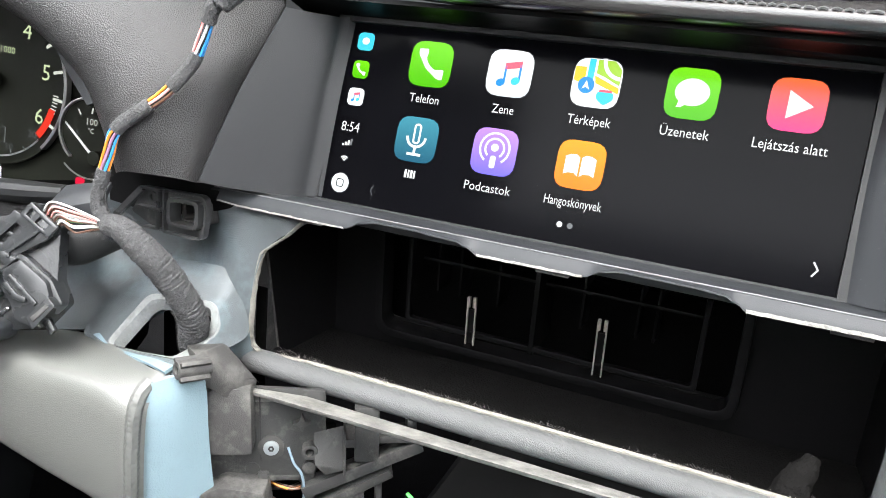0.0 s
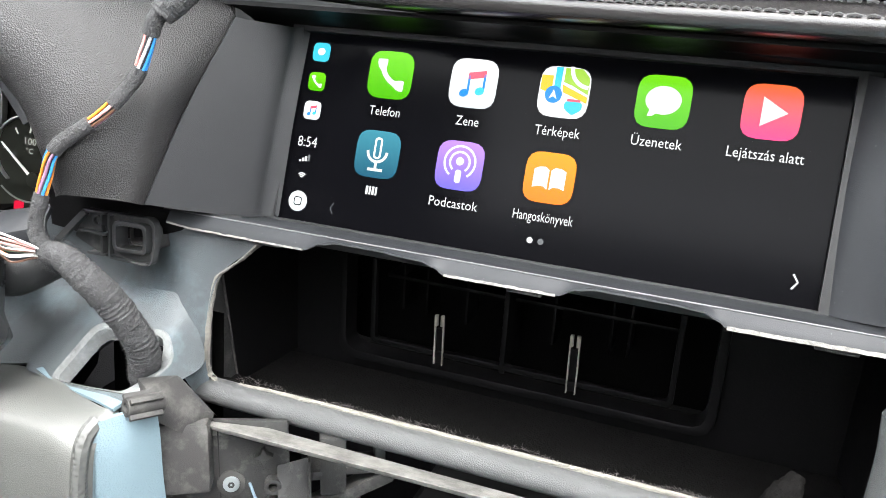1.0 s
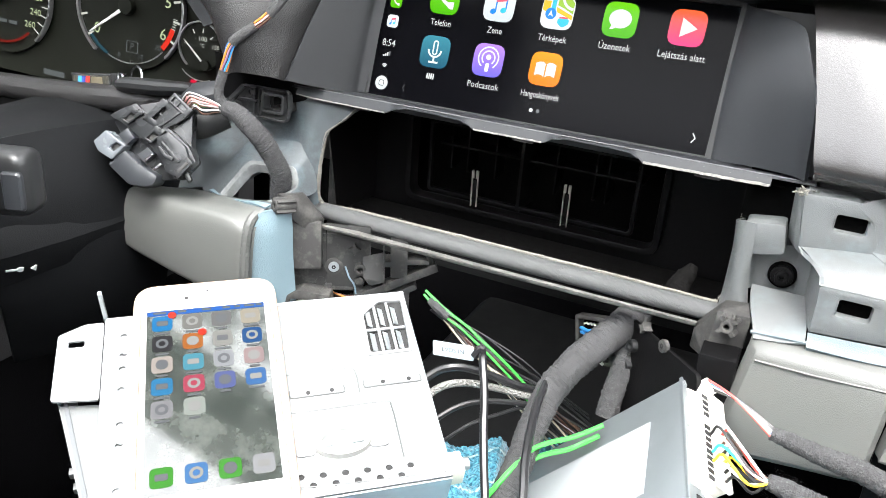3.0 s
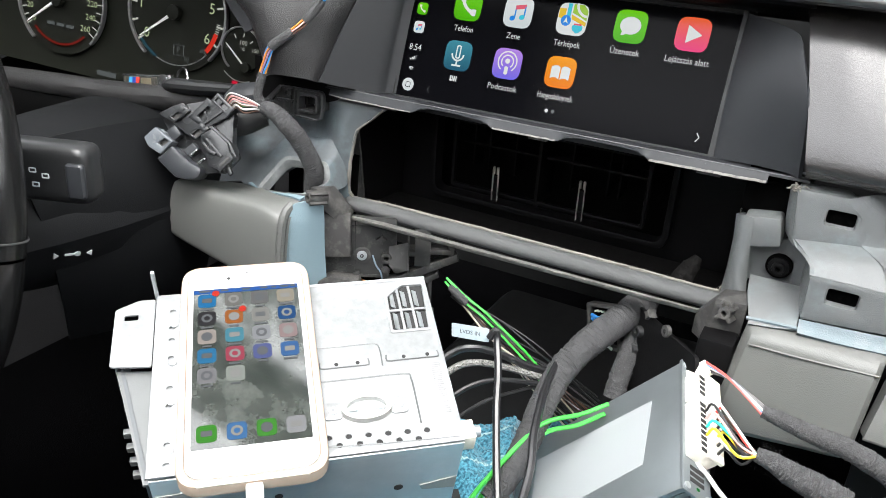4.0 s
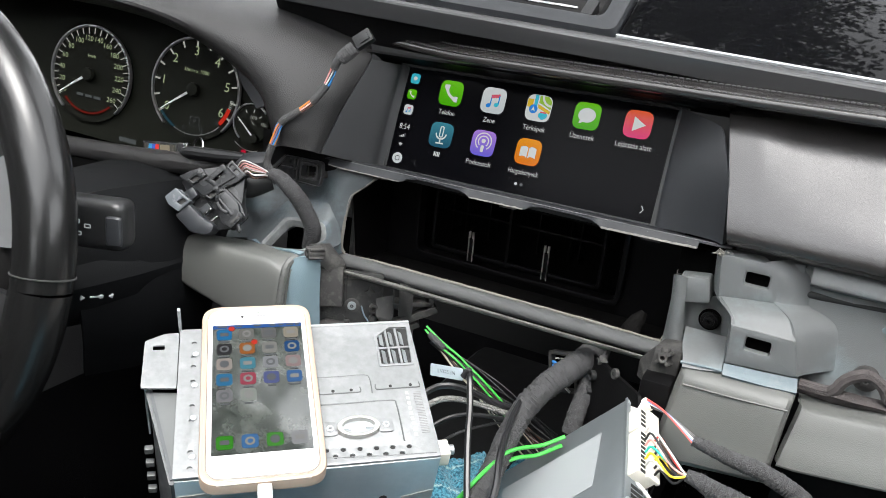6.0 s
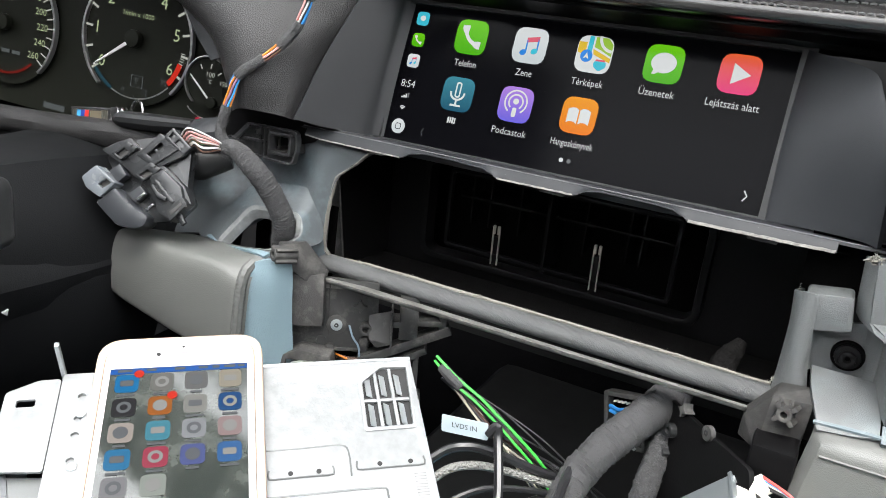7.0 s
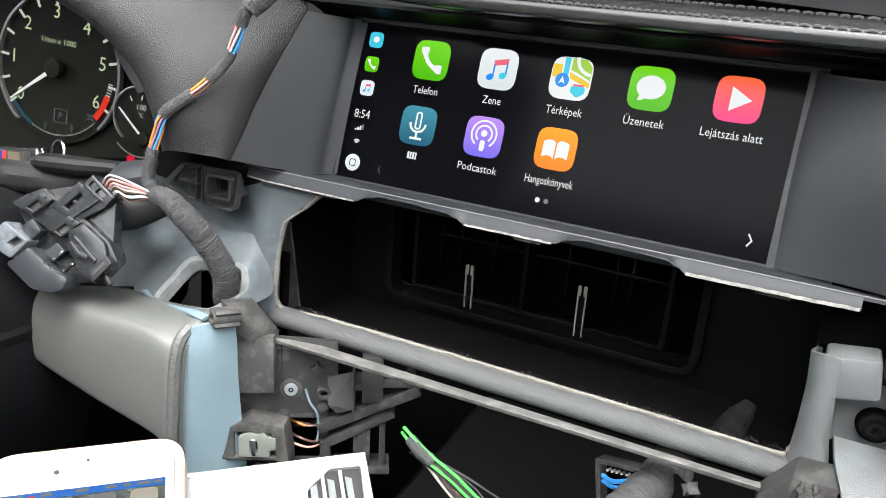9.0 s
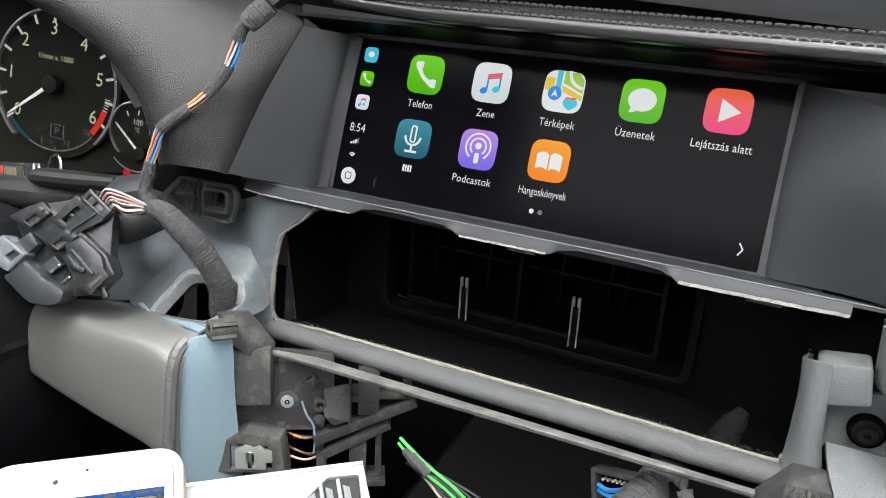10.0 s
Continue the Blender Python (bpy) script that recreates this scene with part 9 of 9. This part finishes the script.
setting("ground", plate(Matrix(), [(-400, -400), (400, -400), (400, 400), (-400, 400)], 0.2), M_ASPHALT, "grey asphalt ground under the car", "ground")


def tree(at, height, crown_at, spread, leaves, seed, label):
    rng = random.Random(seed)
    t = thing("tree", at, label, "tree", "trees round the car")
    at, crown_at = V(at), V(crown_at)
    part("trunk", tube([at, at + V((0.1, 0.05, height * 0.3)), at.lerp(crown_at, 0.6) + V((0, 0, height * 0.15)), crown_at], [0.20, 0.15, 0.11, 0.05], 10, 5), M_BARK, t)
    limbs, tips = bmesh.new(), []
    for k in range(16):
        a, e = rng.uniform(0, 6.283), rng.uniform(-0.5, 0.9)
        tip = crown_at + V((math.cos(a) * spread[0], math.sin(a) * spread[1], e * spread[2])) * rng.uniform(0.55, 1.0)
        mid = crown_at.lerp(tip, 0.5) + V((rng.uniform(-0.2, 0.2), rng.uniform(-0.2, 0.2), rng.uniform(0, 0.3)))
        tube([crown_at - V((0, 0, rng.uniform(0, 0.5))), mid, tip], [0.05, 0.03, 0.01], 6, 3, limbs)
        tips += [tip, mid, mid.lerp(tip, 0.5), mid.lerp(tip, 0.75)]
    part("limbs", limbs, M_BARK, t)
    crown = bmesh.new()
    for k in range(leaves):
        c = rng.choice(tips) + V((rng.gauss(0, 0.28), rng.gauss(0, 0.28), rng.gauss(0, 0.16)))
        d = V((rng.gauss(0, 1), rng.gauss(0, 1), rng.gauss(0, 0.6))).normalized() * rng.uniform(0.035, 0.065)
        w = d.cross(V((rng.gauss(0, 0.5), rng.gauss(0, 0.5), 1))).normalized() * d.length * 0.45
        crown.faces.new([crown.verts.new(q) for q in (c - d, c + w, c + d, c - w)])
    part("crown", crown, M_LEAF, t, smooth=0)
    return t


tree((-2.6, 3.2, 0), 4.6, (-1.2, 2.5, 4.8), (2.0, 1.5, 0.9), 17000, 3, "leafy green tree leaning over the parked car")
tree((3.4, 7.5, 0), 5.5, (2.9, 7.0, 4.6), (2.6, 2.0, 1.6), 4200, 5, "leafy green tree ahead of the parked car")
tree((-3.0, 9.0, 0), 6.0, (-2.6, 8.6, 5.0), (2.6, 2.0, 1.8), 4200, 8, "tall leafy green tree ahead of the parked car")
